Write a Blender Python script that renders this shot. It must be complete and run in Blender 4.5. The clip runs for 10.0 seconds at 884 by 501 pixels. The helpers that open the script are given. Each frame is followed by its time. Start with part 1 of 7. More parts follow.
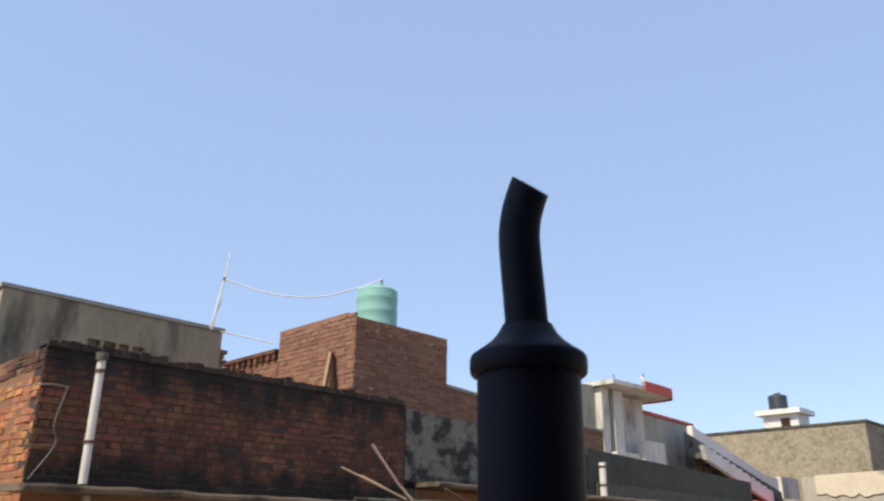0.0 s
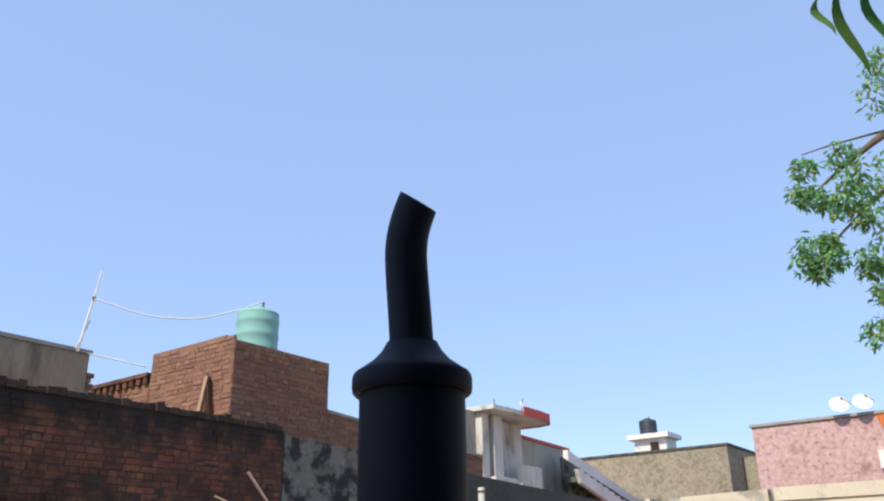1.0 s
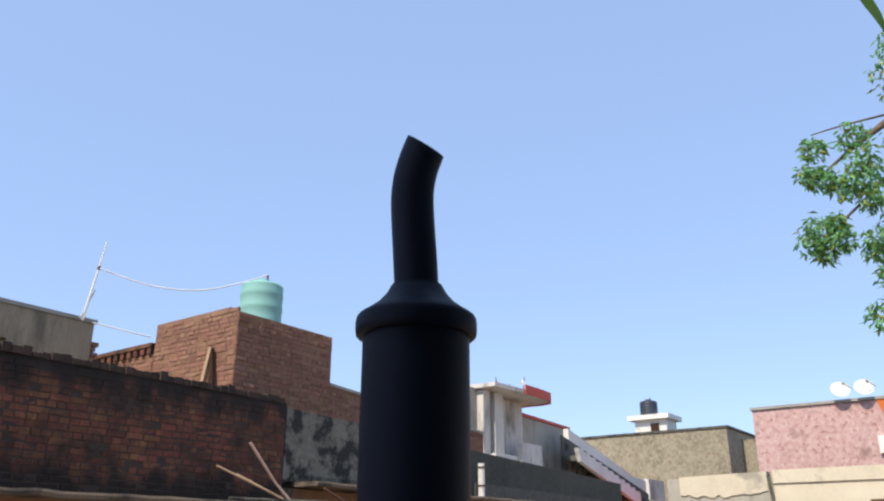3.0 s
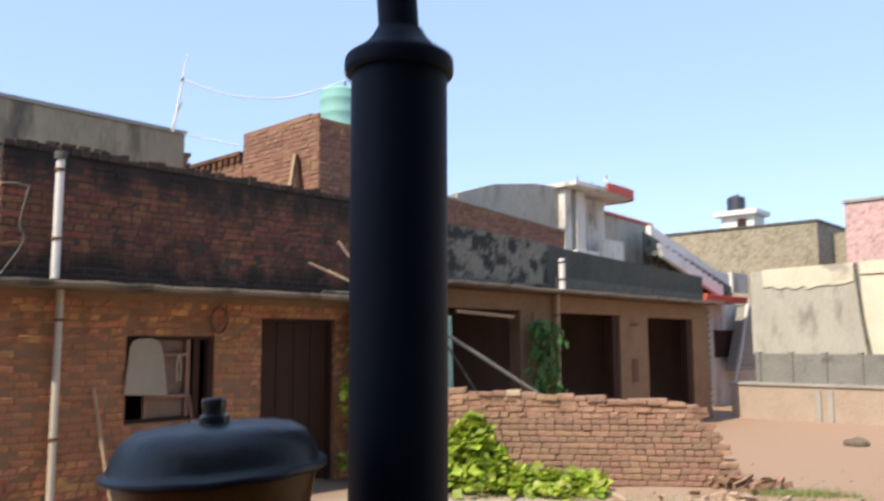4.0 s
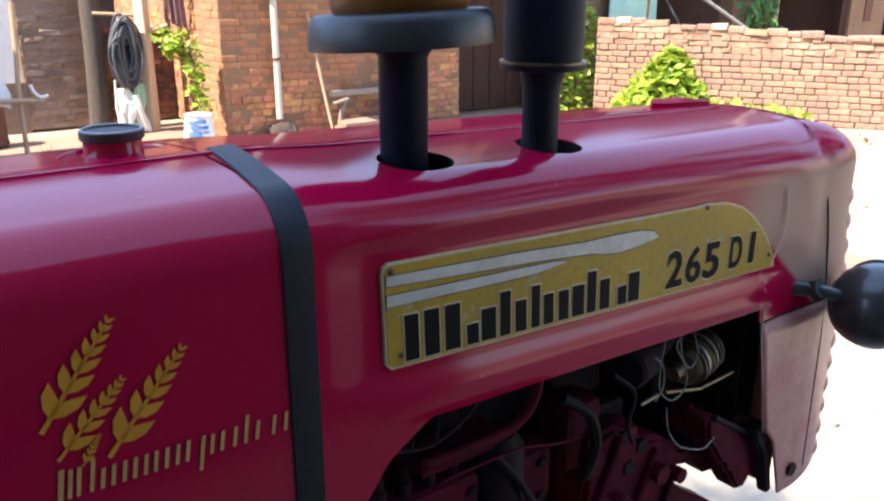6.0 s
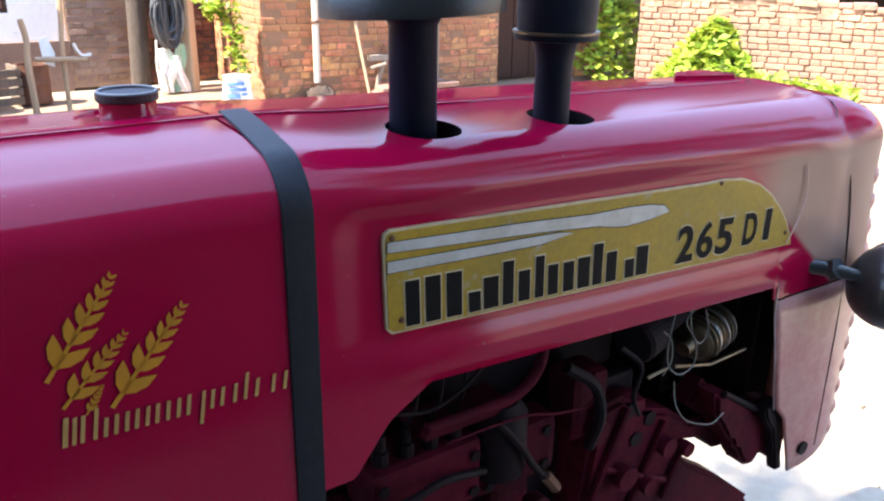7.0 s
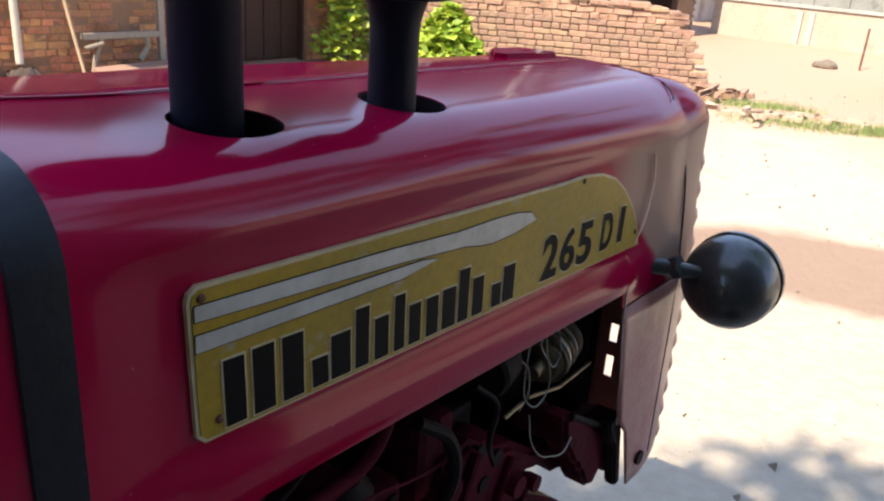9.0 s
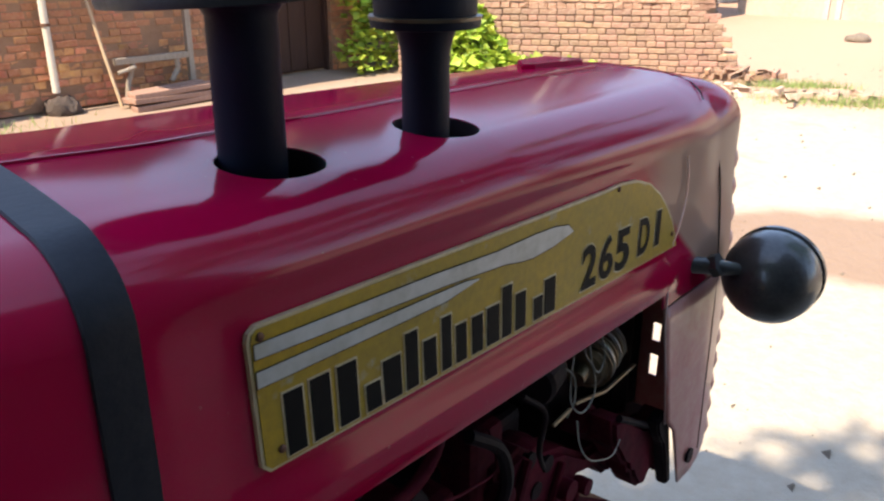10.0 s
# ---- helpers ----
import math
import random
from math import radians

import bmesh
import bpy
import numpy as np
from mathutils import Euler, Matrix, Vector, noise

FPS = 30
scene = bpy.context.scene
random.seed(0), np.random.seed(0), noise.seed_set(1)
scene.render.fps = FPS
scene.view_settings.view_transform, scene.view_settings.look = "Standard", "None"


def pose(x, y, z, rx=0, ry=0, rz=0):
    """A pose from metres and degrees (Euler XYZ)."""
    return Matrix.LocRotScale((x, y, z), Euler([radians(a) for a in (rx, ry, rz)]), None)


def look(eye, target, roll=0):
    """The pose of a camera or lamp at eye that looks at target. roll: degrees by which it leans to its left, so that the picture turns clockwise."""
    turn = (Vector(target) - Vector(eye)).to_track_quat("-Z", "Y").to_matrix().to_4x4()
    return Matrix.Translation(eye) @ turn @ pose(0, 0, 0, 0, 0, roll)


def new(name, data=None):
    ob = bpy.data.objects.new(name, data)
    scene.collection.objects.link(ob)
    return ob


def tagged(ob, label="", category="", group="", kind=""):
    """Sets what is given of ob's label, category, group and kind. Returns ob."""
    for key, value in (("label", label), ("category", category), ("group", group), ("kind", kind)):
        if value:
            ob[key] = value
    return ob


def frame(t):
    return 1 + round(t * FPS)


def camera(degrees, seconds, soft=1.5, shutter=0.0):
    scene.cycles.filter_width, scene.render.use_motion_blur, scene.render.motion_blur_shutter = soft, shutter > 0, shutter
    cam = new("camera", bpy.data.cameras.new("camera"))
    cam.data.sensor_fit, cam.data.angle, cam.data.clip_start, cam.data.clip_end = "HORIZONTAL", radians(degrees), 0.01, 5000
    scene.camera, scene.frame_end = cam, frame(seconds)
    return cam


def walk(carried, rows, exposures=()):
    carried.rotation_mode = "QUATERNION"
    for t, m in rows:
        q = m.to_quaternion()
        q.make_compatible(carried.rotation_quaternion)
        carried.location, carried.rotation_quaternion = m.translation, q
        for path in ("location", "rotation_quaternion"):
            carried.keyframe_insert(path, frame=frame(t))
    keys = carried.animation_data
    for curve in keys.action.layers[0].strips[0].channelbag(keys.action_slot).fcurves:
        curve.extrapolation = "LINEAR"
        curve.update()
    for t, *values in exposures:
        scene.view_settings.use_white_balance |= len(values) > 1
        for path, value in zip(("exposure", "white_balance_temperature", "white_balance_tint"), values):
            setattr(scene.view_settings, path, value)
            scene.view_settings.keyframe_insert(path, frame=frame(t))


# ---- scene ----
cam = camera(57.5, 10.0, soft=2.2, shutter=0.2)
PATH = [
    (0, (0.039, 0.012, 1.977), (1.375, 1.331, 2.666), 0.6),
    (0.2, (0.046, 0.01, 1.995), (1.447, 1.244, 2.713), -0.5),
    (0.5, (0.06, 0.01, 1.98), (1.536, 1.138, 2.721), -1.0),
    (1, (0.055, 0.027, 1.975), (1.558, 1.115, 2.72), -1.1),
    (1.5, (0.06, 0.019, 1.967), (1.565, 1.105, 2.711), -0.6),
    (2, (0.059, 0.019, 1.963), (1.566, 1.107, 2.702), -0.2),
    (2.2, (0.066, 0.003, 1.969), (1.568, 1.098, 2.706), -0.1),
    (3.3, (0.076, 0.05, 1.933), (1.603, 1.177, 2.565), 0.6),
    (3.5, (0.086, 0.030, 1.922), (1.643, 1.184, 2.4145), 0.7),
    (3.7, (0.068, -0.028, 1.896), (1.624, 1.163, 2.295), 0.4),
    (4, (0.078, -0.093, 1.851), (1.544, 1.248, 2.079), -0.2),
    (4.2, (0.132, -0.036, 1.818), (1.486, 1.433, 1.902), 0.2),
    (4.5, (0.114, -0.074, 1.787), (1.4, 1.456, 1.713), -1.2),
    (5, (0.007, -0.178, 1.778), (1.241, 1.377, 1.538), -2.9),
    (5.5, (-0.039, -0.264, 1.741), (1.08, 1.322, 1.26), -2.46),
    (6, (-0.018, -0.294, 1.734), (1.032, 1.284, 1.098), 0.17),
    (6.2, (-0.013, -0.305, 1.741), (1.013, 1.27, 1.058), 0.7),
    (7.3, (0.039, -0.323, 1.735), (0.967, 1.297, 1.015), 0.3),
    (7.5, (0.069, -0.316, 1.715), (0.978, 1.323, 1.017), -0.45),
    (8, (0.093, -0.218, 1.694), (1.114, 1.356, 1.003), 1.88),
    (8.5, (0.096, -0.078, 1.699), (1.377, 1.293, 1.007), 3.18),
    (8.7, (0.101, -0.047, 1.679), (1.5, 1.203, 0.986), 4.6),
    (9, (0.101, -0.037, 1.68), (1.541, 1.15, 0.96), 4.4),
    (9.5, (0.112, -0.038, 1.679), (1.581, 1.111, 0.955), 1.86),
    (10, (0.087, -0.041, 1.707), (1.467, 1.212, 0.983), 0.12),
]
walk(cam, [(t, look(eye, target, roll)) for t, eye, target, roll in PATH],
     [(0.0, 0.6, 7300, 10), (0.5, 0.63, 6750, 10), (3.4, 0.64, 6850, 10), (4.0, 0.95, 7050, 10), (4.5, 1.9, 7300, 10), (5.0, 1.78, 7300, 10), (5.5, 2.03, 6800, 10),
      (6.2, 2.6, 6600, 10), (7.5, 2.95, 6600, 10), (8.5, 2.2, 6900, 10), (9.0, 1.95, 7000, 10), (9.5, 1.9, 7000, 10), (10.0, 2.05, 7100, 10)])

# ---- world, sun ----
SUN_TO = Vector((-0.80, 0.0, 1.0)).normalized()
world = bpy.data.worlds.new("sky_world")
scene.world = world
world.use_nodes = True
wn = world.node_tree
sky = wn.nodes.new("ShaderNodeTexSky")
sky.sky_type = "NISHITA"
sky.sun_disc = False
sky.sun_elevation = math.asin(SUN_TO.z)
sky.sun_rotation = math.atan2(SUN_TO.x, SUN_TO.y)
sky.altitude = 200.0
sky.air_density, sky.dust_density, sky.ozone_density = 1.0, 0.5, 3.0
bg = wn.nodes["Background"]
wn.links.new(sky.outputs[0], bg.inputs[0])
bg.inputs[1].default_value = 0.058
haze = wn.nodes.new("ShaderNodeBackground")
haze.inputs[0].default_value, haze.inputs[1].default_value = (0.225, 0.325, 0.555, 1), 0.78
both = wn.nodes.new("ShaderNodeAddShader")
wn.links.new(bg.outputs[0], both.inputs[0])
wn.links.new(haze.outputs[0], both.inputs[1])
wn.links.new(both.outputs[0], wn.nodes["World Output"].inputs[0])
sun_lamp = bpy.data.lights.new("sun", "SUN")
sun_lamp.energy, sun_lamp.angle, sun_lamp.color = 3.5, radians(0.55), (1.0, 0.93, 0.82)
sun_ob = new("sun", sun_lamp)
sun_ob.matrix_world = look(SUN_TO * 60, (0, 0, 0))


# ---- materials ----
def mat(name, base, rough=0.6, metal=0.0, mottle=None, fine=None, bump=None, coat=0.0, coat_rough=0.05, vary=None, spec=0.5,
        stain=None, stretch=(1, 1, 1), smear=None):
    """mottle/fine: (scale, colour, amount). bump: (scale, distance). vary: ('object'|'island', hue/value spread). stain, smear: (scale, colour, low, high)."""
    m = bpy.data.materials.new(name)
    m.use_nodes = True
    nt = m.node_tree
    bs = nt.nodes["Principled BSDF"]
    bs.inputs["Roughness"].default_value = rough
    bs.inputs["Metallic"].default_value = metal
    bs.inputs["Specular IOR Level"].default_value = spec
    bs.inputs["Coat Weight"].default_value = coat
    bs.inputs["Coat Roughness"].default_value = coat_rough
    tc = nt.nodes.new("ShaderNodeTexCoord")
    mp = nt.nodes.new("ShaderNodeMapping")
    mp.inputs["Scale"].default_value = stretch
    nt.links.new(tc.outputs["Object"], mp.inputs["Vector"])

    def noise_of(scale, detail=5.0):
        n = nt.nodes.new("ShaderNodeTexNoise")
        n.inputs["Scale"].default_value = scale
        n.inputs["Detail"].default_value = detail
        n.inputs["Roughness"].default_value = 0.6
        nt.links.new(mp.outputs[0], n.inputs["Vector"])
        return n

    def mixed(fac, a, colour, amount):
        mx = nt.nodes.new("ShaderNodeMix")
        mx.data_type = "RGBA"
        nt.links.new(a, mx.inputs[6])
        mx.inputs[7].default_value = (*colour, 1)
        mr = nt.nodes.new("ShaderNodeMath")
        mr.operation = "MULTIPLY"
        mr.inputs[1].default_value = amount
        nt.links.new(fac, mr.inputs[0])
        nt.links.new(mr.outputs[0], mx.inputs[0])
        return mx.outputs[2]

    rgb = nt.nodes.new("ShaderNodeRGB")
    rgb.outputs[0].default_value = (*base, 1)
    out = rgb.outputs[0]
    if vary:
        if vary[0] == "object":
            rnd = nt.nodes.new("ShaderNodeObjectInfo").outputs["Random"]
        else:
            rnd = nt.nodes.new("ShaderNodeNewGeometry").outputs["Random Per Island"]
        hsv = nt.nodes.new("ShaderNodeHueSaturation")
        mv = nt.nodes.new("ShaderNodeMapRange")
        mv.inputs[3].default_value, mv.inputs[4].default_value = 1 - vary[1], 1 + vary[1]
        nt.links.new(rnd, mv.inputs[0])
        nt.links.new(mv.outputs[0], hsv.inputs["Value"])
        m3 = nt.nodes.new("ShaderNodeMath")
        m3.operation = "MULTIPLY"
        m3.inputs[1].default_value = 7.31
        nt.links.new(rnd, m3.inputs[0])
        m4 = nt.nodes.new("ShaderNodeMath")
        m4.operation = "FRACT"
        nt.links.new(m3.outputs[0], m4.inputs[0])
        mh = nt.nodes.new("ShaderNodeMapRange")
        mh.inputs[3].default_value, mh.inputs[4].default_value = 0.5 - 0.06 * vary[1], 0.5 + 0.06 * vary[1]
        nt.links.new(m4.outputs[0], mh.inputs[0])
        nt.links.new(mh.outputs[0], hsv.inputs["Hue"])
        nt.links.new(out, hsv.inputs["Color"])
        out = hsv.outputs[0]
    for layer in (mottle, fine):
        if layer:
            n = noise_of(layer[0])
            cr = nt.nodes.new("ShaderNodeMapRange")
            cr.inputs[1].default_value, cr.inputs[2].default_value = 0.35, 0.7
            nt.links.new(n.outputs[0], cr.inputs[0])
            out = mixed(cr.outputs[0], out, layer[1], layer[2])
    for stain in (smear, stain):
        if not stain:
            continue
        n = noise_of(stain[0], 8.0)
        cr = nt.nodes.new("ShaderNodeMapRange")
        cr.inputs[1].default_value, cr.inputs[2].default_value = stain[2], stain[3]
        nt.links.new(n.outputs[0], cr.inputs[0])
        out = mixed(cr.outputs[0], out, stain[1], 1.0)
    nt.links.new(out, bs.inputs["Base Color"])
    if bump:
        n = noise_of(bump[0], 6.0)
        b = nt.nodes.new("ShaderNodeBump")
        b.inputs["Distance"].default_value = bump[1]
        b.inputs["Strength"].default_value = 0.8
        nt.links.new(n.outputs[0], b.inputs["Height"])
        nt.links.new(b.outputs[0], bs.inputs["Normal"])
    return m


M = {}
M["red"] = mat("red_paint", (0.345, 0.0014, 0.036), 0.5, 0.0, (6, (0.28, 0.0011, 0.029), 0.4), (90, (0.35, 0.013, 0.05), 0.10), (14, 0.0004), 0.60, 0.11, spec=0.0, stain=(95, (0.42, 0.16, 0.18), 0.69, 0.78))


def tan_reflection_on(m, colour):
    """Tan reflection of the sunlit ground, painted into the colour round the front end, with a ragged cloudy edge."""
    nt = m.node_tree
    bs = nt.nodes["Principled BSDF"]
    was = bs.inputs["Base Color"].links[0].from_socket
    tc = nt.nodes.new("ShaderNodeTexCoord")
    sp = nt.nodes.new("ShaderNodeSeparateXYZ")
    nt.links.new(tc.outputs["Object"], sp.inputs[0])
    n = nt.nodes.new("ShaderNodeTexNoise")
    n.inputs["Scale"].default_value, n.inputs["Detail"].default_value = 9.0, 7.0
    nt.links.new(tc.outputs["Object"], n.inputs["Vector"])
    # leaves red the patch where the headlamp's dark reflection falls
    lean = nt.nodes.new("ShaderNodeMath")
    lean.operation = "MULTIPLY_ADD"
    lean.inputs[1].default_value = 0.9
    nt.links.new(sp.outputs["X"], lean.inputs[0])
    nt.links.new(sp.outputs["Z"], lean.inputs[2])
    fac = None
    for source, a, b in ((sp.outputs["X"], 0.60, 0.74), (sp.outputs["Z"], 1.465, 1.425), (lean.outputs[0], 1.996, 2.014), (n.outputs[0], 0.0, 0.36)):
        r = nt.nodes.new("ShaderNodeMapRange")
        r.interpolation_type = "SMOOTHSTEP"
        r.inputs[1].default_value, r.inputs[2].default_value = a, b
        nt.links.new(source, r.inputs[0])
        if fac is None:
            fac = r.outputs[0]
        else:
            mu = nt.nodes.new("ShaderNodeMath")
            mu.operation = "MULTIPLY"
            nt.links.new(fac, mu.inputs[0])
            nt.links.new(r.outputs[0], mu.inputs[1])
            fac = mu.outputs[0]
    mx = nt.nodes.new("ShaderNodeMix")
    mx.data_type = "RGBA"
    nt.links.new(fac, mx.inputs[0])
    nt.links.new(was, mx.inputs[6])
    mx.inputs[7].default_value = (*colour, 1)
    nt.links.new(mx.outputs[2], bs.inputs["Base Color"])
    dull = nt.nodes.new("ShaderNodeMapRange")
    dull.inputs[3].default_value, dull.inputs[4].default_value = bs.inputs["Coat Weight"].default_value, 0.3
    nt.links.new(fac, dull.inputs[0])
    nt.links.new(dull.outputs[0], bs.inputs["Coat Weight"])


tan_reflection_on(M["red"], (0.40, 0.245, 0.185))


def crust_on(m, bands, colour, scale=3.0, ragged=0.55):
    """Black algae grown along a rain-washed edge; bands: (clear height, fully black height)."""
    nt = m.node_tree
    bs = nt.nodes["Principled BSDF"]
    tc = nt.nodes.new("ShaderNodeTexCoord")
    sp = nt.nodes.new("ShaderNodeSeparateXYZ")
    nt.links.new(tc.outputs["Object"], sp.inputs[0])
    mp = nt.nodes.new("ShaderNodeMapping")
    mp.inputs["Scale"].default_value = (1.0, 1.0, 0.45)
    nt.links.new(tc.outputs["Object"], mp.inputs[0])
    n = nt.nodes.new("ShaderNodeTexNoise")
    n.inputs["Scale"].default_value, n.inputs["Detail"].default_value = scale, 8.0
    nt.links.new(mp.outputs[0], n.inputs["Vector"])
    for clear, full in bands:
        ad = nt.nodes.new("ShaderNodeMath")
        ad.operation = "MULTIPLY_ADD"
        ad.inputs[1].default_value = 2 * ragged * (1 if full > clear else -1)
        nt.links.new(n.outputs[0], ad.inputs[0])
        nt.links.new(sp.outputs["Z"], ad.inputs[2])
        r = nt.nodes.new("ShaderNodeMapRange")
        r.interpolation_type = "SMOOTHSTEP"
        shift = ragged * (1 if full > clear else -1)
        r.inputs[1].default_value, r.inputs[2].default_value = clear + shift, full + shift
        nt.links.new(ad.outputs[0], r.inputs[0])
        mx = nt.nodes.new("ShaderNodeMix")
        mx.data_type = "RGBA"
        nt.links.new(r.outputs[0], mx.inputs[0])
        nt.links.new(bs.inputs["Base Color"].links[0].from_socket, mx.inputs[6])
        mx.inputs[7].default_value = (*colour, 1)
        nt.links.new(mx.outputs[2], bs.inputs["Base Color"])


# the tan of the reflected ground is put into this panel colour
M["red_tan_reflection"] = mat("red_paint_tan_reflection", (0.40, 0.10, 0.10), 0.5, 0.0, (7, (0.45, 0.23, 0.19), 0.8), (60, (0.5, 0.32, 0.25), 0.4), (18, 0.0006), 0.5, 0.10)
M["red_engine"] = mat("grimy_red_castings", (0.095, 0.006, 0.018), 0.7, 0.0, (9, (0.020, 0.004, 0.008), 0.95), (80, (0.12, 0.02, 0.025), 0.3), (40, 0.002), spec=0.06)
M["engine_dark"] = mat("oily_and_shade_black_iron", (0.009, 0.0065, 0.008), 0.65, 0.0, (12, (0.024, 0.009, 0.012), 0.6), None, (50, 0.002), spec=0.12)
M["black"] = mat("satin_black_paint", (0.0052, 0.0075, 0.018), 0.55, 0.0, (14, (0.008, 0.011, 0.023), 0.6), (160, (0.018, 0.018, 0.024), 0.15), (220, 0.0004), 0.0, spec=0.17)
M["black_dusty"] = mat("dusty_black_plastic", (0.008, 0.0095, 0.013), 0.40, 0.0, (16, (0.016, 0.018, 0.021), 0.6), (200, (0.045, 0.045, 0.045), 0.3), (45, 0.0011))
M["gloss_black"] = mat("gloss_black_enamel", (0.012, 0.012, 0.013), 0.4, 0.0, (20, (0.03, 0.03, 0.03), 0.4), (150, (0.06, 0.06, 0.06), 0.3), (30, 0.0004), 0.5, 0.12, spec=0.4)
M["cap_maroon"] = mat("dusty_maroon_plastic", (0.018, 0.0065, 0.0095), 0.55, 0.0, (20, (0.035, 0.014, 0.017), 0.6), (120, (0.06, 0.036, 0.036), 0.25), (60, 0.0005))
M["strap"] = mat("faded_black_webbing", (0.0075, 0.009, 0.015), 0.5, 0.0, (18, (0.014, 0.016, 0.024), 0.6), (140, (0.026, 0.027, 0.032), 0.3), (150, 0.0006), spec=0.25)
M["hose_grey"] = mat("grey_black_hose", (0.05, 0.055, 0.062), 0.5, 0.0, (30, (0.10, 0.10, 0.105), 0.6), None, None)
M["tyre"] = mat("tyre_rubber", (0.02, 0.02, 0.02), 0.85, 0.0, (9, (0.08, 0.06, 0.045), 0.6), None, (60, 0.002))
M["amber"] = mat("amber_plastic_bowl", (0.22, 0.078, 0.010), 0.38, 0.0, (8, (0.09, 0.03, 0.006), 0.75), (60, (0.26, 0.11, 0.03), 0.3), None, spec=0.25)
M["plate"] = mat("worn_yellow_plate", (0.44, 0.275, 0.016), 0.45, 0.0, (9, (0.32, 0.225, 0.030), 0.85), (110, (0.15, 0.10, 0.03), 0.38), (60, 0.0004), 0.0, 0.2, spec=0.25, stain=(26, (0.34, 0.32, 0.25), 0.60, 0.70))
M["plate_edge"] = mat("bare_plate_edge", (0.60, 0.51, 0.34), 0.45, 0.1, (30, (0.36, 0.27, 0.12), 0.7))
M["silver"] = mat("silver_print", (0.46, 0.47, 0.45), 0.42, 0.1, (22, (0.26, 0.25, 0.20), 0.75), (90, (0.58, 0.58, 0.56), 0.35))
M["print_black"] = mat("black_print", (0.005, 0.005, 0.006), 0.6, 0.0, (60, (0.014, 0.012, 0.009), 0.4), spec=0.08)
M["gold"] = mat("gold_decal", (0.55, 0.24, 0.012), 0.4, 0.0, (20, (0.45, 0.19, 0.012), 0.6), None, None, 0.3, 0.1)
M["gold_pale"] = mat("pale_gold_decal", (0.50, 0.30, 0.10), 0.45, 0.0, (40, (0.36, 0.18, 0.05), 0.6))
M["steel"] = mat("dull_aluminium", (0.42, 0.40, 0.37), 0.38, 0.9, (30, (0.20, 0.18, 0.16), 0.7), None, (90, 0.0008))
M["wire"] = mat("grey_wire_insulation", (0.24, 0.23, 0.20), 0.5, 0.0, (60, (0.08, 0.08, 0.08), 0.5))
M["brass_dull"] = mat("tarnished_brass", (0.20, 0.15, 0.09), 0.42, 0.8, (30, (0.08, 0.06, 0.045), 0.8), None, (90, 0.0008))
M["chrome"] = mat("worn_bright_edge", (0.48, 0.36, 0.36), 0.3, 0.6, (50, (0.4, 0.3, 0.28), 0.5))
BR = (0.45, 0.178, 0.076)
M["brick"] = mat("fired_brick", BR, 0.9, 0.0, (9, (0.30, 0.090, 0.036), 0.7), (30, (0.52, 0.27, 0.145), 0.55), (55, 0.006), vary=("island", 0.5), smear=(11, (0.39, 0.175, 0.082), 0.52, 0.66), stain=(2.1, (0.17, 0.064, 0.032), 0.48, 0.70))
M["brick_brown"] = mat("brown_weathered_brick", (0.235, 0.165, 0.125), 0.92, 0.0, (6, (0.15, 0.075, 0.05), 0.6), (45, (0.30, 0.19, 0.13), 0.45), (55, 0.006), vary=("island", 0.3), stain=(2.2, (0.11, 0.07, 0.05), 0.58, 0.75))
M["brick_piece"] = mat("fired_brick_single", BR, 0.9, 0.0, (9, (0.30, 0.090, 0.036), 0.7), (30, (0.52, 0.27, 0.145), 0.55), (55, 0.006), vary=("object", 0.5), smear=(11, (0.39, 0.175, 0.082), 0.52, 0.66), stain=(2.1, (0.17, 0.064, 0.032), 0.48, 0.70))
M["brick_sooty"] = mat("sooty_weathered_brick", (0.15, 0.048, 0.027), 0.95, 0.0, (6, (0.10, 0.04, 0.026), 0.7), (40, (0.30, 0.16, 0.10), 0.35), (50, 0.006), vary=("island", 0.35), stain=(2.3, (0.024, 0.019, 0.016), 0.42, 0.63))
M["brick_parapet"] = mat("weathered_parapet_brick", (0.19, 0.066, 0.036), 0.95, 0.0, (6, (0.11, 0.040, 0.025), 0.7), (40, (0.28, 0.14, 0.085), 0.4), (50, 0.003), vary=("island", 0.45), smear=(9, (0.12, 0.055, 0.034), 0.5, 0.64), stain=(1.9, (0.045, 0.026, 0.019), 0.46, 0.66))
M["brick_dusty"] = mat("earth_caked_brick", (0.40, 0.285, 0.205), 0.95, 0.0, (7, (0.30, 0.19, 0.125), 0.7), (45, (0.46, 0.36, 0.27), 0.5), (55, 0.006), vary=("object", 0.25))
M["brick_black"] = mat("algae_blackened_brick", (0.05, 0.032, 0.024), 0.95, 0.0, (6, (0.02, 0.016, 0.013), 0.7), (40, (0.10, 0.07, 0.05), 0.35), (50, 0.006), vary=("object", 0.4))
M["brick_pale"] = mat("pale_dusty_brick", (0.30, 0.145, 0.086), 0.92, 0.0, (5, (0.21, 0.105, 0.066), 0.75), (45, (0.42, 0.31, 0.22), 0.75), (55, 0.006), vary=("object", 0.48), stain=(1.6, (0.17, 0.088, 0.058), 0.48, 0.70))
M["brick_far"] = mat("distant_brick", (0.195, 0.105, 0.072), 0.92, 0.0, (4, (0.2, 0.08, 0.05), 0.6), (30, (0.36, 0.19, 0.12), 0.45), (40, 0.006), vary=("island", 0.4))
M["mortar"] = mat("earthy_mortar", (0.24, 0.125, 0.068), 0.95, 0.0, (5, (0.15, 0.075, 0.042), 0.7), (40, (0.28, 0.16, 0.095), 0.5), (50, 0.006))
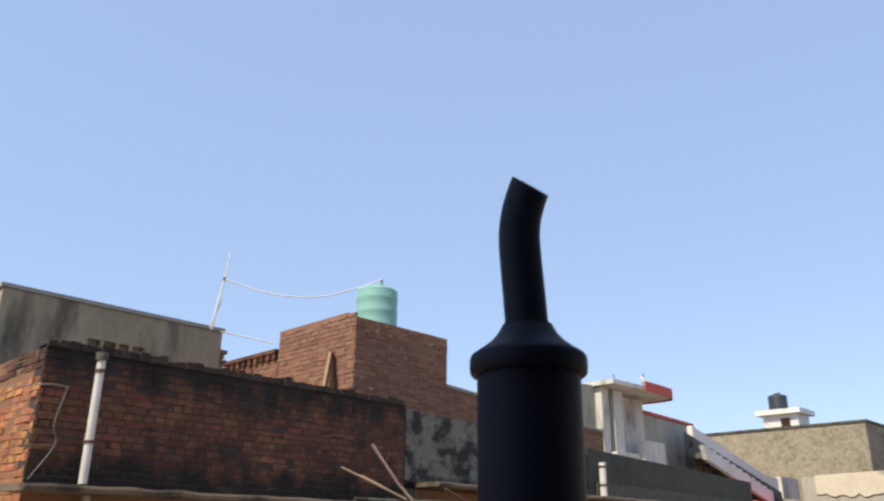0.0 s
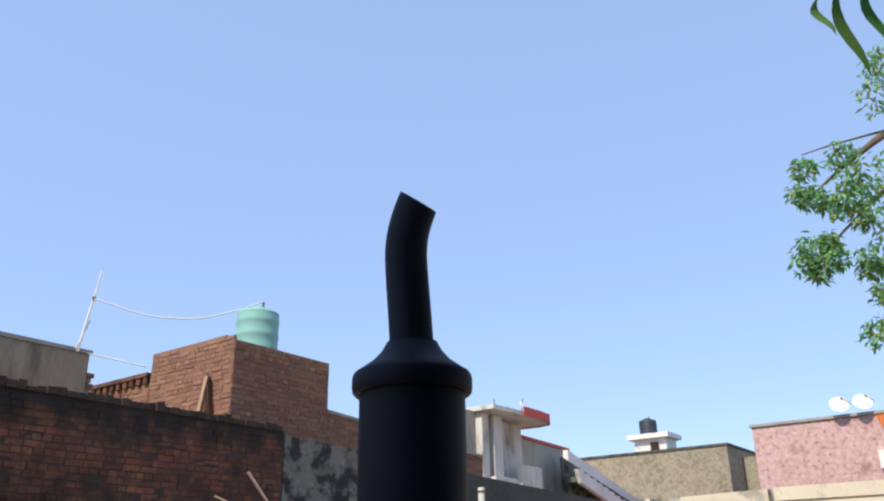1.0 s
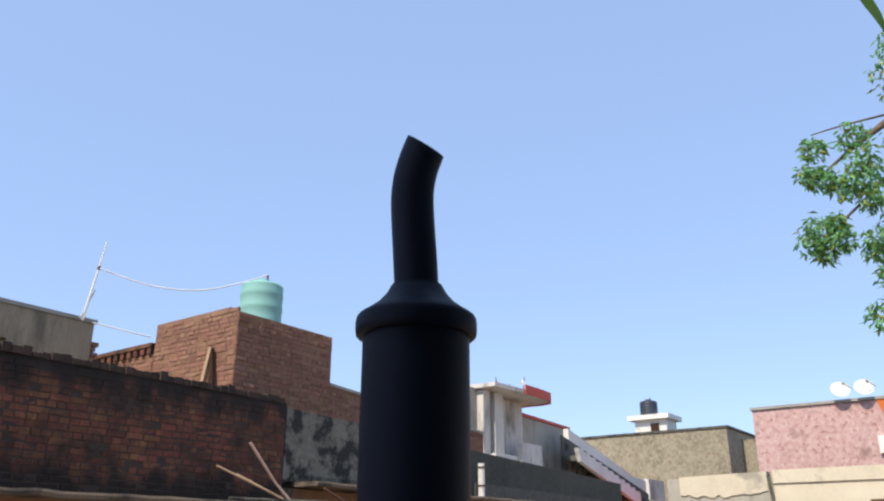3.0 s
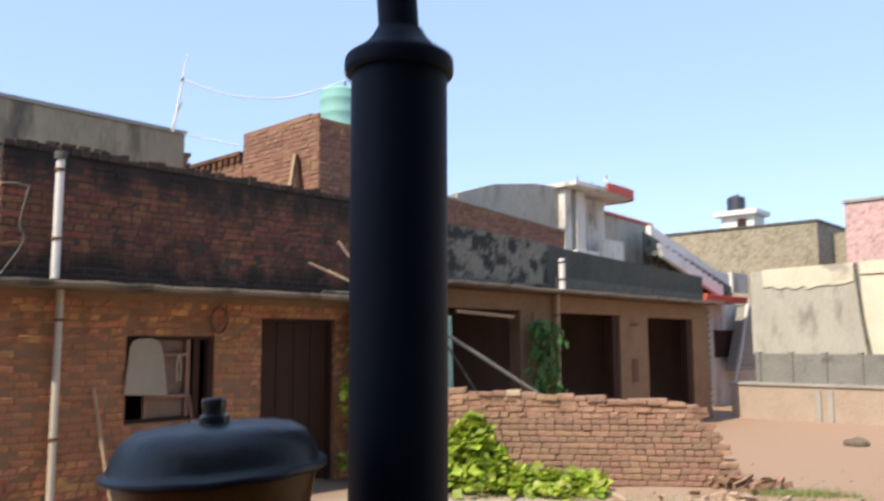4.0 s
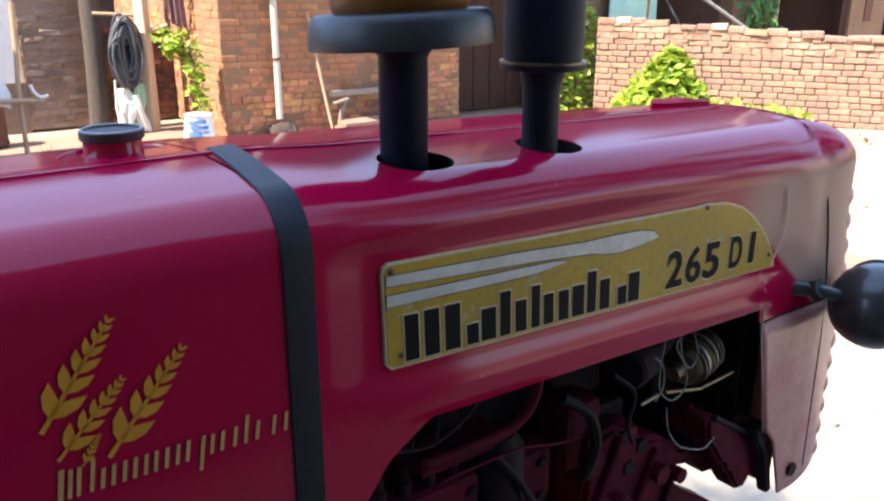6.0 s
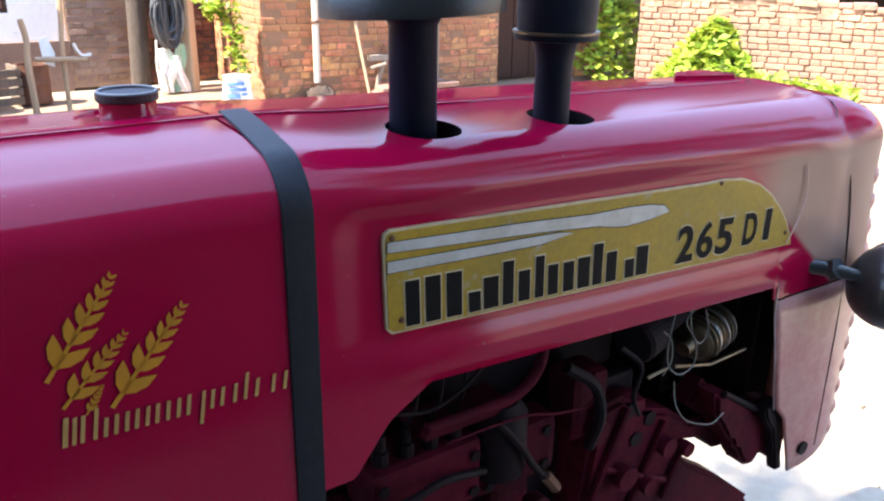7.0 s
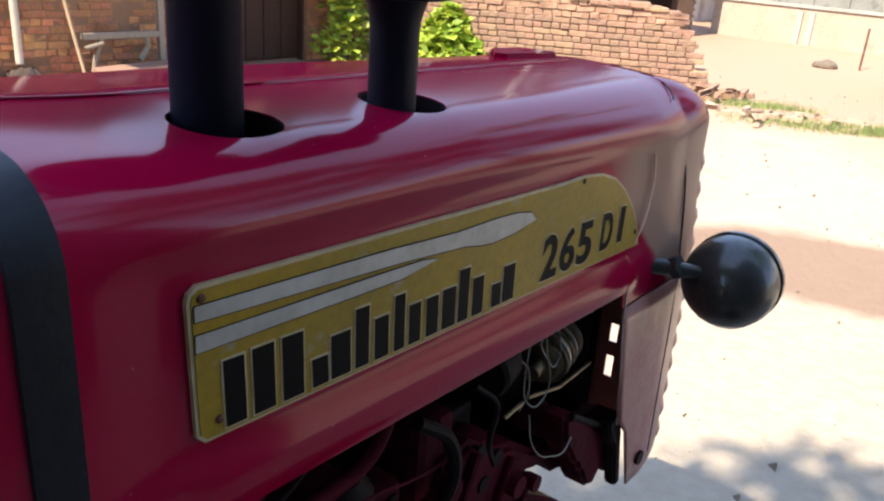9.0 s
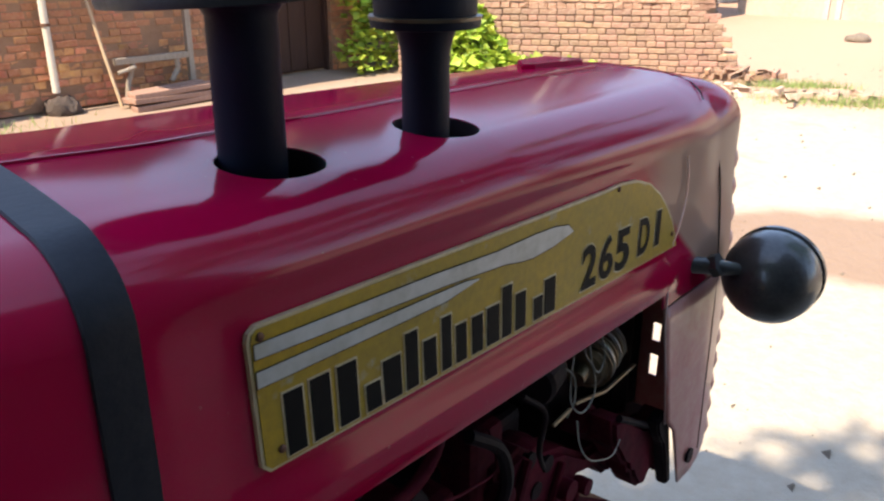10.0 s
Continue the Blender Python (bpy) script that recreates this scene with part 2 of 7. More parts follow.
M["mortar_dark"] = mat("blackened_mortar", (0.06, 0.04, 0.032), 0.95, 0.0, (4, (0.02, 0.016, 0.014), 0.7), (60, (0.12, 0.08, 0.06), 0.4), (50, 0.006))
M["render"] = mat("ochre_lime_render", (0.22, 0.125, 0.065), 0.9, 0.0, (1.6, (0.15, 0.08, 0.045), 0.7), (25, (0.30, 0.19, 0.11), 0.5), (30, 0.005), stain=(1.1, (0.12, 0.08, 0.06), 0.58, 0.74))
M["conc_dark"] = mat("algae_and_shade_dark_concrete", (0.105, 0.105, 0.085), 0.95, 0.0, (3.5, (0.035, 0.038, 0.032), 0.9), (14, (0.20, 0.20, 0.165), 0.5), (26, 0.006), stain=(2.6, (0.020, 0.021, 0.020), 0.50, 0.62))
M["conc_mottled"] = mat("algae_patched_concrete", (0.19, 0.178, 0.145), 0.95, 0.0, (3.0, (0.085, 0.083, 0.068), 0.8), (16, (0.29, 0.27, 0.22), 0.5), (26, 0.006), stain=(3.2, (0.028, 0.030, 0.027), 0.47, 0.58))
M["conc_green"] = mat("green_black_algae_concrete", (0.060, 0.066, 0.056), 0.95, 0.0, (2.2, (0.030, 0.036, 0.032), 0.9), (18, (0.12, 0.12, 0.10), 0.4), (26, 0.006), stretch=(1.0, 1.0, 0.6))
M["conc_grey_green"] = mat("worn_grey_green_concrete", (0.078, 0.082, 0.072), 0.95, 0.0, (2.5, (0.055, 0.058, 0.048), 0.9), (18, (0.20, 0.19, 0.16), 0.5), (26, 0.006))
M["conc"] = mat("grey_concrete", (0.34, 0.32, 0.28), 0.92, 0.0, (1.5, (0.20, 0.18, 0.15), 0.7), (30, (0.42, 0.40, 0.36), 0.5), (30, 0.005))
M["streaked"] = mat("rain_streaked_plaster", (0.36, 0.29, 0.19), 0.92, 0.0, (1.2, (0.20, 0.15, 0.10), 0.8), (14, (0.42, 0.35, 0.24), 0.5), (20, 0.004), stain=(1.0, (0.10, 0.08, 0.06), 0.56, 0.70), stretch=(1.6, 1.6, 0.35))
M["cream"] = mat("old_cream_plaster", (0.62, 0.56, 0.43), 0.9, 0.0, (0.9, (0.44, 0.37, 0.26), 0.7), (16, (0.66, 0.60, 0.46), 0.5), (20, 0.004), stain=(0.8, (0.34, 0.31, 0.25), 0.58, 0.66))
M["olive"] = mat("weathered_olive_plaster", (0.26, 0.23, 0.16), 0.92, 0.0, (1.6, (0.13, 0.12, 0.075), 0.9), (9, (0.40, 0.35, 0.26), 0.75), (10, 0.01), stain=(6, (0.20, 0.125, 0.085), 0.57, 0.66))
M["pink"] = mat("flaking_pink_limewash", (0.50, 0.30, 0.28), 0.92, 0.0, (1.4, (0.36, 0.19, 0.17), 0.8), (8.0, (0.60, 0.46, 0.42), 0.8), (10, 0.01), smear=(7, (0.34, 0.17, 0.14), 0.55, 0.64), stain=(1.3, (0.28, 0.17, 0.15), 0.58, 0.70))
M["white"] = mat("chalky_white_paint", (0.74, 0.72, 0.67), 0.85, 0.0, (1.2, (0.55, 0.52, 0.46), 0.6), (20, (0.78, 0.77, 0.74), 0.5), (20, 0.003), stain=(1.8, (0.33, 0.30, 0.26), 0.62, 0.72))
M["white_dirty"] = mat("rain_stained_whitewash", (0.62, 0.59, 0.53), 0.9, 0.0, (1.4, (0.42, 0.38, 0.32), 0.8), (14, (0.68, 0.66, 0.62), 0.5), (20, 0.004), stain=(1.5, (0.20, 0.18, 0.15), 0.54, 0.70), stretch=(1.8, 1.8, 0.5))
M["plaster_stained"] = mat("stained_cement_plaster", (0.40, 0.375, 0.31), 0.92, 0.0, (0.9, (0.27, 0.25, 0.20), 0.8), (12, (0.46, 0.44, 0.38), 0.5), (20, 0.004), stain=(1.1, (0.20, 0.185, 0.15), 0.55, 0.68), stretch=(1.5, 1.5, 0.6))
M["ledge_brown"] = mat("mossy_brown_concrete", (0.17, 0.125, 0.085), 0.95, 0.0, (3, (0.10, 0.08, 0.06), 0.8), (25, (0.24, 0.19, 0.14), 0.5), (26, 0.006), stain=(2.2, (0.05, 0.042, 0.034), 0.52, 0.66))
M["plinth_tan"] = mat("dusty_tan_render", (0.38, 0.300, 0.235), 0.92, 0.0, (1.2, (0.30, 0.21, 0.15), 0.8), (16, (0.46, 0.37, 0.28), 0.5), (20, 0.005), stain=(0.9, (0.24, 0.18, 0.13), 0.56, 0.70))
M["mortar_dust"] = mat("dusty_joint_earth", (0.30, 0.18, 0.115), 0.95, 0.0, (5, (0.20, 0.11, 0.07), 0.8), (60, (0.36, 0.25, 0.17), 0.4), (50, 0.006))
M["conc_weathered"] = mat("weathered_grey_concrete", (0.21, 0.205, 0.185), 0.95, 0.0, (1.8, (0.13, 0.125, 0.11), 0.8), (20, (0.28, 0.27, 0.24), 0.5), (26, 0.005), stain=(1.6, (0.085, 0.082, 0.074), 0.56, 0.70))
M["pipe_white"] = mat("white_plastic_pipe", (0.72, 0.70, 0.66), 0.5, 0.0, (6, (0.55, 0.50, 0.44), 0.6), (60, (0.5, 0.47, 0.42), 0.3))
M["pipe_tan"] = mat("dusty_plastic_pipe", (0.50, 0.43, 0.35), 0.6, 0.0, (5, (0.36, 0.29, 0.22), 0.7), (50, (0.55, 0.5, 0.44), 0.3))
M["red_trim"] = mat("red_oxide_paint", (0.52, 0.07, 0.045), 0.7, 0.0, (3, (0.38, 0.06, 0.04), 0.6), (30, (0.58, 0.15, 0.10), 0.4))
M["green_tank"] = mat("sea_green_plastic", (0.19, 0.42, 0.38), 0.7, 0.0, (2, (0.22, 0.45, 0.38), 0.6), (30, (0.26, 0.44, 0.40), 0.3))
M["blue_tank"] = mat("blue_black_plastic", (0.02, 0.028, 0.045), 0.5, 0.0, (3, (0.04, 0.05, 0.06), 0.6))
M["wood"] = mat("sun_bleached_wood", (0.40, 0.27, 0.16), 0.85, 0.0, (6, (0.26, 0.16, 0.09), 0.7), (40, (0.48, 0.36, 0.24), 0.5), (50, 0.003), stretch=(5, 5, 0.7))
M["wood_pale"] = mat("sun_bleached_pale_timber", (0.54, 0.42, 0.29), 0.88, 0.0, (6, (0.40, 0.29, 0.19), 0.7), (40, (0.60, 0.49, 0.36), 0.5), (50, 0.003), stretch=(5, 5, 0.7))
M["wood_red"] = mat("red_brown_planks", (0.25, 0.135, 0.095), 0.9, 0.0, (6, (0.16, 0.08, 0.055), 0.7), (40, (0.33, 0.21, 0.15), 0.5), (50, 0.003), stretch=(5, 5, 0.7))
M["cloth_grey"] = mat("pale_grey_board", (0.30, 0.25, 0.185), 0.85, 0.0, (3, (0.23, 0.185, 0.135), 0.7), (30, (0.36, 0.31, 0.25), 0.4), (40, 0.002))
M["wood_grey"] = mat("grey_weathered_wood", (0.25, 0.195, 0.145), 0.9, 0.0, (6, (0.15, 0.11, 0.08), 0.7), (40, (0.33, 0.27, 0.21), 0.5), (50, 0.003), stretch=(5, 5, 0.7))
M["wood_dark"] = mat("dark_door_timber", (0.045, 0.020, 0.013), 0.75, 0.0, (6, (0.026, 0.012, 0.009), 0.7), (40, (0.07, 0.035, 0.024), 0.5), (50, 0.002), spec=0.2, stretch=(5, 5, 0.7))
M["bark"] = mat("grey_brown_bark", (0.16, 0.12, 0.085), 0.95, 0.0, (8, (0.08, 0.06, 0.045), 0.8), (40, (0.22, 0.17, 0.13), 0.5), (30, 0.02), stretch=(3, 3, 0.6))
M["bark_dark"] = mat("dark_brown_bark", (0.075, 0.055, 0.042), 0.95, 0.0, (8, (0.04, 0.03, 0.024), 0.8), (40, (0.12, 0.09, 0.07), 0.5), (30, 0.02), stretch=(3, 3, 0.6))
M["leaf"] = mat("neem_leaf", (0.20, 0.42, 0.17), 0.5, 0.0, None, None, None, vary=("island", 0.5))
M["leaf_yellow"] = mat("yellowing_leaf", (0.26, 0.31, 0.06), 0.5, 0.0, None, None, None, vary=("island", 0.4))
M["leaf_vine"] = mat("gourd_vine_leaf", (0.33, 0.42, 0.055), 0.5, 0.0, None, None, None, vary=("island", 0.4))
M["leaf_dark"] = mat("shrub_leaf", (0.075, 0.18, 0.045), 0.5, 0.0, None, None, None, vary=("island", 0.45))
M["grass"] = mat("dry_green_grass", (0.23, 0.28, 0.09), 0.7, 0.0, None, None, None, vary=("island", 0.5))
M["sack"] = mat("white_woven_sack", (0.72, 0.72, 0.70), 0.6, 0.0, (9, (0.55, 0.54, 0.50), 0.6), (120, (0.78, 0.78, 0.78), 0.3), (40, 0.006))
M["blue_print"] = mat("blue_sack_print", (0.06, 0.16, 0.42), 0.6, 0.0, (30, (0.2, 0.3, 0.5), 0.5))
M["cloth"] = mat("faded_purple_cloth", (0.14, 0.06, 0.07), 0.9, 0.0, (12, (0.22, 0.12, 0.12), 0.7), None, (40, 0.01))
M["mint"] = mat("mint_green_cloth", (0.25, 0.48, 0.36), 0.8, 0.0, (5, (0.5, 0.6, 0.5), 0.7), None, (20, 0.01))
M["room"] = mat("dim_room_plaster", (0.20, 0.12, 0.085), 0.9, 0.0, (2, (0.12, 0.07, 0.05), 0.7), (20, (0.26, 0.17, 0.12), 0.4))
M["cloth_pale"] = mat("faded_pink_stick", (0.42, 0.27, 0.22), 0.8, 0.0, (8, (0.3, 0.2, 0.16), 0.6))
M["orange"] = mat("orange_cloth", (0.62, 0.16, 0.03), 0.8, 0.0, (4, (0.5, 0.12, 0.03), 0.6))
M["rust"] = mat("rusty_iron", (0.15, 0.07, 0.045), 0.75, 0.5, (12, (0.08, 0.04, 0.03), 0.7), (60, (0.24, 0.12, 0.07), 0.4))


crust_on(M["brick_parapet"], ((3.42, 3.86), (2.95, 2.62)), (0.022, 0.017, 0.014))
crust_on(M["mortar_dark"], ((3.42, 3.86),), (0.02, 0.016, 0.014))


def let_through(m, amount):
    """Thin leaves pass some light on."""
    nt = m.node_tree
    bs = nt.nodes["Principled BSDF"]
    tr = nt.nodes.new("ShaderNodeBsdfTranslucent")
    nt.links.new(bs.inputs["Base Color"].links[0].from_socket, tr.inputs["Color"])
    mx = nt.nodes.new("ShaderNodeMixShader")
    mx.inputs[0].default_value = amount
    nt.links.new(bs.outputs[0], mx.inputs[1])
    nt.links.new(tr.outputs[0], mx.inputs[2])
    nt.links.new(mx.outputs[0], nt.nodes["Material Output"].inputs["Surface"])


for key in ("leaf", "leaf_yellow", "leaf_vine", "leaf_dark", "grass"):
    let_through(M[key], 0.5 if key == "leaf" else 0.35)


def soil_material():
    m = mat("dry_pale_soil", (0.335, 0.270, 0.200), 0.95, 0.0, (0.35, (0.285, 0.220, 0.155), 0.7), (14, (0.39, 0.325, 0.25), 0.6), (16, 0.02), stain=(1.7, (0.27, 0.195, 0.13), 0.60, 0.74))
    nt = m.node_tree
    bs = nt.nodes["Principled BSDF"]
    was = bs.inputs["Base Color"].links[0].from_socket
    geo = nt.nodes.new("ShaderNodeTexCoord")
    n = nt.nodes.new("ShaderNodeTexNoise")
    n.inputs["Scale"].default_value = 1.1
    n.inputs["Detail"].default_value = 6
    nt.links.new(geo.outputs["Object"], n.inputs["Vector"])

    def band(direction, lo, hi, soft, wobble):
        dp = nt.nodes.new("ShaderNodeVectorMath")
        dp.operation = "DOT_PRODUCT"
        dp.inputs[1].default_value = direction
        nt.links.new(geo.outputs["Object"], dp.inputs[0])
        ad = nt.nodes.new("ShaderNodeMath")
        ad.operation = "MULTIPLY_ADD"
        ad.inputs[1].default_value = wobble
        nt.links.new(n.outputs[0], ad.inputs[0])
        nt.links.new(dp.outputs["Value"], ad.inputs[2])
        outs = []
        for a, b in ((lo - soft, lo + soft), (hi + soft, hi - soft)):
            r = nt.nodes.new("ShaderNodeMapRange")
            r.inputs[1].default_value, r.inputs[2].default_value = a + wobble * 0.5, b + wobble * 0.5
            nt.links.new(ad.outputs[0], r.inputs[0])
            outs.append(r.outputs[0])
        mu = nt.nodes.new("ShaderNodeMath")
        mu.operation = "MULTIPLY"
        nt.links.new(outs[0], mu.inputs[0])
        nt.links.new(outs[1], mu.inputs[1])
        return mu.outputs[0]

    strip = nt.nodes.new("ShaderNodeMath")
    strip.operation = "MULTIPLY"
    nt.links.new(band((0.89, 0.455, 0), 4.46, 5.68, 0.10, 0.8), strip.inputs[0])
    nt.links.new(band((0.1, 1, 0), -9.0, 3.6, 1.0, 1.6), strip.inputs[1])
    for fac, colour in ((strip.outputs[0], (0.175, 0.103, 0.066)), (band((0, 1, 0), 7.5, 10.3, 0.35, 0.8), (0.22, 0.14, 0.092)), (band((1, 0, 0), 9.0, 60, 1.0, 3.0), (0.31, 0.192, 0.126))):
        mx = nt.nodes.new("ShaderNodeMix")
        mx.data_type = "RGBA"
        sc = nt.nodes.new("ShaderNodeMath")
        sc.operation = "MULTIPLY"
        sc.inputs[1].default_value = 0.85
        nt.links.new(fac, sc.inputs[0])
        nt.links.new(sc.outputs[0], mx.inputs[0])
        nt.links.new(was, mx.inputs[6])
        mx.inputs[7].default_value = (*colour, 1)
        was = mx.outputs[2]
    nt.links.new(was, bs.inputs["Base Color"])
    return m


M["soil"] = soil_material()


# ---- mesh helpers ----
def part(name, bm, material, parent=None, label="", smooth=False):
    me = bpy.data.meshes.new(name)
    bm.normal_update()
    bm.to_mesh(me)
    bm.free()
    return part_mesh(name, me, material, parent, label, smooth)


def part_mesh(name, me, material, parent=None, label="", smooth=False):
    me.materials.append(M[material] if isinstance(material, str) else material)
    if smooth:
        me.polygons.foreach_set("use_smooth", [True] * len(me.polygons))
        me.set_sharp_from_angle(angle=radians(40))
    ob = new(name, me)
    if parent is not None:
        ob.parent = parent
    if label:
        tagged(ob, label)
    return ob


def thing(name, label, category, m=None, group="", kind=""):
    ob = new(name)
    ob.empty_display_size = 0.1
    if m is not None:
        ob.matrix_basis = m
    return tagged(ob, label, category, group, kind)


def box(bm, x0, x1, y0, y1, z0, z1, bevel=0.0, m=None):
    r = bmesh.ops.create_cube(bm, size=1.0)
    vs = r["verts"]
    for v in vs:
        v.co = Vector((x0 + (v.co.x + 0.5) * (x1 - x0), y0 + (v.co.y + 0.5) * (y1 - y0), z0 + (v.co.z + 0.5) * (z1 - z0)))
    if bevel:
        es = list({e for v in vs for e in v.link_edges})
        r = bmesh.ops.bevel(bm, geom=es, offset=bevel, segments=2, affect="EDGES", profile=0.6)
        vs = list({v for f in r["faces"] for v in f.verts} | {v for v in vs if v.is_valid})
    if m is not None:
        bmesh.ops.transform(bm, matrix=m, verts=vs)
    return vs


def boxes(*rows, bevel=0.0):
    bm = bmesh.new()
    for r in rows:
        box(bm, *r, bevel=bevel)
    return bm


def lathe(profile, segs=32, cx=0.0, cy=0.0, bm=None, m=None):
    """Turn a profile of (radius, z) about the upright through (cx, cy)."""
    bm = bm or bmesh.new()
    rings, made = [], []
    for r, z in profile:
        if r < 1e-6:
            ring = [bm.verts.new((cx, cy, z))]
        else:
            ring = [bm.verts.new((cx + r * math.cos(2 * math.pi * k / segs), cy + r * math.sin(2 * math.pi * k / segs), z)) for k in range(segs)]
        rings.append(ring)
        made += ring
    for a, b in zip(rings, rings[1:]):
        for k in range(segs):
            j = (k + 1) % segs
            if len(a) == 1 and len(b) > 1:
                bm.faces.new((a[0], b[j], b[k]))
            elif len(b) == 1 and len(a) > 1:
                bm.faces.new((a[k], a[j], b[0]))
            elif len(a) > 1:
                bm.faces.new((a[k], a[j], b[j], b[k]))
    bmesh.ops.recalc_face_normals(bm, faces=bm.faces[:])
    if m is not None:
        bmesh.ops.transform(bm, matrix=m, verts=made)
    return bm


def tube(points, radius, segs=10, bm=None, caps=True):
    """A round bar along points; radius is a number or one for each point."""
    bm = bm or bmesh.new()
    pts = [Vector(p) for p in points]
    rad = radius if isinstance(radius, (list, tuple)) else [radius] * len(pts)
    rings, side = [], None
    for i, p in enumerate(pts):
        d = (pts[min(i + 1, len(pts) - 1)] - pts[max(i - 1, 0)]).normalized()
        if side is None:
            side = d.orthogonal().normalized()
        side = (side - d * side.dot(d)).normalized()
        up = d.cross(side)
        rings.append([bm.verts.new(p + rad[i] * (math.cos(2 * math.pi * k / segs) * side + math.sin(2 * math.pi * k / segs) * up)) for k in range(segs)])
    for a, b in zip(rings, rings[1:]):
        for k in range(segs):
            j = (k + 1) % segs
            bm.faces.new((a[k], a[j], b[j], b[k]))
    if caps:
        bm.faces.new(rings[0][::-1])
        bm.faces.new(rings[-1])
    return bm


def arc(points, steps=6):
    """A smooth curve (Catmull-Rom) through points."""
    p = [Vector(q) for q in points]
    p = [2 * p[0] - p[1]] + p + [2 * p[-1] - p[-2]]
    out = []
    for i in range(1, len(p) - 2):
        for k in range(steps):
            t = k / steps
            a, b, c, d = p[i - 1:i + 3]
            out.append(0.5 * (2 * b + (c - a) * t + (2 * a - 5 * b + 4 * c - d) * t * t + (3 * b - a - 3 * c + d) * t ** 3))
    return out + [p[-2]]


def prism(outline, d0, d1, place, bm=None):
    """Extrude a closed outline of (a, b) from depth d0 to d1; place(a, b, d) gives the point."""
    bm = bm or bmesh.new()
    lo = [bm.verts.new(place(a, b, d0)) for a, b in outline]
    hi = [bm.verts.new(place(a, b, d1)) for a, b in outline]
    n = len(outline)
    bm.faces.new(lo[::-1])
    bm.faces.new(hi)
    for k in range(n):
        j = (k + 1) % n
        bm.faces.new((lo[k], lo[j], hi[j], hi[k]))
    bmesh.ops.recalc_face_normals(bm, faces=bm.faces[:])
    return bm


def solid(ob, thickness, offset=-1.0):
    md = ob.modifiers.new("thickness", "SOLIDIFY")
    md.thickness, md.offset = thickness, offset
    return ob


def leaf_mesh(name, spots, size, rng, droop=0.35, wide=0.45):
    """Many single leaves, four triangles each, folded along the midrib. spots: array of centres; size: (low, high) length."""
    n = len(spots)
    a = rng.uniform(0, 2 * np.pi, n)
    el = rng.normal(-droop, 0.45, n)
    ln = rng.uniform(size[0], size[1], n)
    d = np.stack([np.cos(a) * np.cos(el), np.sin(a) * np.cos(el), np.sin(el)], 1)
    s = np.cross(d, np.array([0, 0, 1.0]) + rng.normal(0, 0.4, (n, 3)))
    s /= np.linalg.norm(s, axis=1)[:, None] + 1e-9
    up = np.cross(s, d)
    L = ln[:, None]
    mid = spots + d * L * 0.45
    v = np.stack([spots, mid + s * L * wide * 0.5 + up * L * 0.08, spots + d * L, mid - s * L * wide * 0.5 + up * L * 0.08, mid - up * L * 0.03], 1).reshape(-1, 3)
    base = np.arange(n)[:, None] * 5
    f = np.concatenate([base + np.array([[0, 1, 4]]), base + np.array([[1, 2, 4]]), base + np.array([[2, 3, 4]]), base + np.array([[3, 0, 4]])], 1).reshape(-1, 3)
    me = bpy.data.meshes.new(name)
    me.from_pydata(v.tolist(), [], f.tolist())
    return me


def spread(rng, centres, radii, each):
    """Spots scattered in balls round centres, denser outside."""
    out = []
    for c, r in zip(centres, radii):
        d = rng.normal(0, 1, (each, 3))
        d /= np.linalg.norm(d, axis=1)[:, None]
        out.append(np.array(c) + d * (rng.uniform(0.25, 1.0, (each, 1)) ** 0.6) * r)
    return np.concatenate(out)


# ---- masonry ----
def brick_block(w, d, h):
    """A brick whose front (y = -d) has worn, chamfered edges; open at the back."""
    c = 0.006
    v = [(0, 0, 0), (w, 0, 0), (w, 0, h), (0, 0, h), (0, -d + c, 0), (w, -d + c, 0), (w, -d + c, h), (0, -d + c, h),
         (c, -d, c), (w - c, -d, c), (w - c, -d, h - c), (c, -d, h - c)]
    f = [(0, 1, 5, 4), (1, 2, 6, 5), (2, 3, 7, 6), (3, 0, 4, 7), (4, 5, 9, 8), (5, 6, 10, 9), (6, 7, 11, 10), (7, 4, 8, 11), (8, 9, 10, 11)]
    return v, f


BRICK_CACHE = {}


def brick_unit(w, h, material):
    key = (round(w, 3), round(h, 3), material)
    if key not in BRICK_CACHE:
        v, f = brick_block(w, 0.05, h)
        me = bpy.data.meshes.new("brick")
        me.from_pydata(v, [], f)
        me.materials.append(M[material])
        BRICK_CACHE[key] = me
    return BRICK_CACHE[key]


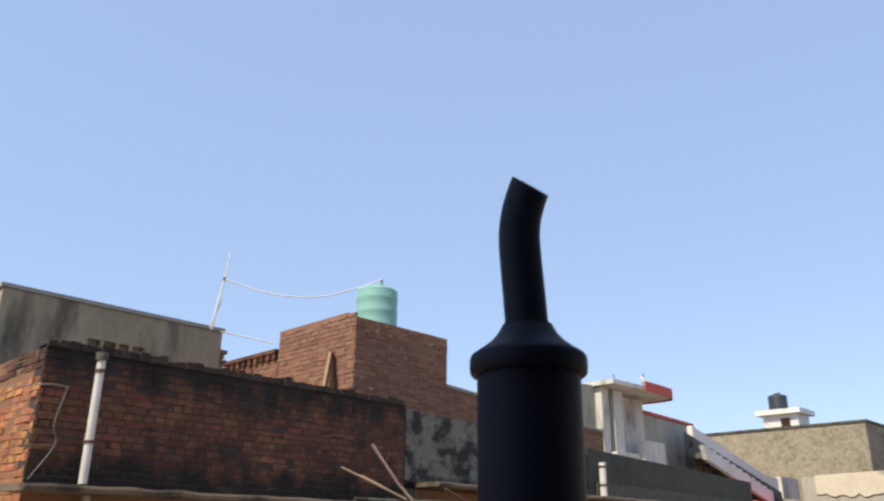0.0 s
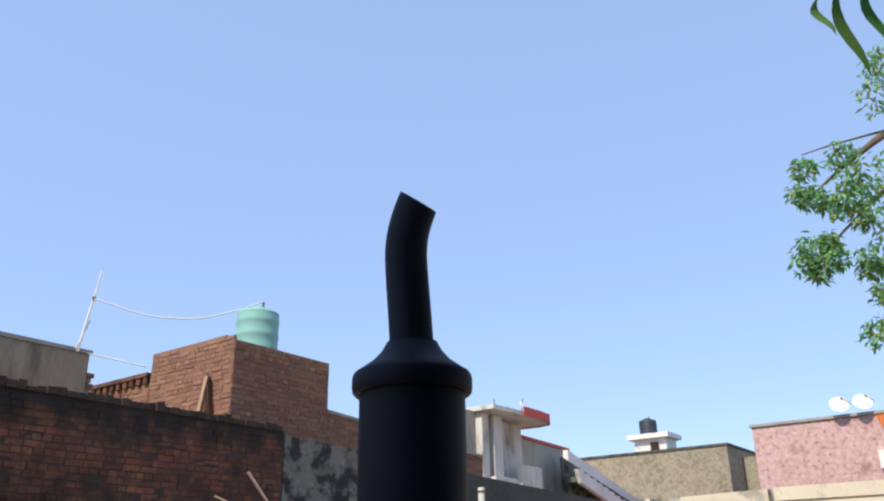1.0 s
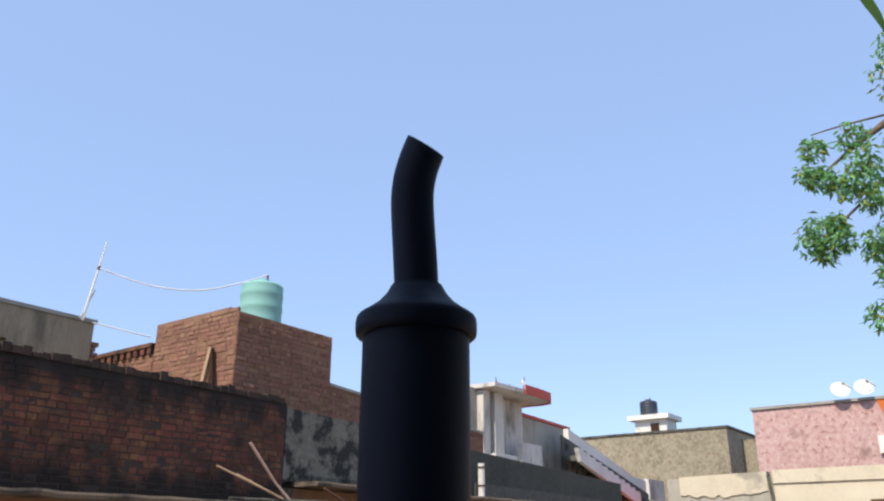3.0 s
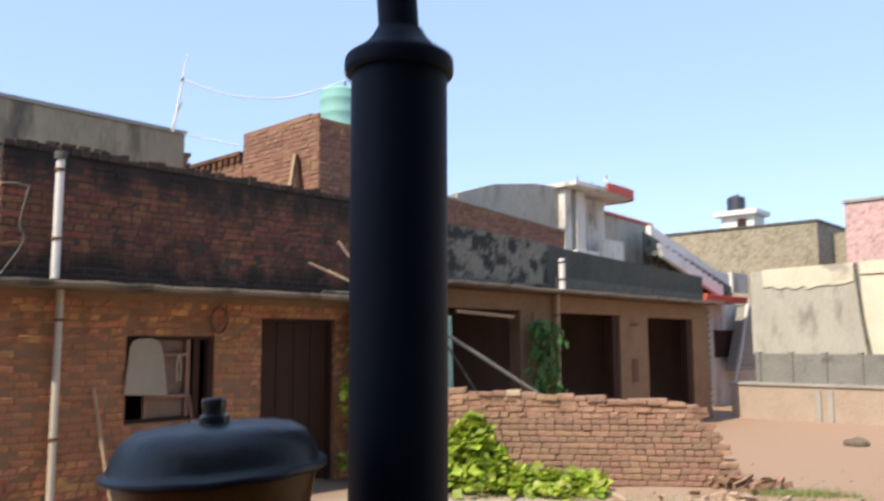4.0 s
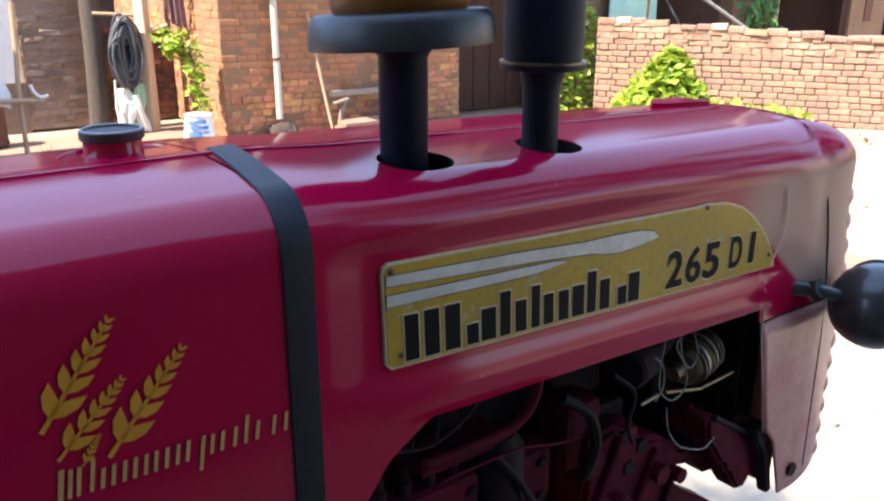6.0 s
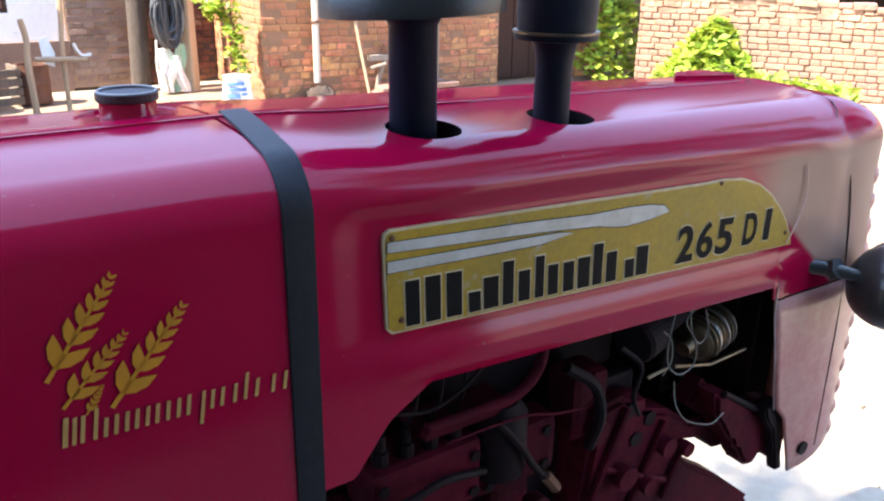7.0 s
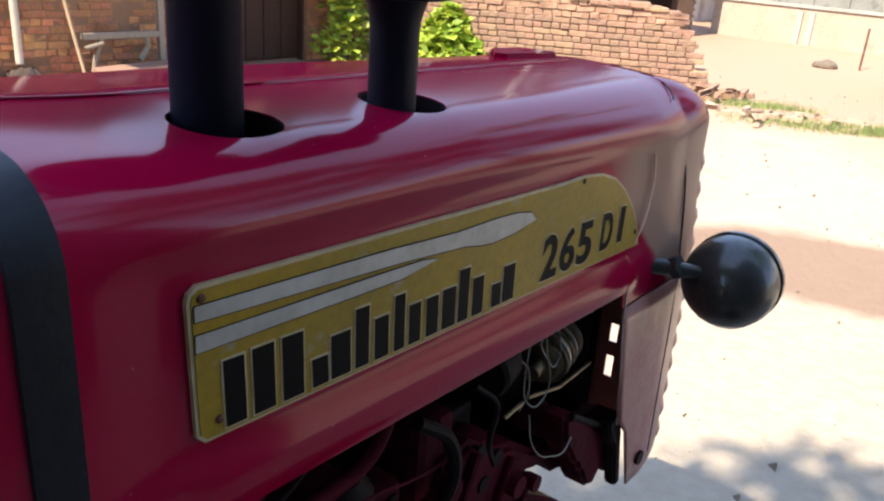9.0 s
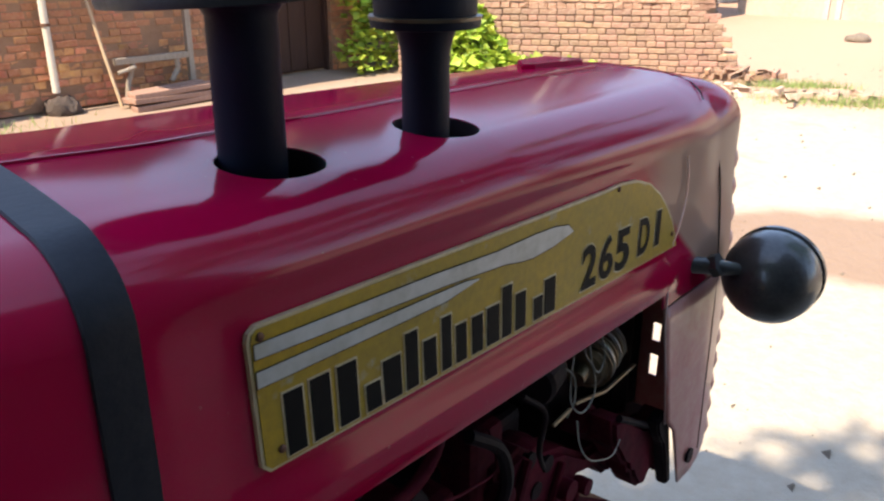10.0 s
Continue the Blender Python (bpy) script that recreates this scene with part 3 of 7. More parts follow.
def lay_bricks(wall, m, length, z0, z1, joined, piece="brick_piece", openings=(), singles=None, seed=1, course=0.078, proud=0.008,
               ragged=0.0, end_ragged=0.0, top_of=None, rough=1.0):
    """Courses of brick on the face of a wall. m: x along the face, y into it, z up. singles: (u0, u1, z0, z1), the stretch laid as single pieces."""
    rng = np.random.default_rng(seed)
    verts, faces = [], []
    count = 0
    rows = int((z1 - z0) / course + 0.01)
    for r in range(rows):
        z = z0 + r * course
        size = rng.normal(0.238, 0.004) if r % 2 == 0 else rng.normal(0.122, 0.003)
        end = length - (rng.uniform(0, end_ragged) * (r / rows) if end_ragged else 0)
        x = -rng.uniform(0, 0.02) - (0 if r % 2 == 0 else 0.06)
        while x < end:
            a, b = max(x, 0.0), min(x + size, end)
            x += size
            for o in openings:
                if o[2] < z + course / 2 < o[3] and a < o[1] and b > o[0]:
                    if a < o[0]:
                        b = min(b, o[0] + 0.002)
                    elif b > o[1]:
                        a = max(a, o[1] - 0.002)
            if b - a < 0.04:
                continue
            u, zz = (a + b) / 2, z + course / 2
            if any(o[0] < u < o[1] and o[2] < zz < o[3] for o in openings):
                continue
            if top_of and zz > top_of(u):
                continue
            if ragged and r >= rows - 2 and rng.random() < ragged:
                continue
            w, h = b - a - rng.uniform(0.004, 0.015), course - rng.uniform(0.004, 0.015)
            out = proud + rng.normal(0, 0.0035) * rough
            tilt = rng.normal(0, 0.014) * rough
            if singles and singles[0] < u < singles[1] and singles[2] < zz < singles[3] and count < 300:
                count += 1
                me = brick_unit(0.226 if size > 0.2 else 0.111, course - (0.008, 0.011, 0.015)[count % 3], piece)
                ob = bpy.data.objects.new("brick", me)
                scene.collection.objects.link(ob)
                ob.parent = wall
                ob.matrix_basis = m @ Matrix.Translation((a + 0.004, 0.05 - out, z + 0.004)) @ Matrix.Rotation(tilt, 4, "Y") @ Matrix.Rotation(rng.normal(0, 0.012) * rough, 4, "Z") @ Matrix.Diagonal((w / (0.226 if size > 0.2 else 0.111), 1, 1, 1))
            else:
                v, f = brick_block(w, 0.05, h)
                ct, st = math.cos(tilt), math.sin(tilt)
                k = len(verts)
                jit = rng.normal(0, 0.0032 * rough, (12, 3))
                for p, e in zip(v, jit):
                    p = (p[0] + e[0], p[1] + e[1] * (p[1] < -0.01), p[2] + e[2])
                    q = m @ Vector((a + 0.004 + p[0] * ct - p[2] * st, p[1] + 0.05 - out, z + 0.004 + p[0] * st + p[2] * ct))
                    verts.append(q[:])
                faces += [tuple(i + k for i in g) for g in f]
    if verts:
        me = bpy.data.meshes.new("brickwork")
        me.from_pydata(verts, [], faces)
        ob = part_mesh("brickwork", me, joined, wall)
        tagged(ob, kind="stuff")


def pierced(bm, x0, x1, y0, y1, z0, z1, openings=()):
    """A wall slab along x, one closed mesh, with openings (x0, x1, z0, z1) right through."""
    xs = sorted({x0, x1, *(o[0] for o in openings), *(o[1] for o in openings)})
    zs = sorted({z0, z1, *(o[2] for o in openings), *(o[3] for o in openings)})
    full = {(i, k) for i in range(len(xs) - 1) for k in range(len(zs) - 1)
            if not any(o[0] <= xs[i] and o[1] >= xs[i + 1] and o[2] <= zs[k] and o[3] >= zs[k + 1] for o in openings)}
    vert = {}

    def at(i, k, y):
        if (i, k, y) not in vert:
            vert[i, k, y] = bm.verts.new((xs[i], y, zs[k]))
        return vert[i, k, y]

    for i, k in full:
        bm.faces.new((at(i, k, y0), at(i + 1, k, y0), at(i + 1, k + 1, y0), at(i, k + 1, y0)))
        bm.faces.new((at(i, k, y1), at(i, k + 1, y1), at(i + 1, k + 1, y1), at(i + 1, k, y1)))
        for (di, dk), (a, b) in (((-1, 0), ((0, 0), (0, 1))), ((1, 0), ((1, 0), (1, 1))), ((0, -1), ((0, 0), (1, 0))), ((0, 1), ((0, 1), (1, 1)))):
            if (i + di, k + dk) not in full:
                bm.faces.new((at(i + a[0], k + a[1], y0), at(i + b[0], k + b[1], y0), at(i + b[0], k + b[1], y1), at(i + a[0], k + a[1], y1)))
    bmesh.ops.recalc_face_normals(bm, faces=bm.faces[:])
    return bm




def wall_frame(x, y, yaw=0.0, z=0.0):
    return pose(x, y, z, 0, 0, yaw)


# ---- ground ----
def build_ground():
    rng = np.random.default_rng(3)
    ticks = sorted(set(list(np.arange(-12, 26.01, 0.5)) + [-900, -400, -150, -60, -25, -16, 32, 45, 80, 160, 400, 900]))
    n = len(ticks)
    verts = []
    for y in ticks:
        for x in ticks:
            near = abs(x) < 26 and abs(y) < 26
            z = 0.035 * noise.noise(Vector((x * 0.35, y * 0.35, 1.0))) + 0.012 * noise.noise(Vector((x * 1.7, y * 1.7, 4.0))) if near else 0.0
            verts.append((x, y, z - 0.015))
    faces = [(j * n + i, j * n + i + 1, (j + 1) * n + i + 1, (j + 1) * n + i) for j in range(n - 1) for i in range(n - 1)]
    me = bpy.data.meshes.new("ground")
    me.from_pydata(verts, [], faces)
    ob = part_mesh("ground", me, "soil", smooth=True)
    tagged(ob, "pale dry trodden earth yard with a brown strip", "ground", kind="structure")


build_ground()

# ---- brick house with the shaded front ----
HX0, HX1, HY, HTOP = 3.0, 8.08, 8.66, 3.90
house = thing("brick_house", "single-storey red brick house with a blackened parapet and thin concrete ledge", "house", pose(0, 0, 0))
win, door = (4.40, 5.52, 0.96, 1.94), (6.20, 7.42, 0.0, 2.18)
front = part("front_wall", pierced(bmesh.new(), HX0, HX1, HY, HY + 0.23, 0, 2.50, (win, door)), "mortar", house, "rough brick front wall with earthy joints")
side = part("side_wall", boxes((HX0, HX0 + 0.23, HY + 0.235, 13.5, 0, HTOP - 0.02)), "mortar", house, "sunlit orange brick side wall")
upper = part("parapet_wall", boxes((HX0, HX1, HY, HY + 0.23, 2.505, HTOP - 0.02)), "mortar_dark", house, "soot-blackened brick parapet")
part("back_wall", boxes((HX0 + 0.24, HX1, 12.2, 12.4, 0, 2.49)), "room", house)
part("end_wall", boxes((HX1 - 0.2, HX1, HY + 0.24, 12.19, 0, 2.49)), "room", house)
part("roof", boxes((HX0 + 0.24, HX1 - 0.01, HY + 0.24, 13.4, 2.5, 2.63)), "conc", house)


def ledge_mesh(x0, x1, y0, y1, z, t, seed):
    rng = np.random.default_rng(seed)
    bm = bmesh.new()
    n = int((x1 - x0) / 0.25)
    rows = []
    for i in range(n + 1):
        x = x0 + (x1 - x0) * i / n
        w, s = rng.normal(0, 0.012), rng.normal(0, 0.006)
        rows.append([bm.verts.new(p) for p in ((x, y1, z - t), (x, y0 + w, z - t + s), (x, y0 + w - 0.01, z - t / 2 + s), (x, y0 + w, z - 0.01 + s), (x, y1, z))])
    for a, b in zip(rows, rows[1:]):
        for k in range(5):
            j = (k + 1) % 5
            bm.faces.new((a[k], a[j], b[j], b[k]))
    bm.faces.new(rows[0])
    bm.faces.new(rows[-1][::-1])
    bmesh.ops.recalc_face_normals(bm, faces=bm.faces[:])
    return bm


part("ledge", ledge_mesh(2.80, 8.16, 8.05, 8.64, 2.50, 0.075, 5), "ledge_brown", house, "thin weathered concrete sunshade ledge")
lay_bricks(front, wall_frame(HX0, HY), HX1 - HX0, 0.0, 2.41, "brick", openings=[(o[0] - HX0, o[1] - HX0, o[2], o[3]) for o in (win, door)], singles=(0.0, 3.0, 0.6, 1.9), seed=11, rough=1.4, proud=0.004)
lay_bricks(upper, wall_frame(HX0, HY), HX1 - HX0, 2.52, HTOP, "brick_parapet", seed=12, ragged=0.12, rough=0.8, proud=0.005)
lay_bricks(side, wall_frame(HX0, 13.5, -90), 13.5 - HY, 0.0, 3.66, "brick", singles=(3.3, 4.9, 0.3, 3.3), seed=13, rough=1.4, proud=0.004)
lay_bricks(side, wall_frame(HX0, 13.5, -90), 13.5 - HY, 3.66, HTOP + 0.04, "brick_sooty", seed=14, ragged=0.1)


cop = part("coping", boxes((HX0, HX1, HY + 0.01, HY + 0.22, HTOP - 0.02, HTOP + 0.01)), "mortar_dark", house, "blackened brick-on-edge coping")
rng = np.random.default_rng(8)
x = HX0
while x < HX1 - 0.1:
    w = rng.uniform(0.10, 0.13)
    part("brick", boxes((x, x + w - 0.012, HY - 0.02 + rng.normal(0, 0.008), HY + 0.215, HTOP - 0.015, HTOP + 0.065 + rng.normal(0, 0.014))), "brick_black", cop)
    x += w
# door leaf and window fittings
dr = part("door", boxes((6.24, 7.38, HY + 0.15, HY + 0.19, 0.02, 2.15)), "wood_dark", house, "dark brown closed timber door")
for k in range(4):
    part("plank", boxes((6.25 + 0.283 * k, 6.25 + 0.283 * k + 0.27, HY + 0.13, HY + 0.148, 0.04, 2.13), bevel=0.004), "wood_dark", dr)
part("door_frame", boxes((6.20, 6.25, HY + 0.06, HY + 0.14, 0, 2.18), (7.375, 7.42, HY + 0.06, HY + 0.14, 0, 2.18), (6.25, 7.375, HY + 0.06, HY + 0.14, 2.135, 2.18)), "wood_dark", house)
wf = part("window", boxes((4.40, 4.44, HY + 0.05, HY + 0.13, 0.96, 1.94), (5.46, 5.52, HY + 0.04, HY + 0.13, 0.96, 1.94), (4.44, 5.46, HY + 0.05, HY + 0.13, 1.90, 1.94), (4.44, 5.46, HY + 0.05, HY + 0.13, 0.96, 1.00)), "wood_dark", house, "dark timber window, part boarded, with a bare cross frame")
part("mullion", boxes((5.17, 5.22, HY + 0.045, HY + 0.12, 1.00, 1.90), bevel=0.006), "wood_red", wf)
part("mullion", boxes((4.66, 4.70, HY + 0.06, HY + 0.12, 1.00, 1.90), bevel=0.006), "wood_red", wf)
for z in (1.70, 1.22):
    part("window_rail", boxes((4.70, 5.17, HY + 0.05, HY + 0.11, z, z + 0.045), bevel=0.006), "wood_red", wf)
part("shutter_panel", boxes((4.71, 5.16, HY + 0.115, HY + 0.135, 1.75, 1.895)), "room", wf, "dull brown inner shutter panel")
part("shutter_panel", boxes((4.71, 5.16, HY + 0.115, HY + 0.135, 1.27, 1.695)), "room", wf, "dull brown inner shutter panel")
part("shutter_panel", boxes((4.71, 5.16, HY + 0.10, HY + 0.12, 1.005, 1.215)), "room", wf)
part("rope_loop", tube([(5.06, HY + 0.03, 1.72), (5.04, HY + 0.03, 1.58), (5.05, HY + 0.03, 1.42), (5.09, HY + 0.03, 1.42), (5.10, HY + 0.03, 1.58), (5.07, HY + 0.03, 1.72)], 0.008, 6), "pipe_tan", wf)
part("shutter_leaf", boxes((5.29, 5.37, HY + 0.09, HY + 0.12, 1.00, 1.90)), "wood_dark", wf)
part("sill_brace", tube([(5.20, HY + 0.02, 1.24), (5.24, HY + 0.01, 0.98)], 0.016, 6), "wood_red", wf)
bd = prism([(4.37, 1.29), (4.60, 1.275), (4.885, 1.265), (4.875, 1.36), (4.83, 1.70), (4.79, 1.84), (4.74, 1.895), (4.66, 1.915), (4.52, 1.91), (4.45, 1.885), (4.42, 1.82), (4.40, 1.6)], 0, 0.02, lambda a, b, d: (a, HY - 0.03 - d, b))
tagged(part("board", bd, "cloth_grey"), "pale grey rounded board hung over part of the window", "board")

# ---- shop row beside it ----
shop = thing("shop_row", "plastered row of open dark bays under a black-stained parapet", "building")
bays = [(9.73, 11.72, 0.0, 2.43), (12.90, 15.20, 0.0, 2.42), (16.40, 18.62, 0.0, 2.40)]
part("front_wall", pierced(bmesh.new(), 8.30, 19.45, HY, HY + 0.25, 0, 2.74, bays), "render", shop, "ochre rendered piers and lintels")
part("recess_wall", boxes((8.085, 8.295, HY + 0.02, HY + 0.25, 0, 2.74)), "conc_dark", shop)
part("back_wall", boxes((8.1, 19.4, 12.2, 12.4, 0, 2.74)), "room", shop)
for x in (11.9, 15.7, 19.2):
    part("cross_wall", boxes((x, x + 0.22, HY + 0.26, 12.19, 0, 2.74)), "room", shop)
part("roof", boxes((8.1, 19.45, HY + 0.27, 13.0, 2.75, 2.86)), "conc", shop)
part("ledge", ledge_mesh(8.30, 19.55, 8.2, HY + 0.26, 2.83, 0.07, 9), "ledge_brown", shop, "thin concrete sunshade ledge")
pp = prism([(8.10, 2.835), (12.62, 2.82), (12.62, 3.71), (8.10, 3.84)], 0.0, 0.16, lambda a, b, d: (a, HY + d, b))
part("parapet", pp, "conc_mottled", shop, "grey concrete parapet with black algae patches")
pp = prism([(12.625, 2.82), (19.3, 2.80), (19.3, 3.47), (13.0, 3.67), (12.625, 3.70)], 0.0, 0.16, lambda a, b, d: (a, HY + 0.01 + d, b))
part("parapet", pp, "conc_green", shop, "dark green-black algae stained parapet")
part("parapet_base", boxes((8.3, 12.6, HY - 0.025, HY - 0.002, 2.84, 2.93)), "conc_dark", shop)
part("parapet_base", prism([(12.85, 2.84), (19.25, 2.81), (19.25, 3.02), (12.85, 3.10)], 0.0, 0.03, lambda a, b, d: (a, HY - 0.022 + d, b)), "conc_grey_green", shop, "pale worn lower band of the parapet")
for x, z in ((15.78, 2.1), (15.78, 1.25)):
    part("niche", boxes((x - 0.12, x + 0.12, HY - 0.02, HY - 0.003, z - 0.25, z + 0.25) if z < 2 else (x - 0.15, x + 0.15, HY - 0.02, HY - 0.003, z + 0.1, z + 0.16)), "rust", shop)
for x0, x1, _, z1 in bays[1:]:
    part("shutter_box", boxes((x1 - 0.22, x1 - 0.02, HY + 0.05, HY + 0.22, 0, z1 - 0.01)), "wood_dark", shop)
end_bm = bmesh.new()
for r in range(34):
    box(end_bm, 19.46, 19.46 + (0.10 if r % 2 else 0.18), HY + 0.02, HY + 0.24, r * 0.08, r * 0.08 + 0.07)
part("toothed_brick_end", end_bm, "ledge_brown", shop)

# ---- rear upper rooms ----
tower = thing("brick_stair_tower", "square red brick rooftop room", "building")
tw1 = part("front_wall", boxes((8.13, 10.27, 9.96, 10.16, 2.64, 5.50)), "mortar", tower)
tw2 = part("side_wall", boxes((8.13, 8.33, 10.17, 12.1, 2.64, 5.60)), "mortar", tower)
part("back_wall", boxes((10.07, 10.27, 10.17, 12.1, 2.64, 5.5), (8.34, 10.06, 11.9, 12.1, 2.64, 5.5), (8.34, 10.06, 10.17, 11.89, 5.0, 5.12)), "mortar", tower)
lay_bricks(tw1, wall_frame(8.13, 9.96), 2.14, 3.0, 5.5, "brick_far", seed=21, ragged=0.1)
lay_bricks(tw2, wall_frame(8.13, 12.1, -90), 2.14, 3.0, 5.6, "brick_far", seed=22, ragged=0.1)
redw = thing("upper_brick_wall", "low red brick wall along the rear roof", "wall")
rw = part("wall", prism([(10.30, 2.9), (15.2, 2.9), (15.2, 4.33), (10.30, 4.64)], 0, 0.2, lambda a, b, d: (a, 10.0 + d, b)), "mortar", redw)
lay_bricks(rw, wall_frame(10.3, 10.0), 4.9, 3.3, 4.63, "brick_far", seed=23, top_of=lambda u: 4.64 - 0.063 * u - 0.02)
part("cap", prism([(10.30, 4.64), (15.2, 4.33), (15.2, 4.38), (10.3, 4.69)], -0.03, 0.22, lambda a, b, d: (a, 10.0 + d, b)), "conc", redw)
backw = thing("rear_brick_wall", "broken brick wall with an open-jointed top course", "wall")
bw = part("wall", boxes((8.15, 8.33, 12.15, 14.0, 2.7, 5.10)), "mortar", backw)
lay_bricks(bw, wall_frame(8.15, 14.0, -90), 1.85, 3.8, 5.1, "brick_far", seed=24)
cb = bmesh.new()
for k in range(9):
    box(cb, 8.1, 8.35, 12.16 + k * 0.2, 12.16 + k * 0.2 + 0.11, 5.1, 5.22)
box(cb, 8.08, 8.38, 12.15, 13.95, 5.22, 5.29)
part("open_course", cb, "brick_sooty", backw)
ps = thing("leaning_planks", "two pale planks leaning on the brick tower", "plank")
part("plank", tube([(8.05, 10.45, 4.95), (8.0, 10.62, 3.9)], 0.05, 4), "wood", ps)
part("plank", tube([(8.06, 10.45, 4.95), (8.02, 10.22, 3.9)], 0.04, 4), "wood_dark", ps)


def water_tank(name, x, y, z, r, h, material, label):
    t = thing(name, label, "water tank", pose(x, y, z))
    prof = [(0, 0), (r, 0)]
    for k in range(5):
        a = h * (k + 0.15) / 5
        prof += [(r, a), (r * 1.02, a + h * 0.02), (r * 1.02, a + h * 0.07), (r, a + h * 0.09)]
    prof += [(r, h), (r * 0.9, h + 0.10 * r), (r * 0.35, h + 0.28 * r), (r * 0.33, h + 0.36 * r), (0, h + 0.37 * r)]
    part("barrel", lathe(prof, 36), material, t, smooth=True)
    part("outlet", tube([(r * 0.1, -r * 0.2, h + 0.3 * r), (r * 0.1, -r * 0.2, h + 0.62 * r)], r * 0.05, 8), "rust", t)
    return t


water_tank("water_tank", 9.42, 10.95, 5.12, 0.375, 1.28, "green_tank", "sea-green ribbed plastic water tank on the brick tower")

plain = thing("streaked_house", "rain-streaked plastered upper storey behind the brick house", "house")
pw = [(5.08, 5.30, 4.85, 5.08), (5.34, 5.56, 4.85, 5.08), (5.60, 5.78, 4.85, 5.08), (5.84, 6.05, 4.85, 5.08)]
part("front_wall", pierced(bmesh.new(), 3.70, 7.48, 13.0, 13.2, 2.64, 5.62, pw), "streaked", plain)
part("side_wall", boxes((7.28, 7.48, 13.21, 17, 2.64, 5.62)), "streaked", plain)
part("side_wall", boxes((3.7, 3.9, 13.21, 17, 2.64, 5.62)), "streaked", plain)
part("coping", boxes((3.66, 7.52, 12.97, 13.22, 5.625, 5.69)), "conc", plain)
part("back_wall", boxes((3.91, 7.27, 14.4, 14.5, 2.64, 5.5)), "room", plain)
part("quoin", boxes(*[(7.485, 7.56 + 0.05 * (k % 2), 12.98, 13.1, 4.6 + 0.09 * k, 4.67 + 0.09 * k) for k in range(8)]), "brick_far", plain)
dk = thing("dark_upper_wall", "soot-dark brick upper wall beyond the house corner", "wall")
dw = part("wall", boxes((-3.5, 3.96, 14.0, 14.25, 0, 5.45)), "mortar_dark", dk)
lay_bricks(dw, wall_frame(-3.5, 14.0), 7.46, 3.7, 5.45, "brick_sooty", seed=31)
jw = thing("pierced_brick_wall", "brown brick yard wall with a pierced vent pattern", "wall")
vents = [(1.35 + 0.19 * i + 0.03 * (k % 2), 1.35 + 0.19 * i + 0.03 * (k % 2) + 0.09, 1.93 + 0.156 * k, 1.93 + 0.156 * k + 0.08) for k in range(5) for i in range(4)]
jwall = part("wall", pierced(bmesh.new(), 1.22, 2.13, 10.53, 10.74, 0, 3.75, vents), "mortar_dust", jw)
lay_bricks(jwall, wall_frame(1.23, 10.5), 0.90, 0.0, 3.75, "brick_brown", openings=[(a - 1.23, b - 1.23, c, d) for a, b, c, d in vents], seed=33, proud=-0.022, rough=1.4)
# dark wall added so that no sunlit ground shows in the gap
jlow = part("low_wall", boxes((2.135, 2.985, 10.53, 10.74, 0, 1.15)), "mortar_dark", jw, "low dark brick wall added to hide the sunlit alley")
lay_bricks(jlow, wall_frame(2.14, 10.5), 0.84, 0.0, 1.17, "brick_sooty", seed=34, proud=-0.022, rough=1.4)

mast = thing("antenna_mast", "thin pale leaning antenna mast on the roof edge", "antenna")
part("pole", tube([(7.22, 12.95, 5.62), (7.37, 12.95, 6.6), (7.45, 12.95, 7.14)], [0.025, 0.018, 0.010], 6), "pipe_white", mast)
part("stay", tube([(7.37, 12.95, 6.2), (7.18, 12.95, 5.66)], 0.012, 5), "pipe_white", mast)
part("fitting", lathe([(0, 0), (0.03, 0), (0.03, 0.06), (0, 0.06)], 8, 7.375, 12.95, m=pose(0, 0, 6.58)), "rust", mast)


def cable(name, pts, r, material, label):
    ob = part(name, tube(arc(pts, 6), r, 5), material)
    return tagged(ob, label, "cable")


cable("cable", [(7.37, 12.93, 6.6), (8.0, 12.3, 6.33), (8.6, 11.7, 6.28), (9.1, 11.2, 6.45), (9.47, 10.9, 6.65)], 0.013, "pipe_white", "white sagging cable from mast to water tank")
cable("cable", [(7.4, 12.95, 5.62), (8.15, 12.3, 5.42)], 0.012, "pipe_white", "white cable between the rear roofs")
cable("cable", [(1.2, 12.5, 3.5), (2.2, 10.0, 3.42), (2.9, 8.5, 3.45), (3.25, 8.58, 3.48)], 0.006, "wire", "thin wire reaching the parapet corner")
cable("cable", [(3.25, 8.6, 3.48), (3.18, 8.6, 3.1), (3.22, 8.6, 2.9), (3.02, 8.6, 2.55)], 0.006, "wire", "thin wire dangling on the parapet")


# ---- down pipes ----
def down_pipe(x, y, z0, z1, r, material, label, cap=False):
    t = thing("rain_pipe", label, "pipe", pose(x, y, 0))
    part("pipe", tube([(0, 0, z0), (0, 0, z1)], r, 14), material, t, smooth=False)
    for z in (z0 + 0.3 * (z1 - z0), z0 + 0.85 * (z1 - z0)):
        part("clip", lathe([(r, 0), (r + 0.012, 0), (r + 0.012, 0.03), (r, 0.03)], 14, m=pose(0, 0, z)), "rust", t)
    if cap:
        part("cap", lathe([(r, 0), (r + 0.02, 0), (r + 0.02, 0.08), (0, 0.09)], 14, m=pose(0, 0, z1 - 0.07)), "conc_dark", t)
    return t


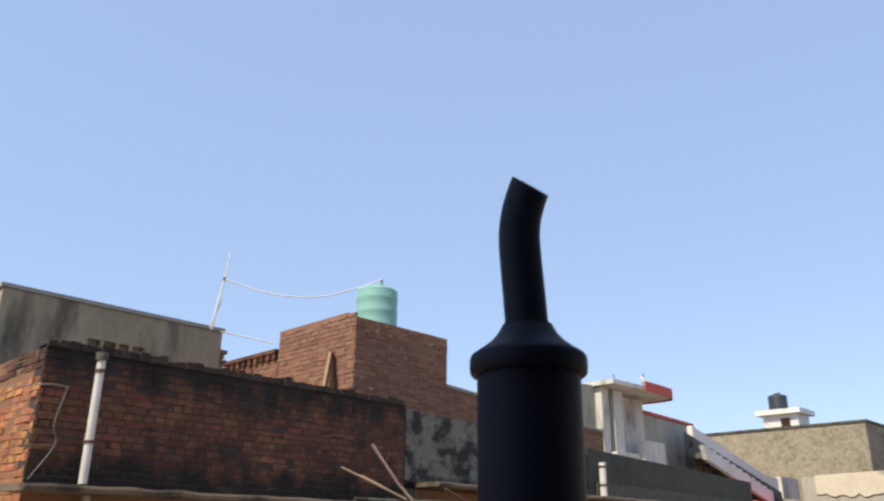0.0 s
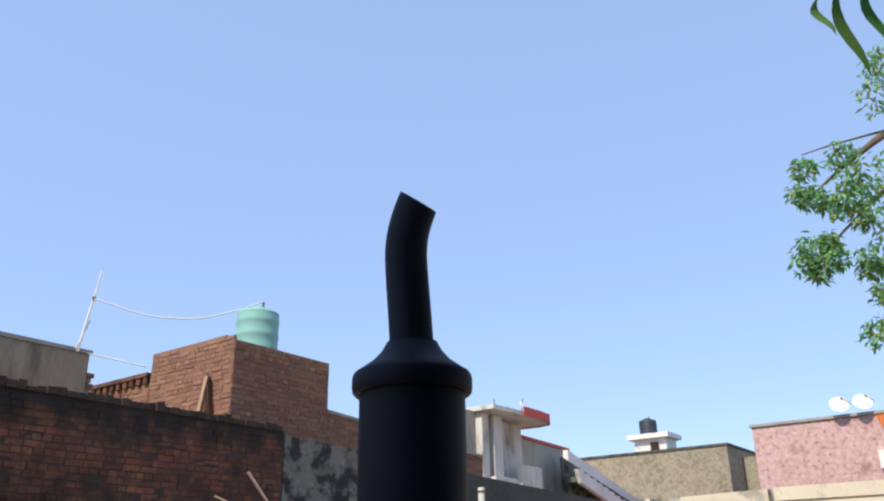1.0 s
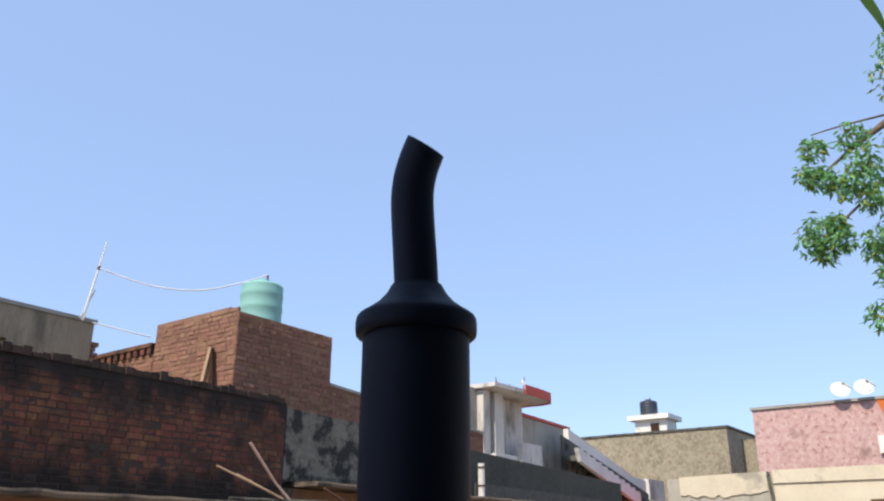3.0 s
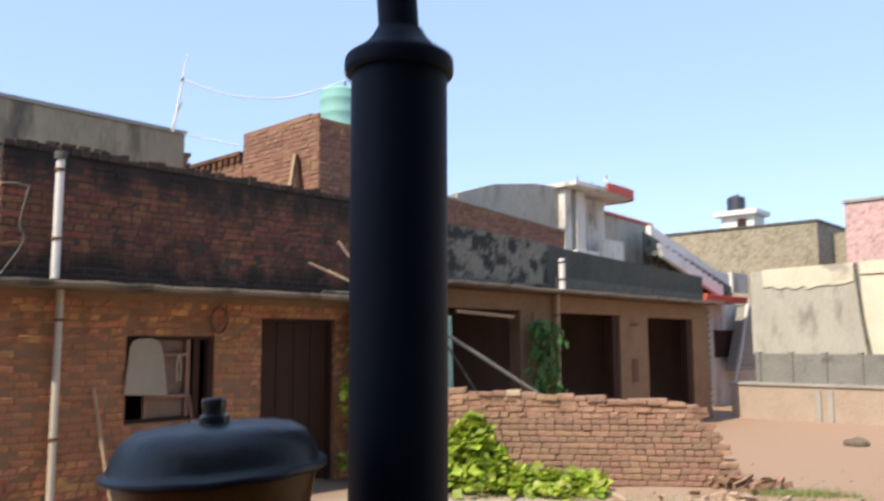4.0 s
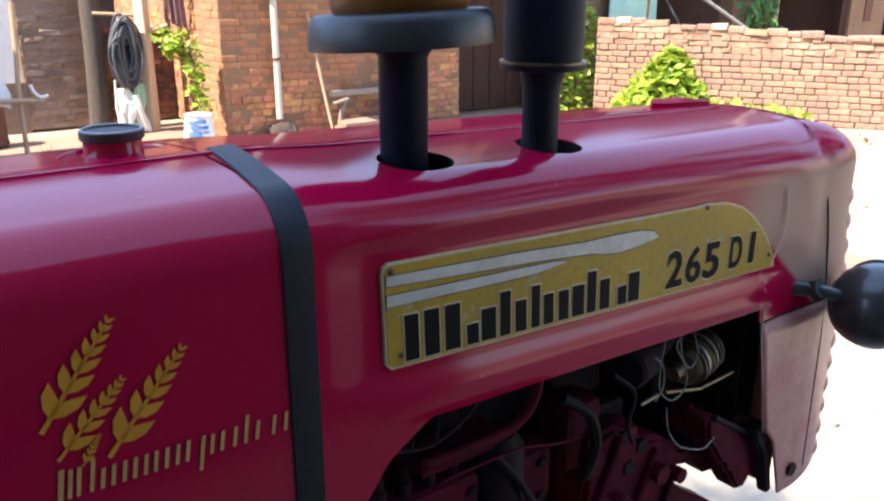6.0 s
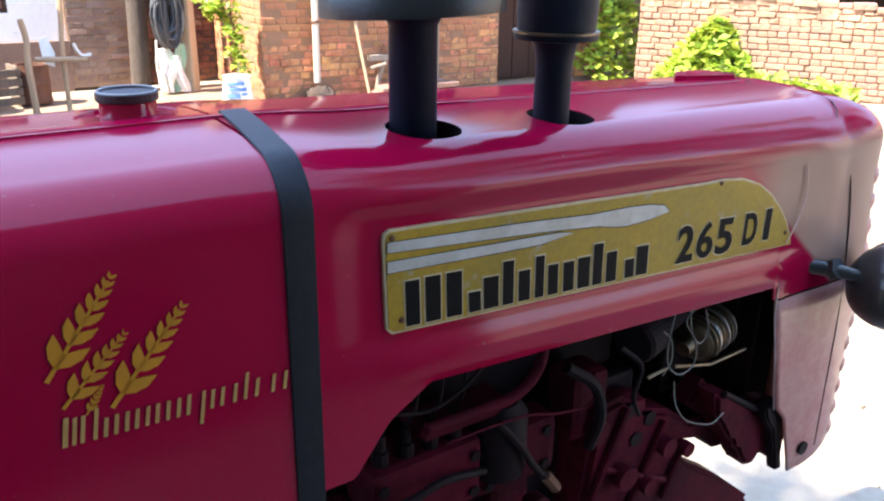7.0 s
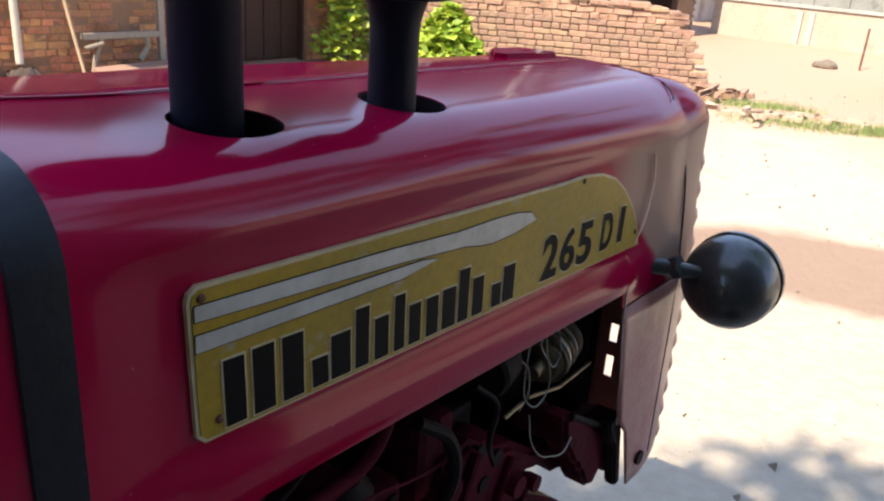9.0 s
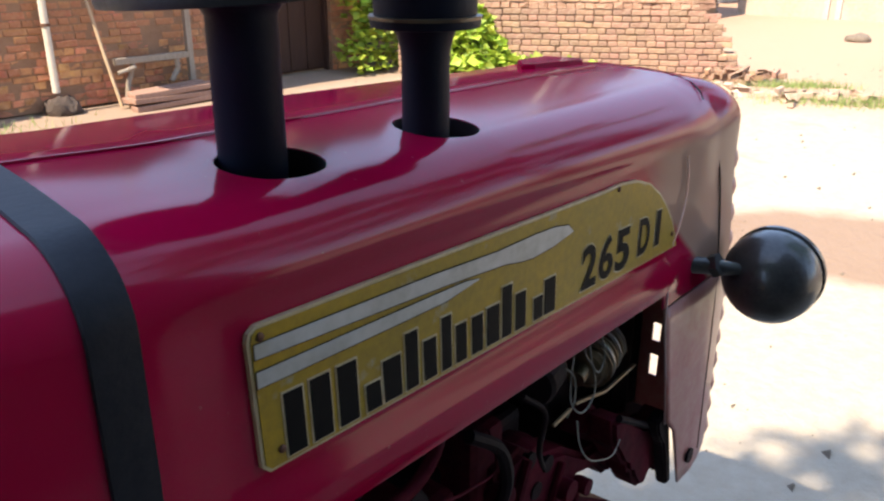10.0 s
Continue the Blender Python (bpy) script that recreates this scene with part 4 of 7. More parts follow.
down_pipe(3.46, 8.36, 2.52, 3.83, 0.042, "pipe_white", "white plastic pipe standing on the ledge", True)
down_pipe(3.60, 8.55, 0.20, 2.42, 0.038, "pipe_tan", "white plastic rain pipe on the brick front")
down_pipe(12.72, 8.42, 2.84, 3.42, 0.06, "pipe_white", "short white pipe on the shop ledge")
down_pipe(12.72, 8.55, 0.05, 2.75, 0.055, "wood", "brown-stained pipe on the shop pier")

# ---- white house with red trim ----
villa = thing("white_house", "weathered white house with red-edged roof slab and outside stair", "house")
part("side_wall", prism([(12.6, 2.9), (16.3, 2.9), (16.3, 5.63), (15.3, 5.57), (13.8, 5.34), (12.6, 4.98)], 0, 0.2, lambda a, b, d: (a, 10.9 + d, b)), "plaster_stained", villa, "grey stained plaster side wall")
part("front_wall", boxes((17.2, 18.6, 11.0, 11.2, 2.9, 5.55)), "white_dirty", villa)
part("pillar", boxes((16.32, 16.62, 10.72, 11.1, 2.9, 5.58), bevel=0.02), "white_dirty", villa)
part("pillar", boxes((16.80, 17.2, 10.70, 11.05, 2.9, 5.58), bevel=0.02), "white_dirty", villa)
part("recess_wall", boxes((16.63, 16.79, 11.0, 11.1, 2.9, 5.58)), "plaster_stained", villa)
slab = [(16.2, 0.1), (18.2, 0), (18.75, 0.06), (19.05, 0.25), (19.15, 0.6), (19.1, 1.6), (16.2, 1.6)]
part("roof_slab", prism(slab, 5.60, 5.70, lambda a, b, d: (a, 10.2 + b, d)), "white_dirty", villa, "thin weathered roof slab")
edge = [(17.4, 0), (18.22, 0), (18.79, 0.06), (19.11, 0.24), (19.21, 0.6), (19.16, 1.6), (19.11, 1.6), (19.16, 0.6), (19.06, 0.26), (18.76, 0.085), (18.2, 0.03), (17.4, 0.03)]
part("slab_edge", prism(edge, 5.57, 5.80, lambda a, b, d: (a, 10.16 + b, d)), "red_trim", villa, "rounded red painted slab edge")
part("balcony_wall", boxes((16.5, 18.5, 10.5, 10.65, 2.9, 4.08), bevel=0.015), "white_dirty", villa)
part("balcony_wall", boxes((17.5, 18.5, 10.38, 10.49, 2.9, 4.42), bevel=0.015), "white_dirty", villa)
part("stair_wall", prism([(18.6, 2.9), (23.2, 2.9), (23.2, 3.9), (21.2, 5.17), (18.6, 5.24)], 0, 0.2, lambda a, b, d: (a, 11.02 + d, b)), "plaster_stained", villa, "beige stained stair wall")
part("red_coping", prism([(18.6, 5.245), (21.2, 5.175), (21.24, 5.25), (18.6, 5.33)], 0, 0.25, lambda a, b, d: (a, 10.98 + d, b)), "red_trim", villa)
part("stair_parapet", prism([(20.0, 4.72), (25.04, 3.60), (25.04, 3.98), (24.1, 4.05), (20.0, 5.03)], 0, 0.15, lambda a, b, d: (a, 10.4 + d, b)), "white", villa, "sloping white stair parapet")
saw = [(23.30, 3.14), (19.6, 4.10), (19.45, 4.44)]
for k in range(11):
    a, z = 19.45 + 0.35 * k, 4.44 - 0.089 * k
    saw += [(a + 0.02, z), (a + 0.30, z - 0.01), (a + 0.33, z - 0.11)]
part("stair_stringer", prism(saw, 0, 0.12, lambda a, b, d: (a, 9.85 + d, b)), "white", villa, "white stair stringer with stepped upper edge")
# shade between parapet and stringer, put into the dark sheet and steps
part("stair_soffit", prism([(19.5, 4.80), (19.5, 3.9), (25.1, 2.75), (25.1, 3.57)], 0, 0.05, lambda a, b, d: (a, 10.34 + d, b)), "conc_dark", villa, "dark sheet standing in for the shade under the stair parapet")
for k in range(13):
    a = 19.6 + 0.30 * k
    part("step", boxes((a, a + 0.33, 9.98, 10.33, 4.14 - 0.075 * k, 4.27 - 0.075 * k)), "conc_dark", villa)
part("landing_wall", boxes((25.05, 26.3, 10.3, 10.45, 3.42, 4.04)), "white_dirty", villa)
annex = thing("annex", "small white annex with a red tiled canopy", "building")
part("wall", boxes((21.6, 26.2, 10.1, 10.28, 0, 3.0)), "white_dirty", annex)
part("canopy", boxes((20.9, 23.7, 9.3, 10.09, 2.97, 3.08)), "red_trim", annex)
for k in range(9):
    part("tile", boxes((20.92 + 0.305 * k, 20.92 + 0.305 * k + 0.28, 9.28, 10.05, 3.085, 3.15), bevel=0.01), "red_trim", annex)
part("dark_window", boxes((23.05, 24.6, 10.05, 10.095, 1.4, 2.2)), "wood_dark", annex)
part("rail", tube([(24.45, 9.6, 3.1), (23.5, 9.5, 1.5), (23.0, 9.5, 0.7)], 0.05, 6), "white_dirty", annex)
for k in range(12):
    part("step", boxes((23.35 + 0.09 * k, 24.9, 9.62, 9.9, 1.0 + 0.16 * k, 1.0 + 0.16 * k + 0.15), bevel=0.01), "conc", annex)
tv = thing("roof_antenna", "small tangled aerial on the white roof slab", "antenna")
part("rod", tube([(18.0, 10.6, 5.68), (18.1, 10.6, 6.15)], 0.012, 5), "rust", tv)
for x, lean, h in ((16.6, -0.05, 0.2), (17.1, 0.1, 0.12)):
    part("tuft", tube([(x, 10.5, 5.69), (x + lean, 10.5, 5.69 + h)], 0.012, 4), "bark", tv)
part("dish", lathe([(0, 0), (0.07, 0.012), (0.11, 0.04), (0.105, 0.045), (0.07, 0.02), (0, 0.01)], 16, m=pose(18.0, 10.6, 5.95, 60, 0, 40)), "white", tv)

# ---- far yard wall and houses behind it ----
yard = thing("yard_wall", "tall grey and cream plastered yard wall on a low plinth", "wall")
part("grey_panel", boxes((20.5, 20.75, 5.365, 7.95, 1.55, 3.62)), "plaster_stained", yard)
part("cream_panel", boxes((20.5, 20.75, -14, 5.36, 1.55, 3.66)), "cream", yard)
part("top_band", boxes((20.46, 20.78, -14, 5.36, 3.42, 3.72)), "cream", yard)
rng = np.random.default_rng(61)
peel = [(7.62 - 0.106 * k, 3.24 - 0.09 * math.sin(k * 0.16) + rng.normal(0, 0.022)) for k in range(21)]
part("top_band", prism([(7.62, 3.65), (5.49, 3.70)] + peel[::-1], 0, 0.31, lambda a, b, d: (20.47 + d, a, b)), "cream", yard, "cream limewash band, peeled to a ragged edge")
part("pilaster", prism([(5.42, 3.62), (5.49, 3.62), (5.43, 2.9), (5.38, 2.3), (5.30, 1.55), (5.20, 1.55), (5.31, 2.3), (5.36, 2.9)], 0, 0.36, lambda a, b, d: (20.44 + d, a, b)), "conc_dark", yard, "dark leaning joint between the wall panels")
for k in range(15):
    y = 7.7 - 0.78 * k
    part("panel", boxes((20.3, 20.36, y - 0.66, y, 0.82, 1.56)), "conc_weathered", yard)
    part("post", boxes((20.24, 20.42, y, y + 0.11, 0.80, 1.60)), "conc_weathered", yard)
part("plinth", boxes((20.1, 20.6, -14, 8.4, -0.1, 0.80)), "plinth_tan", yard, "dusty tan rendered plinth")
part("plinth_cap", boxes((20.06, 20.62, -14, 8.42, 0.80, 0.86)), "conc", yard)
part("plinth_pier", boxes((20.03, 20.1, 6.25, 6.37, -0.1, 0.72), (20.03, 20.1, 5.98, 6.10, -0.1, 0.72)), "conc", yard)
gw = thing("green_shutter", "small green shuttered opening in the cream wall", "window")
part("frame", boxes((20.42, 20.5, 2.85, 3.35, 2.35, 3.0)), "rust", gw)
part("shutter", boxes((20.39, 20.42, 2.9, 3.25, 2.42, 2.9)), "mint", gw)

olive = thing("olive_house", "weathered olive-brown flat-roofed house", "house")
part("wall", boxes((30.5, 38, 9.37, 17, 0, 6.18), (32.2, 38, 8.6, 9.36, 0, 5.9)), "olive", olive)
part("roof_edge", boxes((30.45, 38, 9.3, 17, 6.185, 6.26)), "conc_dark", olive)
part("roof_room", boxes((30.75, 31.8, 11.72, 13.02, 6.265, 6.745)), "white", olive, "small white rooftop room")
part("roof_room_slab", boxes((30.55, 32.0, 11.55, 13.24, 6.75, 6.93)), "white", olive)
part("roof_room_window", boxes((30.71, 30.745, 12.02, 12.36, 6.30, 6.60)), "wood_dark", olive)
water_tank("water_tank", 31.15, 12.55, 6.93, 0.34, 0.56, "blue_tank", "dark blue water tank on the small rooftop room")

pinkh = thing("pink_house", "flaking pink limewashed house wall", "house")
part("wall", boxes((24.0, 30, -6, 6.6, 0, 5.68)), "pink", pinkh)
part("coping", boxes((23.95, 30, -6, 6.64, 5.685, 5.76)), "conc", pinkh)
part("white_patch_wall", boxes((23.9, 23.99, 1.5, 3.5, 4.3, 4.75)), "white", pinkh)
for y in (4.2, 3.62):
    d = thing("satellite_dish", "white satellite dish on the pink wall top", "satellite dish", pose(23.9, y, 5.98, 0, -62, 20), group="satellite dishes on the pink wall")
    part("reflector", lathe([(0, 0.0), (0.10, 0.01), (0.18, 0.035), (0.245, 0.07), (0.245, 0.08), (0.18, 0.048), (0.10, 0.022), (0, 0.015)], 28), "white", d, smooth=True)
    part("arm", tube([(0.0, -0.28, 0.08), (0, -0.05, 0.32)], 0.012, 5), "rust", d)
    part("horn", tube([(0, -0.05, 0.28), (0, -0.05, 0.36)], 0.03, 8), "conc", d)
    part("stem", tube([(0, 0, 0), (0.14, 0, -0.22)], 0.02, 6), "rust", d)
oc = bmesh.new()
prism([(3.42, 5.75), (3.22, 5.2), (3.18, 4.9), (2.6, 4.95), (2.5, 5.75)], 0, 0.02, lambda a, b, d: (23.998 - d, a, b), oc)
tagged(part("orange_cloth", oc, "orange"), "orange cloth hung over the pink wall", "cloth")

# ---- broken low wall ----
LW0, LWA = Vector((8.1, 7.5, 0)), -54.6
low = thing("low_brick_wall", "low broken sun-lit brick wall with crumbling end", "wall")
lwm = pose(8.1, 7.5, 0, 0, 0, LWA)


def low_top(u):
    """The crumbled top of the low wall: a slow fall, then steps down at the broken end."""
    if u > 3.42:
        return (1.02, 0.94, 0.78, 0.55, 0.34, 0.16)[min(5, int((u - 3.42) / 0.115))]
    return 1.24 - 0.055 * u - 0.02 * math.sin(3.1 * u) ** 2


low_core = prism([(-0.38, -0.05), (3.98, -0.05), (3.90, 0.20), (3.76, 0.52), (3.60, 0.80), (3.42, 0.96), (2.0, 1.09), (-0.38, 1.17)], 0.03, 0.21, lambda a, b, d: lwm @ Vector((a, d, b)))
lc = part("core", low_core, "mortar_dust", low)
lay_bricks(lc, lwm @ Matrix.Translation((-0.40, 0, 0)), 4.50, 0.0, 1.27, "brick_pale", "brick_pale", singles=(0, 5, -1, 3), seed=41, end_ragged=0.10, proud=0.006, rough=1.7, top_of=lambda u: low_top(u - 0.40))
rng = np.random.default_rng(43)
u = -0.40
while u < 3.5:
    w = rng.uniform(0.13, 0.30)
    cap = boxes((0.0, w - 0.012, -0.02 + rng.normal(0, 0.012), 0.215 + rng.normal(0, 0.012), 0.0, rng.uniform(0.045, 0.075)), bevel=0.008)
    bmesh.ops.transform(cap, matrix=lwm @ pose(u, 0.0, low_top(u + w / 2) - 0.035 + rng.normal(0, 0.006), 0, rng.normal(0, 1.5), rng.normal(0, 2.5)), verts=cap.verts[:])
    part("brick", cap, "brick_dusty" if rng.random() < 0.2 else "brick_pale", lc)
    u += w
for k in range(7):
    u, z = 3.46 + 0.085 * k, (0.98, 0.93, 0.80, 0.64, 0.46, 0.30, 0.16)[k]
    stub = boxes((-0.10, 0.12, 0.0, 0.20, 0.0, 0.066), bevel=0.01)
    bmesh.ops.transform(stub, matrix=lwm @ pose(u, 0.0, z - 0.05, rng.normal(0, 2), rng.normal(0, 3), rng.normal(0, 6)), verts=stub.verts[:])
    part("brick", stub, "brick_pale", lc)

# ---- tractor ----
tractor = thing("tractor", "crimson farm tractor with upright black exhaust and air pre-cleaner", "tractor", pose(0.369, 0.392, 0, 0, 0, 4.0))
W = 0.48
SEAM = 0.216


def shoulder(u):
    """Width and height of the rounded shoulder: tight at the tank, softer towards the front."""
    k = min(1.0, max(0.0, (u - 0.35) / 0.50))
    return 0.072 + 0.033 * k, 0.055 + 0.027 * k


def smooth01(x):
    x = min(1.0, max(0.0, x))
    return x * x * (3 - 2 * x)


def top_z(u):
    if u < 0.115:
        return 1.537 + 0.011 * smooth01((0.115 - u) / 0.215)
    return 1.537 - 0.031 * (u - 0.115)


def inset(u):
    return 0.006 * max(0.0, (u - 0.80) / 0.11) ** 2


PRESS = 0.006


def press(u, z):
    """Depth of the pressed field round the name plate, and the rolled lip below it."""
    lo, hi = 1.306 - 0.058 * u, 1.490 - 0.045 * u
    f = smooth01((u + 0.090) / 0.075) * smooth01((0.86 - u) / 0.10) * smooth01((z - lo) / 0.018) * smooth01((hi - z) / 0.026)
    lip = smooth01((u + 0.02) / 0.05) * smooth01((lo - z) / 0.012) * smooth01((z - (lo - 0.052)) / 0.02) * smooth01((0.80 - u) / 0.05)
    return PRESS * f - 0.0035 * lip


def crown(q):
    """Fall of the top away from its middle; the far half falls more."""
    return 0.008 * q * q if q < 0 else 0.009 * q + 0.007 * q * q


def section(u, zb, side_rows=30):
    """One rib of the hood, from its near lower edge over the top to the far lower edge."""
    t, i = top_z(u), inset(u)
    CA, CB = shoulder(u)
    zc = t - 0.008 - CB
    pts = []
    for k in range(side_rows + 1):
        z = zb + (zc - zb) * k / side_rows
        pts.append((i + press(u, z), z))
    for k in range(1, 13):
        a = math.pi / 2 * k / 12
        zz = zc + CB * math.sin(a)
        pts.append((i + press(u, zz) * math.cos(a) + CA - CA * math.cos(a), zz))
    n = 48
    for k in range(1, n):
        v = CA + (W - 2 * CA) * k / n
        q = (v - W / 2) / (W / 2 - CA)
        pts.append((i + v * (W - 2 * i) / W if i else v, t - crown(q)))
    zf = t - 0.016 - CB
    for k in range(0, 9):
        a = math.pi / 2 * (1 - k / 8)
        pts.append((W - i - CA + CA * math.cos(a), zf + CB * math.sin(a)))
    for k in range(1, 7):
        pts.append((W - i, zf + (0.95 - zf) * k / 6))
    return pts


def skin_z(u, v):
    t = top_z(u)
    CA, CB = shoulder(u)
    if v < CA:
        return t - 0.008 - CB + CB * math.sqrt(max(0.0, 1 - ((CA - v) / CA) ** 2))
    return t - crown((v - W / 2) / (W / 2 - CA))


HOLES = [(0.115, 0.107, 0.0465), (0.333, 0.104, 0.0455)]


def hood_bottom(u):
    if u < 0.0:
        return 1.16 + max(0.0, (u + 0.045) / 0.045) * 0.06
    if u < 0.056:
        return 1.22 + u / 0.056 * 0.034
    return 1.256 - 0.058 * (u - 0.056)


def flare(u, z):
    """How far the lower sides of the front stand out beyond the hood above them."""
    return -0.013 * smooth01((u - 0.79) / 0.15) * smooth01((1.40 - z) / 0.26)


def nose_section(a, zb):
    """One rib of the rounded front, which carries the hood on; a runs from 0 at the hood to a right angle at the grille."""
    i = inset(0.906) + 0.014 * (1 - math.cos(a))
    t = top_z(0.906) - 0.040 * (1 - math.cos(a))
    CA, CB = 0.105 - 0.045 * math.sin(a), 0.082 - 0.035 * math.sin(a)
    zc = t - 0.008 - CB
    pts = [(i, zb + (zc - zb) * k / 30) for k in range(31)]
    for k in range(1, 13):
        b = math.pi / 2 * k / 12
        pts.append((i + CA - CA * math.cos(b), zc + CB * math.sin(b)))
    for k in range(1, 48):
        v = i + CA + (W - 2 * i - 2 * CA) * k / 48
        pts.append((v, t - crown((v - W / 2) / (W / 2 - i - CA))))
    zf = t - 0.016 - CB
    for k in range(9):
        b = math.pi / 2 * (1 - k / 8)
        pts.append((W - i - CA + CA * math.cos(b), zf + CB * math.sin(b)))
    for k in range(1, 7):
        pts.append((W - i, zf + (0.95 - zf) * k / 6))
    return pts


NOSE = [(math.pi / 2 * k / 14, 0.906 + 0.124 * math.sin(math.pi / 2 * k / 14)) for k in range(1, 15)]


def flared(u, pts):
    return [(v + flare(u, z) * (1 if v < W / 2 else -1), z) for v, z in pts]


def build_hood():
    us = [-0.10 + 0.0065 * k for k in range(160)]
    us = [u for u in us if u < 0.90] + [0.906]
    bm = bmesh.new()
    grid = [[bm.verts.new((u, v, z)) for v, z in flared(u, section(u, hood_bottom(u) if u < 0.745 else 1.192))] for u in us]
    grid += [[bm.verts.new((u, v, z)) for v, z in flared(u, nose_section(a, 1.192))] for a, u in NOSE]
    for a, b in zip(grid, grid[1:]):
        for k in range(len(a) - 1):
            bm.faces.new((a[k], b[k], b[k + 1], a[k + 1]))
    bm.faces.new(grid[-1])
    bmesh.ops.recalc_face_normals(bm, faces=bm.faces[:])
    ob = part("hood", bm, "red", tractor, "glossy crimson sheet-metal hood with tan ground reflection painted on its rounded front", smooth=True)
    solid(ob, 0.004)
    return ob


hood = build_hood()


# round holes cut through the top
cutter_bm = bmesh.new()
for hu, hv, hr in HOLES:
    lathe([(0, 1.45), (hr, 1.45), (hr, 1.60), (0, 1.60)], 72, hu, hv, bm=cutter_bm)
cutter_me = bpy.data.meshes.new("cutter")
cutter_bm.to_mesh(cutter_me)
cutter = bpy.data.objects.new("cutter", cutter_me)
scene.collection.objects.link(cutter)
cutter.parent = tractor
cut = hood.modifiers.new("holes", "BOOLEAN")
cut.operation, cut.solver, cut.object = "DIFFERENCE", "EXACT", cutter
bpy.context.view_layer.update()
cut_me = bpy.data.meshes.new_from_object(hood.evaluated_get(bpy.context.evaluated_depsgraph_get()))
hood.modifiers.clear()
hood.data = cut_me
cut_me.set_sharp_from_angle(angle=radians(50))
bpy.data.objects.remove(cutter)
# black sleeves added so that the holes look dark inside
for hu, hv, hr in HOLES:
    sleeve = bmesh.new()
    loops = []
    for k in range(48):
        a = 2 * math.pi * k / 48
        z = skin_z(hu + hr * math.cos(a), hv + hr * math.sin(a))
        loops.append([sleeve.verts.new((hu + r * math.cos(a), hv + r * math.sin(a), h)) for r, h in ((hr - 0.0008, 1.40), (hr - 0.0008, z - 0.0012), (hr - 0.0002, z - 0.0012), (hr - 0.0002, z - 0.006), (hr + 0.004, z - 0.008), (hr + 0.004, 1.40))])
    for k in range(48):
        for j in range(5):
            sleeve.faces.new((loops[k - 1][j], loops[k][j], loops[k][j + 1], loops[k - 1][j + 1]))
    bmesh.ops.recalc_face_normals(sleeve, faces=sleeve.faces[:])
    part("hole_shroud", sleeve, "engine_dark", hood, "black sleeve added to keep the hood hole dark", smooth=True)


def build_tank_cover():
    bm = bmesh.new()
    us = [-0.952, -0.95] + [-0.90 + 0.05 * k for k in range(16)] + [-0.125, -0.110, -0.1055, -0.104]
    grid = []
    for u in us:
        pts = section(-0.104, 0.80, 14)
        dz = top_z(u) - top_z(-0.104)
        grid.append([bm.verts.new((u, v, z + (dz if z > 1.3 else 0))) for v, z in pts])
    for a, b in zip(grid, grid[1:]):
        for k in range(len(a) - 1):
            bm.faces.new((a[k], b[k], b[k + 1], a[k + 1]))
    bmesh.ops.recalc_face_normals(bm, faces=bm.faces[:])
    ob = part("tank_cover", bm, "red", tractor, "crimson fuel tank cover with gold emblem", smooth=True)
    solid(ob, 0.004)
    return ob


tank_cover = build_tank_cover()
# raised centre seam along the top, and the hatch near the front
bm = bmesh.new()
for k in range(80):
    u0, u1 = -0.60 + 0.0185 * k, -0.60 + 0.0185 * (k + 1)
    if u1 > 0.925:
        break
    vs = []
    for u in (u0, u1):
        z = top_z(u)
        vs.append([bm.verts.new((u, y, z + dz)) for y, dz in ((SEAM - 0.0055, -0.002), (SEAM - 0.0045, 0.0022), (SEAM, 0.0028), (SEAM + 0.004, 0.002), (SEAM + 0.005, -0.003))])
    for j in range(4):
        bm.faces.new((vs[0][j], vs[1][j], vs[1][j + 1], vs[0][j + 1]))
bmesh.ops.recalc_face_normals(bm, faces=bm.faces[:])
part("top_seam", bm, "red", hood, smooth=True)
hz = skin_z(0.81, 0.27)
hatch_bm = prism([(0.785, 0.292), (0.800, 0.276), (0.895, 0.243), (0.915, 0.256), (0.895, 0.318), (0.830, 0.330)], -0.012, 0.0065, lambda a, b, d: (a, b, hz + d))
bmesh.ops.recalc_face_normals(hatch_bm, faces=hatch_bm.faces[:])
bmesh.ops.bevel(hatch_bm, geom=[e for e in hatch_bm.edges if all(v.co.z > hz for v in e.verts)], offset=0.0025, segments=2, affect="EDGES")
part("hatch", hatch_bm, "red", hood, "small raised crimson hatch plate")


def nose_z(u, v):
    """Height of the hood's skin, carried on over the rounded front."""
    s = max(0.0, u - 0.906) / 0.124
    return skin_z(min(u, 0.906), v) - 0.040 * (1 - math.sqrt(max(0.0, 1 - s * s)))


part("front_seam", tube([(u, v, nose_z(u, v) + 0.0002) for u, v in ((0.962, 0.175), (0.950, 0.145), (0.938, 0.117), (0.929, 0.088), (0.918, 0.062), (0.903, 0.043), (0.885, 0.030))], 0.0009, 6), "engine_dark", hood)


def side_inset(a):
    return inset(0.906) + 0.014 * (1 - math.cos(a))


# lower side panel between the engine opening and the front edge
bm = bmesh.new()
cols = []
for k in range(9):
    f = k / 8
    col = []
    for j in range(13):
        z = 0.80 + (1.186 - 0.80) * j / 12
        left = 0.745 + (1.216 - z) * 0.27 if z > 0.95 else 0.836 + (0.95 - z) * 0.33
        u = left + (0.906 - left) * f
        col.append(bm.verts.new((u, inset(u) + flare(u, z), z)))
    cols.append(col)
for a, u in NOSE:
    zs = [0.80 + (1.186 - 0.80) * j / 12 + 0.030 * (1 - j / 12) ** 6 * math.sin(a) ** 3 for j in range(13)]
    cols.append([bm.verts.new((u, side_inset(a) + flare(u, z), z)) for z in zs])
